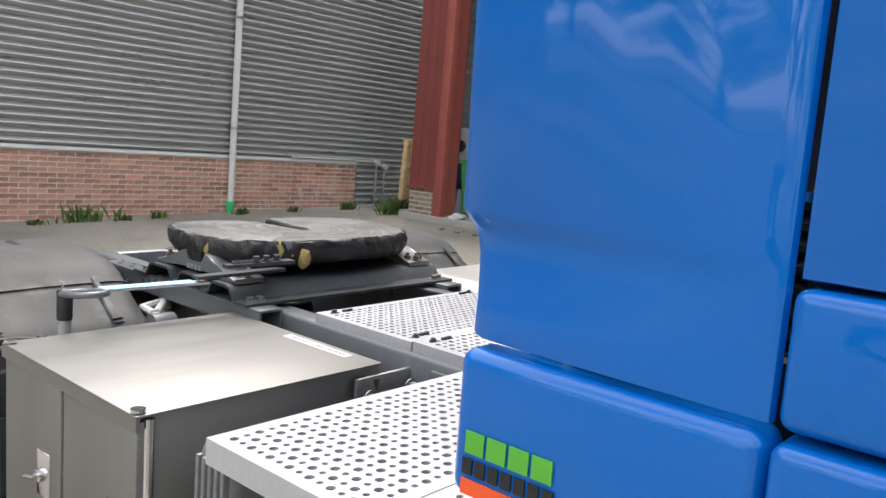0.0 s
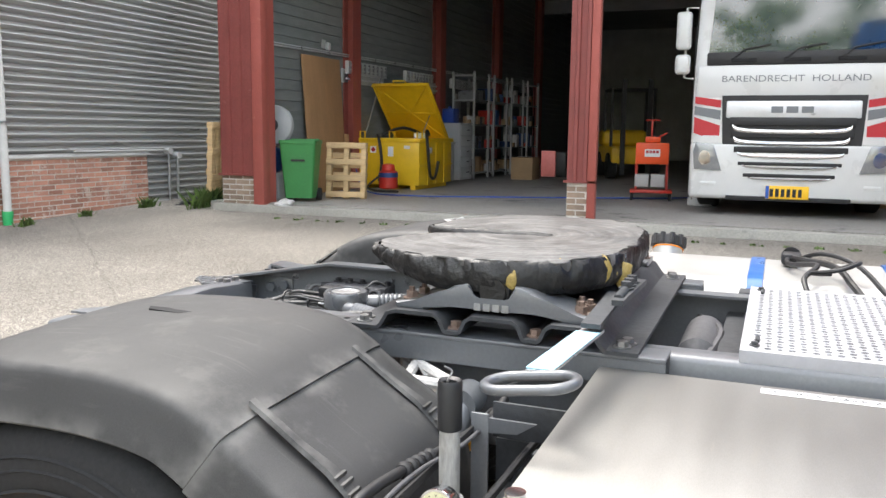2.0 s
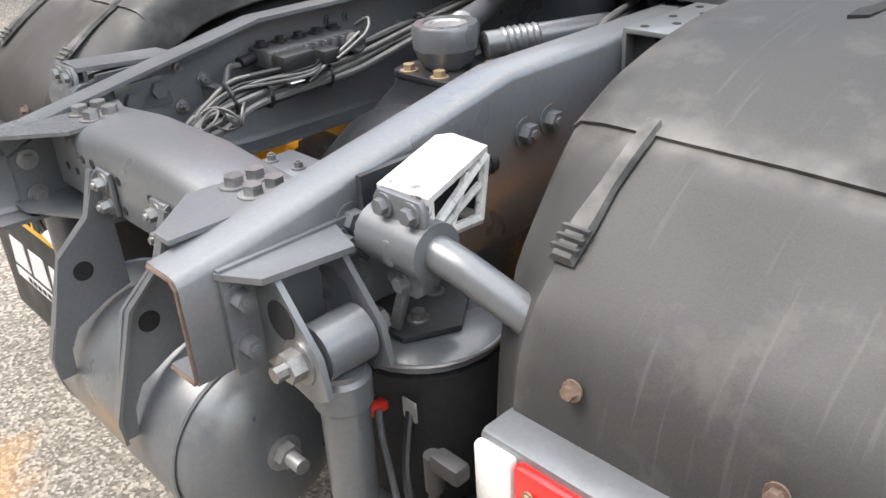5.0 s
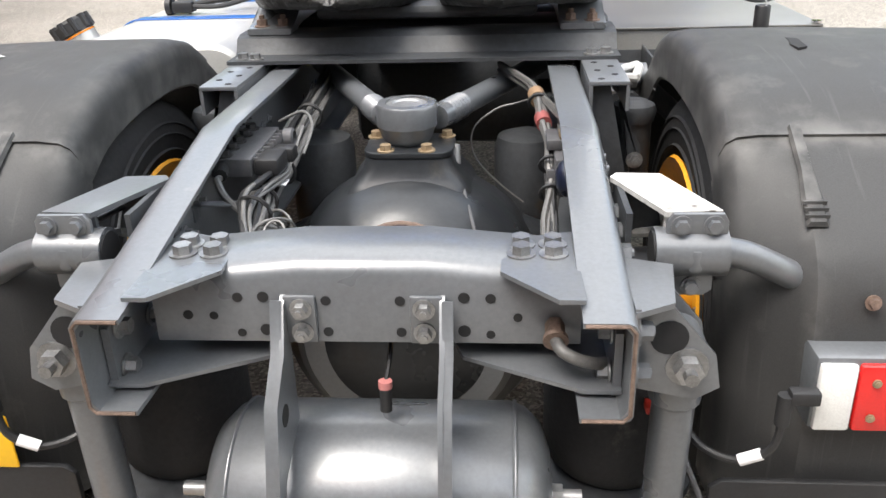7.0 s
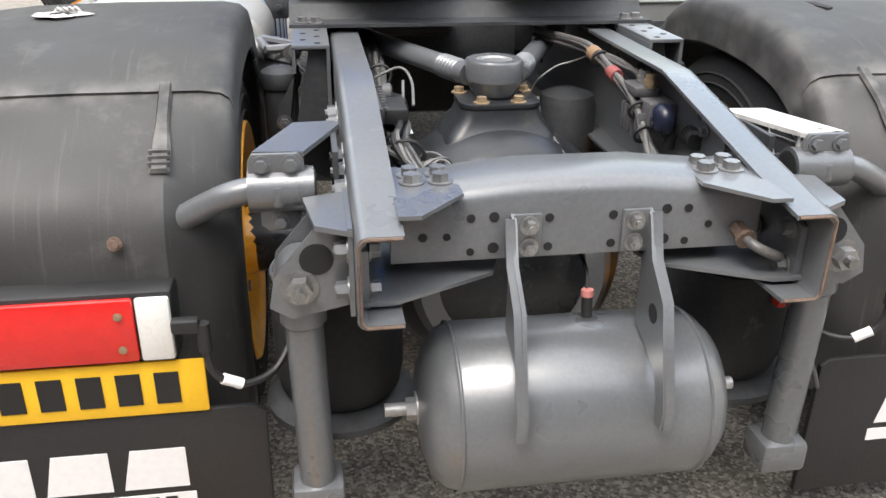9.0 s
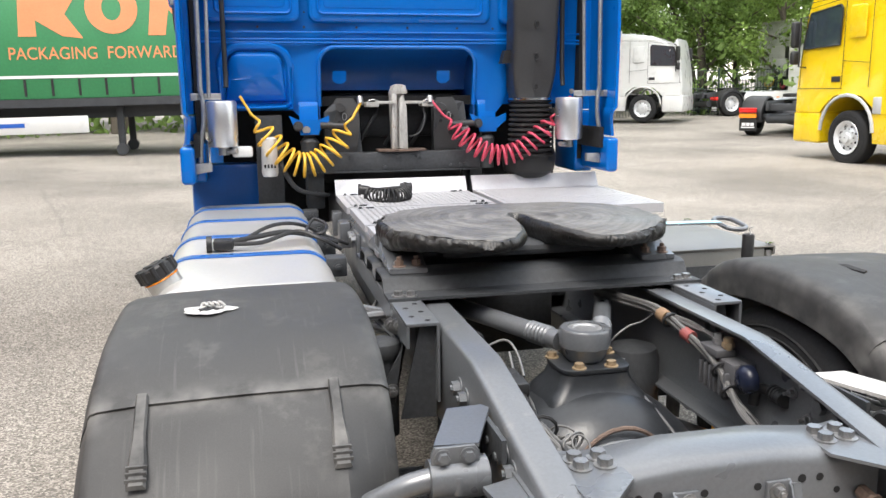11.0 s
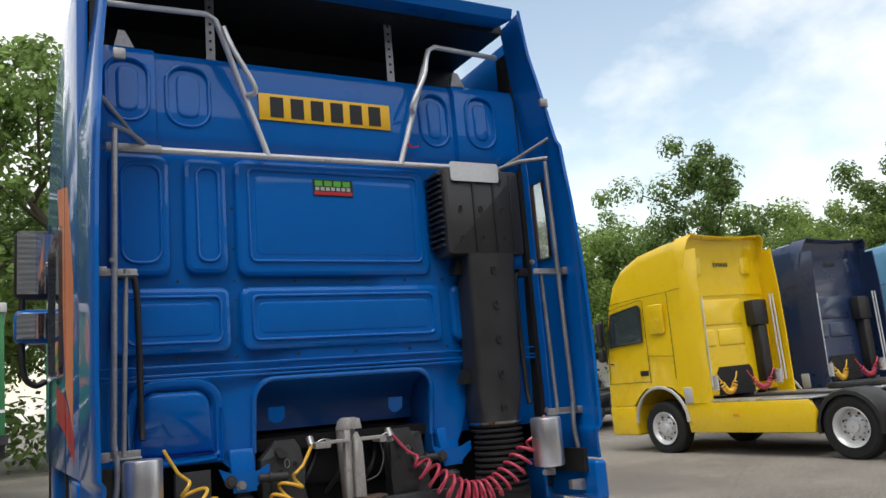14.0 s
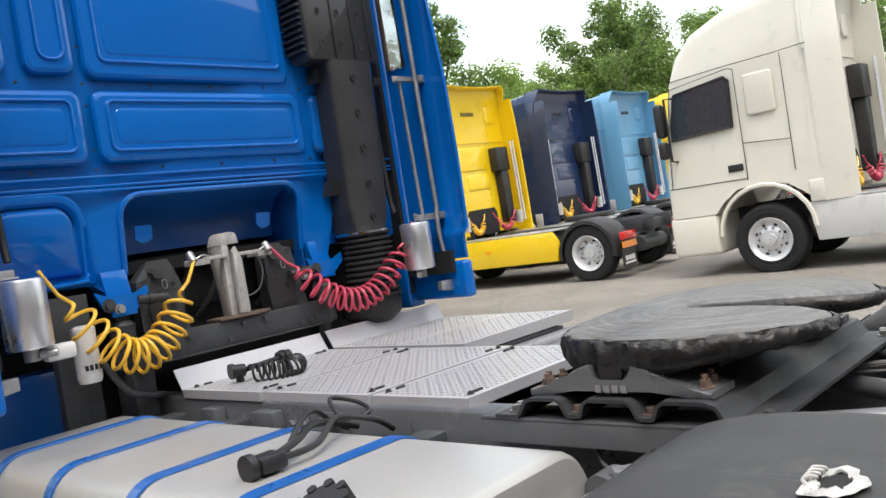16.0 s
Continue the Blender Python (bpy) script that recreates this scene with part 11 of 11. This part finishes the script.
bx(bm, -0.2, 0.2, -0.05, 0.35, 0, 0.36, 0.006)
part("box", bm, CARD, T)
bm = B()
bx(bm, 0.1, 0.5, -0.35, 0.05, -0.19, -0.09, 0.02)
part("tray", bm, DRUMY, T)
T = thing("hand_broom", "grey broom leaning by the bench", "broom", m=pose(-9.1, 4.75, FL, -14, 8, 0))
bm = B()
cyl(bm, (0, 0, 0), (0, 0, 1.6), 0.025, n=10)
part("stick", bm, GREYP, T)
bm = B()
cyl(bm, (0, 0, 1.55), (0, 0, 1.62), 0.03, n=10)
part("cap", bm, REDP, T)
T = thing("water_jug", "pale blue jug hanging at the bench end", "jug", m=pose(-8.95, 4.55, FL + 0.3))
bm = B()
bx(bm, -0.1, 0.1, -0.1, 0.1, 0, 0.4, 0.05, 3)
part("jug", bm, LBLUE, T)
T = thing("hose_reel", "dark round hose reel and pale pipes on the white wall", "reel", m=pose(-9.0, 5.52, FL))
bm = B()
lathe(bm, (0, 0, 2.1), (0, -1, 0), [(0, 0.28), (0.06, 0.28), (0.07, 0.20), (0.09, 0.12)], 24)
part("reel", bm, BLUEDOOR, T)
bm = B()
cyl(bm, (-0.45, -0.03, 1.0), (-0.45, -0.03, 3.2), 0.02, n=8)
bx(bm, -0.5, -0.4, -0.08, 0.0, 1.3, 1.45)
part("pipe", bm, GREYP, T)
T = thing("wall_shelf", "white shelf with pale boxes on the block wall", "shelf", m=pose(-8.6, 5.35, FL + 2.3))
bm = B()
bx(bm, -0.8, 0.5, -0.3, 0.18, 0, 0.04)
part("board", bm, BLOCKW, T)
for q in range(3):
    bm = B()
    bx(bm, -0.7 + 0.4 * q, -0.4 + 0.4 * q, -0.25, 0.1, 0.04, 0.3 + 0.05 * q, 0.01)
    part("box", bm, (BLOCKW, LBLUE, BLOCKW)[q], T)
bm = B()
bx(bm, FX - 4.0, FX - 3.8, 4.9, 5.6, FL, 5.5)
solid("wall_return", bm, BLOCKW, "white painted wall return by the bench", "wall", "structure")

# drums and crates before the front wall
def drum(x, y, label):
    T = thing("oil_drum", label, "drum", "drums at the front wall", pose(x, y, gz(x, y)))
    bm = B()
    lathe(bm, (0, 0, 0), (0, 0, 1), [(0, 0.27), (0.01, 0.29), (0.20, 0.285), (0.29, 0.285), (0.30, 0.295), (0.32, 0.285), (0.46, 0.285)], 32)
    part("lower_body", bm, PAINTG, T)
    bm = B()
    lathe(bm, (0, 0, 0.46), (0, 0, 1), [(0, 0.286), (0.14, 0.286), (0.15, 0.296), (0.17, 0.286), (0.40, 0.286), (0.41, 0.295), (0.43, 0.29), (0.425, 0.27), (0.415, 0.02)], 32)
    part("upper_body", bm, DRUMY, T)
    bm = B()
    for z0, z1, a in ((0.10, 0.26, 10), (0.40, 0.53, 10)):
        vs0 = [bm.verts.new((0.292 * math.cos(radians(t)), 0.292 * math.sin(radians(t)), z0)) for t in range(-40 + a, 31 + a, 10)]
        vs1 = [bm.verts.new((0.292 * math.cos(radians(t)), 0.292 * math.sin(radians(t)), z1)) for t in range(-40 + a, 31 + a, 10)]
        for i in range(len(vs0) - 1):
            bm.faces.new((vs0[i], vs0[i + 1], vs1[i + 1], vs1[i]))
    pieces("label", bm, INKW, T)
    return T

drum(-6.45, 5.55, "yellow and green oil drum with white labels")
T = thing("drum_lid_tray", "dark green tray lying on the drum", "tray", m=pose(-6.45, 5.55, gz(-6.45, 5.55) + 0.893))
bm = B()
lathe(bm, (0, 0, 0), (0, 0, 1), [(0, 0.35), (0.03, 0.40), (0.06, 0.40), (0.07, 0.36), (0.05, 0.05)], 28)
part("tray", bm, M("dark_green_tray", (0.02, 0.06, 0.04), 0.5), T)
for i, (x, y, z, mt, lab) in enumerate(((-6.5, 6.9, 0.62, ORANGE, "orange slatted crate on a green frame"), (-6.5, 8.4, 0.62, ORANGE, "orange slatted crate beside another"))):
    T = thing("crate", lab, "crate", m=pose(x, y, gz(x, y)))
    for s in (-0.35, 0.35):
        for t in (-0.6, 0.6):
            bm = B()
            bx(bm, s - 0.03, s + 0.03, t - 0.03, t + 0.03, 0, 0.6)
            part("leg", bm, GREYP, T)
    bm = B()
    bx(bm, -0.4, 0.4, -0.7, 0.7, 0.52, 0.58, 0.01)
    part("frame", bm, PAINTG, T)
    for q in range(3):
        bm = B()
        bx(bm, 0.36, 0.40, -0.68, 0.68, 0.62 + 0.09 * q, 0.69 + 0.09 * q, 0.005)
        part("slat", bm, mt, T)
    bm = B()
    bx(bm, -0.4, 0.36, -0.68, 0.68, 0.585, 0.86, 0.01)
    part("tub", bm, mt, T)
wheelie_bin("blue_bin", "blue wheelie bin at the front wall", BLUEB, -6.6, 7.75, 0, 0.8, True)

AT = pose(-0.35, -0.12, 0)
# dark sheets, weeds and sand on the yard's edge
T = thing("rubber_mats", "heap of dark rubber mats at the wall's end", "mats", m=pose(-8.1, -6.25, 0.27))
for q in range(4):
    bm = B()
    bx(bm, -0.35, 0.35, -0.3, 0.3, 0.03 * q, 0.03 * q + 0.02, 0.004, 2, Matrix.Rotation(radians(12 * q), 4, "Z") @ Matrix.Rotation(radians(6 + 4 * q), 4, "X"))
    part("mat", bm, PLASTD, T)
def weeds(places, name, label, h0, seed, mat=WEED):
    rg = random.Random(seed)
    bm = B()
    for x, y, n, k in places:
        for _ in range(n):
            px, py = x + rg.gauss(0, 0.10 * k), y + abs(rg.gauss(0, 0.05))
            z = gz(px, py) - 0.01
            a, hh = rg.uniform(0, 6.28), h0 * k * rg.uniform(0.4, 1.2)
            d = Vector((math.cos(a), math.sin(a), 0))
            w = Vector((-d.y, d.x, 0)) * 0.012
            b0 = Vector((px, py, z))
            p1 = b0 + d * hh * 0.3 + Vector((0, 0, hh * 0.6))
            p2 = b0 + d * hh * 0.7 + Vector((0, 0, hh))
            v = [bm.verts.new(b0 - w), bm.verts.new(b0 + w), bm.verts.new(p1 + w * 1.4), bm.verts.new(p2), bm.verts.new(p1 - w * 1.4)]
            bm.faces.new(v)
    me = bpy.data.meshes.new(name)
    bm.to_mesh(me)
    bm.free()
    me.materials.append(mat)
    return tagged(new(name, me), label, "weeds", kind="stuff")
weeds([(-8.05, -5.95, 260, 1.6), (-7.6, -6.75, 60, 0.9), (-3.05, -6.86, 45, 1.5), (-3.6, -6.84, 30, 0.6), (-4.1, -6.84, 35, 0.7), (-5.5, -6.84, 40, 0.7), (-1.8, -6.87, 20, 0.5), (-1.2, -6.87, 20, 0.5), (-6.5, -6.84, 30, 0.6)] + [(-2.4, -6.84, 40, 0.5)], "wall_weeds", "green weeds at the foot of the brick wall", 0.17, 3)
weeds([(FX + 0.20, -4.2 + 0.32 * i, 12, 0.35) for i in range(24)], "sill_moss", "short green growth along the concrete sill", 0.10, 4)

# ---------------------------------------------------------------- bricks, last
def brick_wall(parent, x0, x1, z0, z1, y, axis, mat, near, far_n, L=0.235, H=0.076, seed=1):
    """Half-bond bricks proud of their mortar: the near ones as parts, the rest joined."""
    rg = random.Random(seed)
    def one(bm, c, l):
        ax, az = l / 2, (H - 0.018) / 2
        if axis == "x":
            bx(bm, c[0] - ax, c[0] + ax, y, y + 0.006, c[1] - az, c[1] + az)
        else:
            bx(bm, y, y + 0.006, c[0] - ax, c[0] + ax, c[1] - az, c[1] + az)
    shared = {}
    rest = []
    count = 0
    row = 0
    z = z0 + H / 2
    while z < z1 - 0.01:
        u = x0 + (0 if row % 2 else -L / 2) + L / 2
        while u < x1 + L / 2:
            a, b = max(x0, u - L / 2 + 0.008), min(x1, u + L / 2 - 0.008)
            if b - a > 0.03:
                c, l = (a + b) / 2, b - a
                if near[0] < c < near[1] and count < far_n:
                    key = round(l, 3)
                    if key not in shared:
                        bm = B()
                        one(bm, (0, 0), l)
                        if axis == "x":
                            bmesh.ops.translate(bm, verts=bm.verts, vec=(0, -y, 0))
                        else:
                            bmesh.ops.translate(bm, verts=bm.verts, vec=(-y, 0, 0))
                        shared[key] = finish("brick", bm, mat, False)
                    ob = new("brick", shared[key])
                    ob.parent = parent
                    pr = rg.uniform(-0.003, 0.002)
                    ob.location = (c, y + pr, z) if axis == "x" else (y + pr, c, z)
                    count += 1
                else:
                    rest.append((c, z, l))
            u += L
        z += H
        row += 1
    if rest:
        vs, fs = [], []
        for c, zz, l in rest:
            ax, az, k = l / 2, (H - 0.018) / 2, len(vs)
            yo = y + 0.006 + rg.uniform(-0.003, 0.002)
            for d in (y, yo):
                for sa, sb in ((-1, -1), (1, -1), (1, 1), (-1, 1)):
                    vs.append((c + sa * ax, d, zz + sb * az) if axis == "x" else (d, c + sa * ax, zz + sb * az))
            fs += [(k + 4, k + 5, k + 6, k + 7), (k, k + 1, k + 5, k + 4), (k + 1, k + 2, k + 6, k + 5), (k + 2, k + 3, k + 7, k + 6), (k + 3, k, k + 4, k + 7)]
        me = bpy.data.meshes.new("bricks")
        me.from_pydata(vs, [], fs)
        me.materials.append(mat)
        ob = new("bricks", me)
        ob.parent = parent
        ob["kind"] = "stuff"

brick_wall(wall_long, -7.66, 14.0, 0.02, 1.10, WY + 0.056, "x", BRICK, (-5.6, -1.0), 300)
for par, a, b, top in ((pier, -5.53, -4.95, 0.775), (col, -0.36, -0.10, 0.83), (rw, 4.45, 13.0, 0.775)):
    bm = B()
    bx(bm, FX - 0.30, FX + 0.0, a, b, 0.0, top)
    part("mortar_bed", bm, MORTAR, par)
    brick_wall(par, a, b, 0.26, top, FX + 0.001, "y", BRICKB, (-6, 9), 300, seed=2)
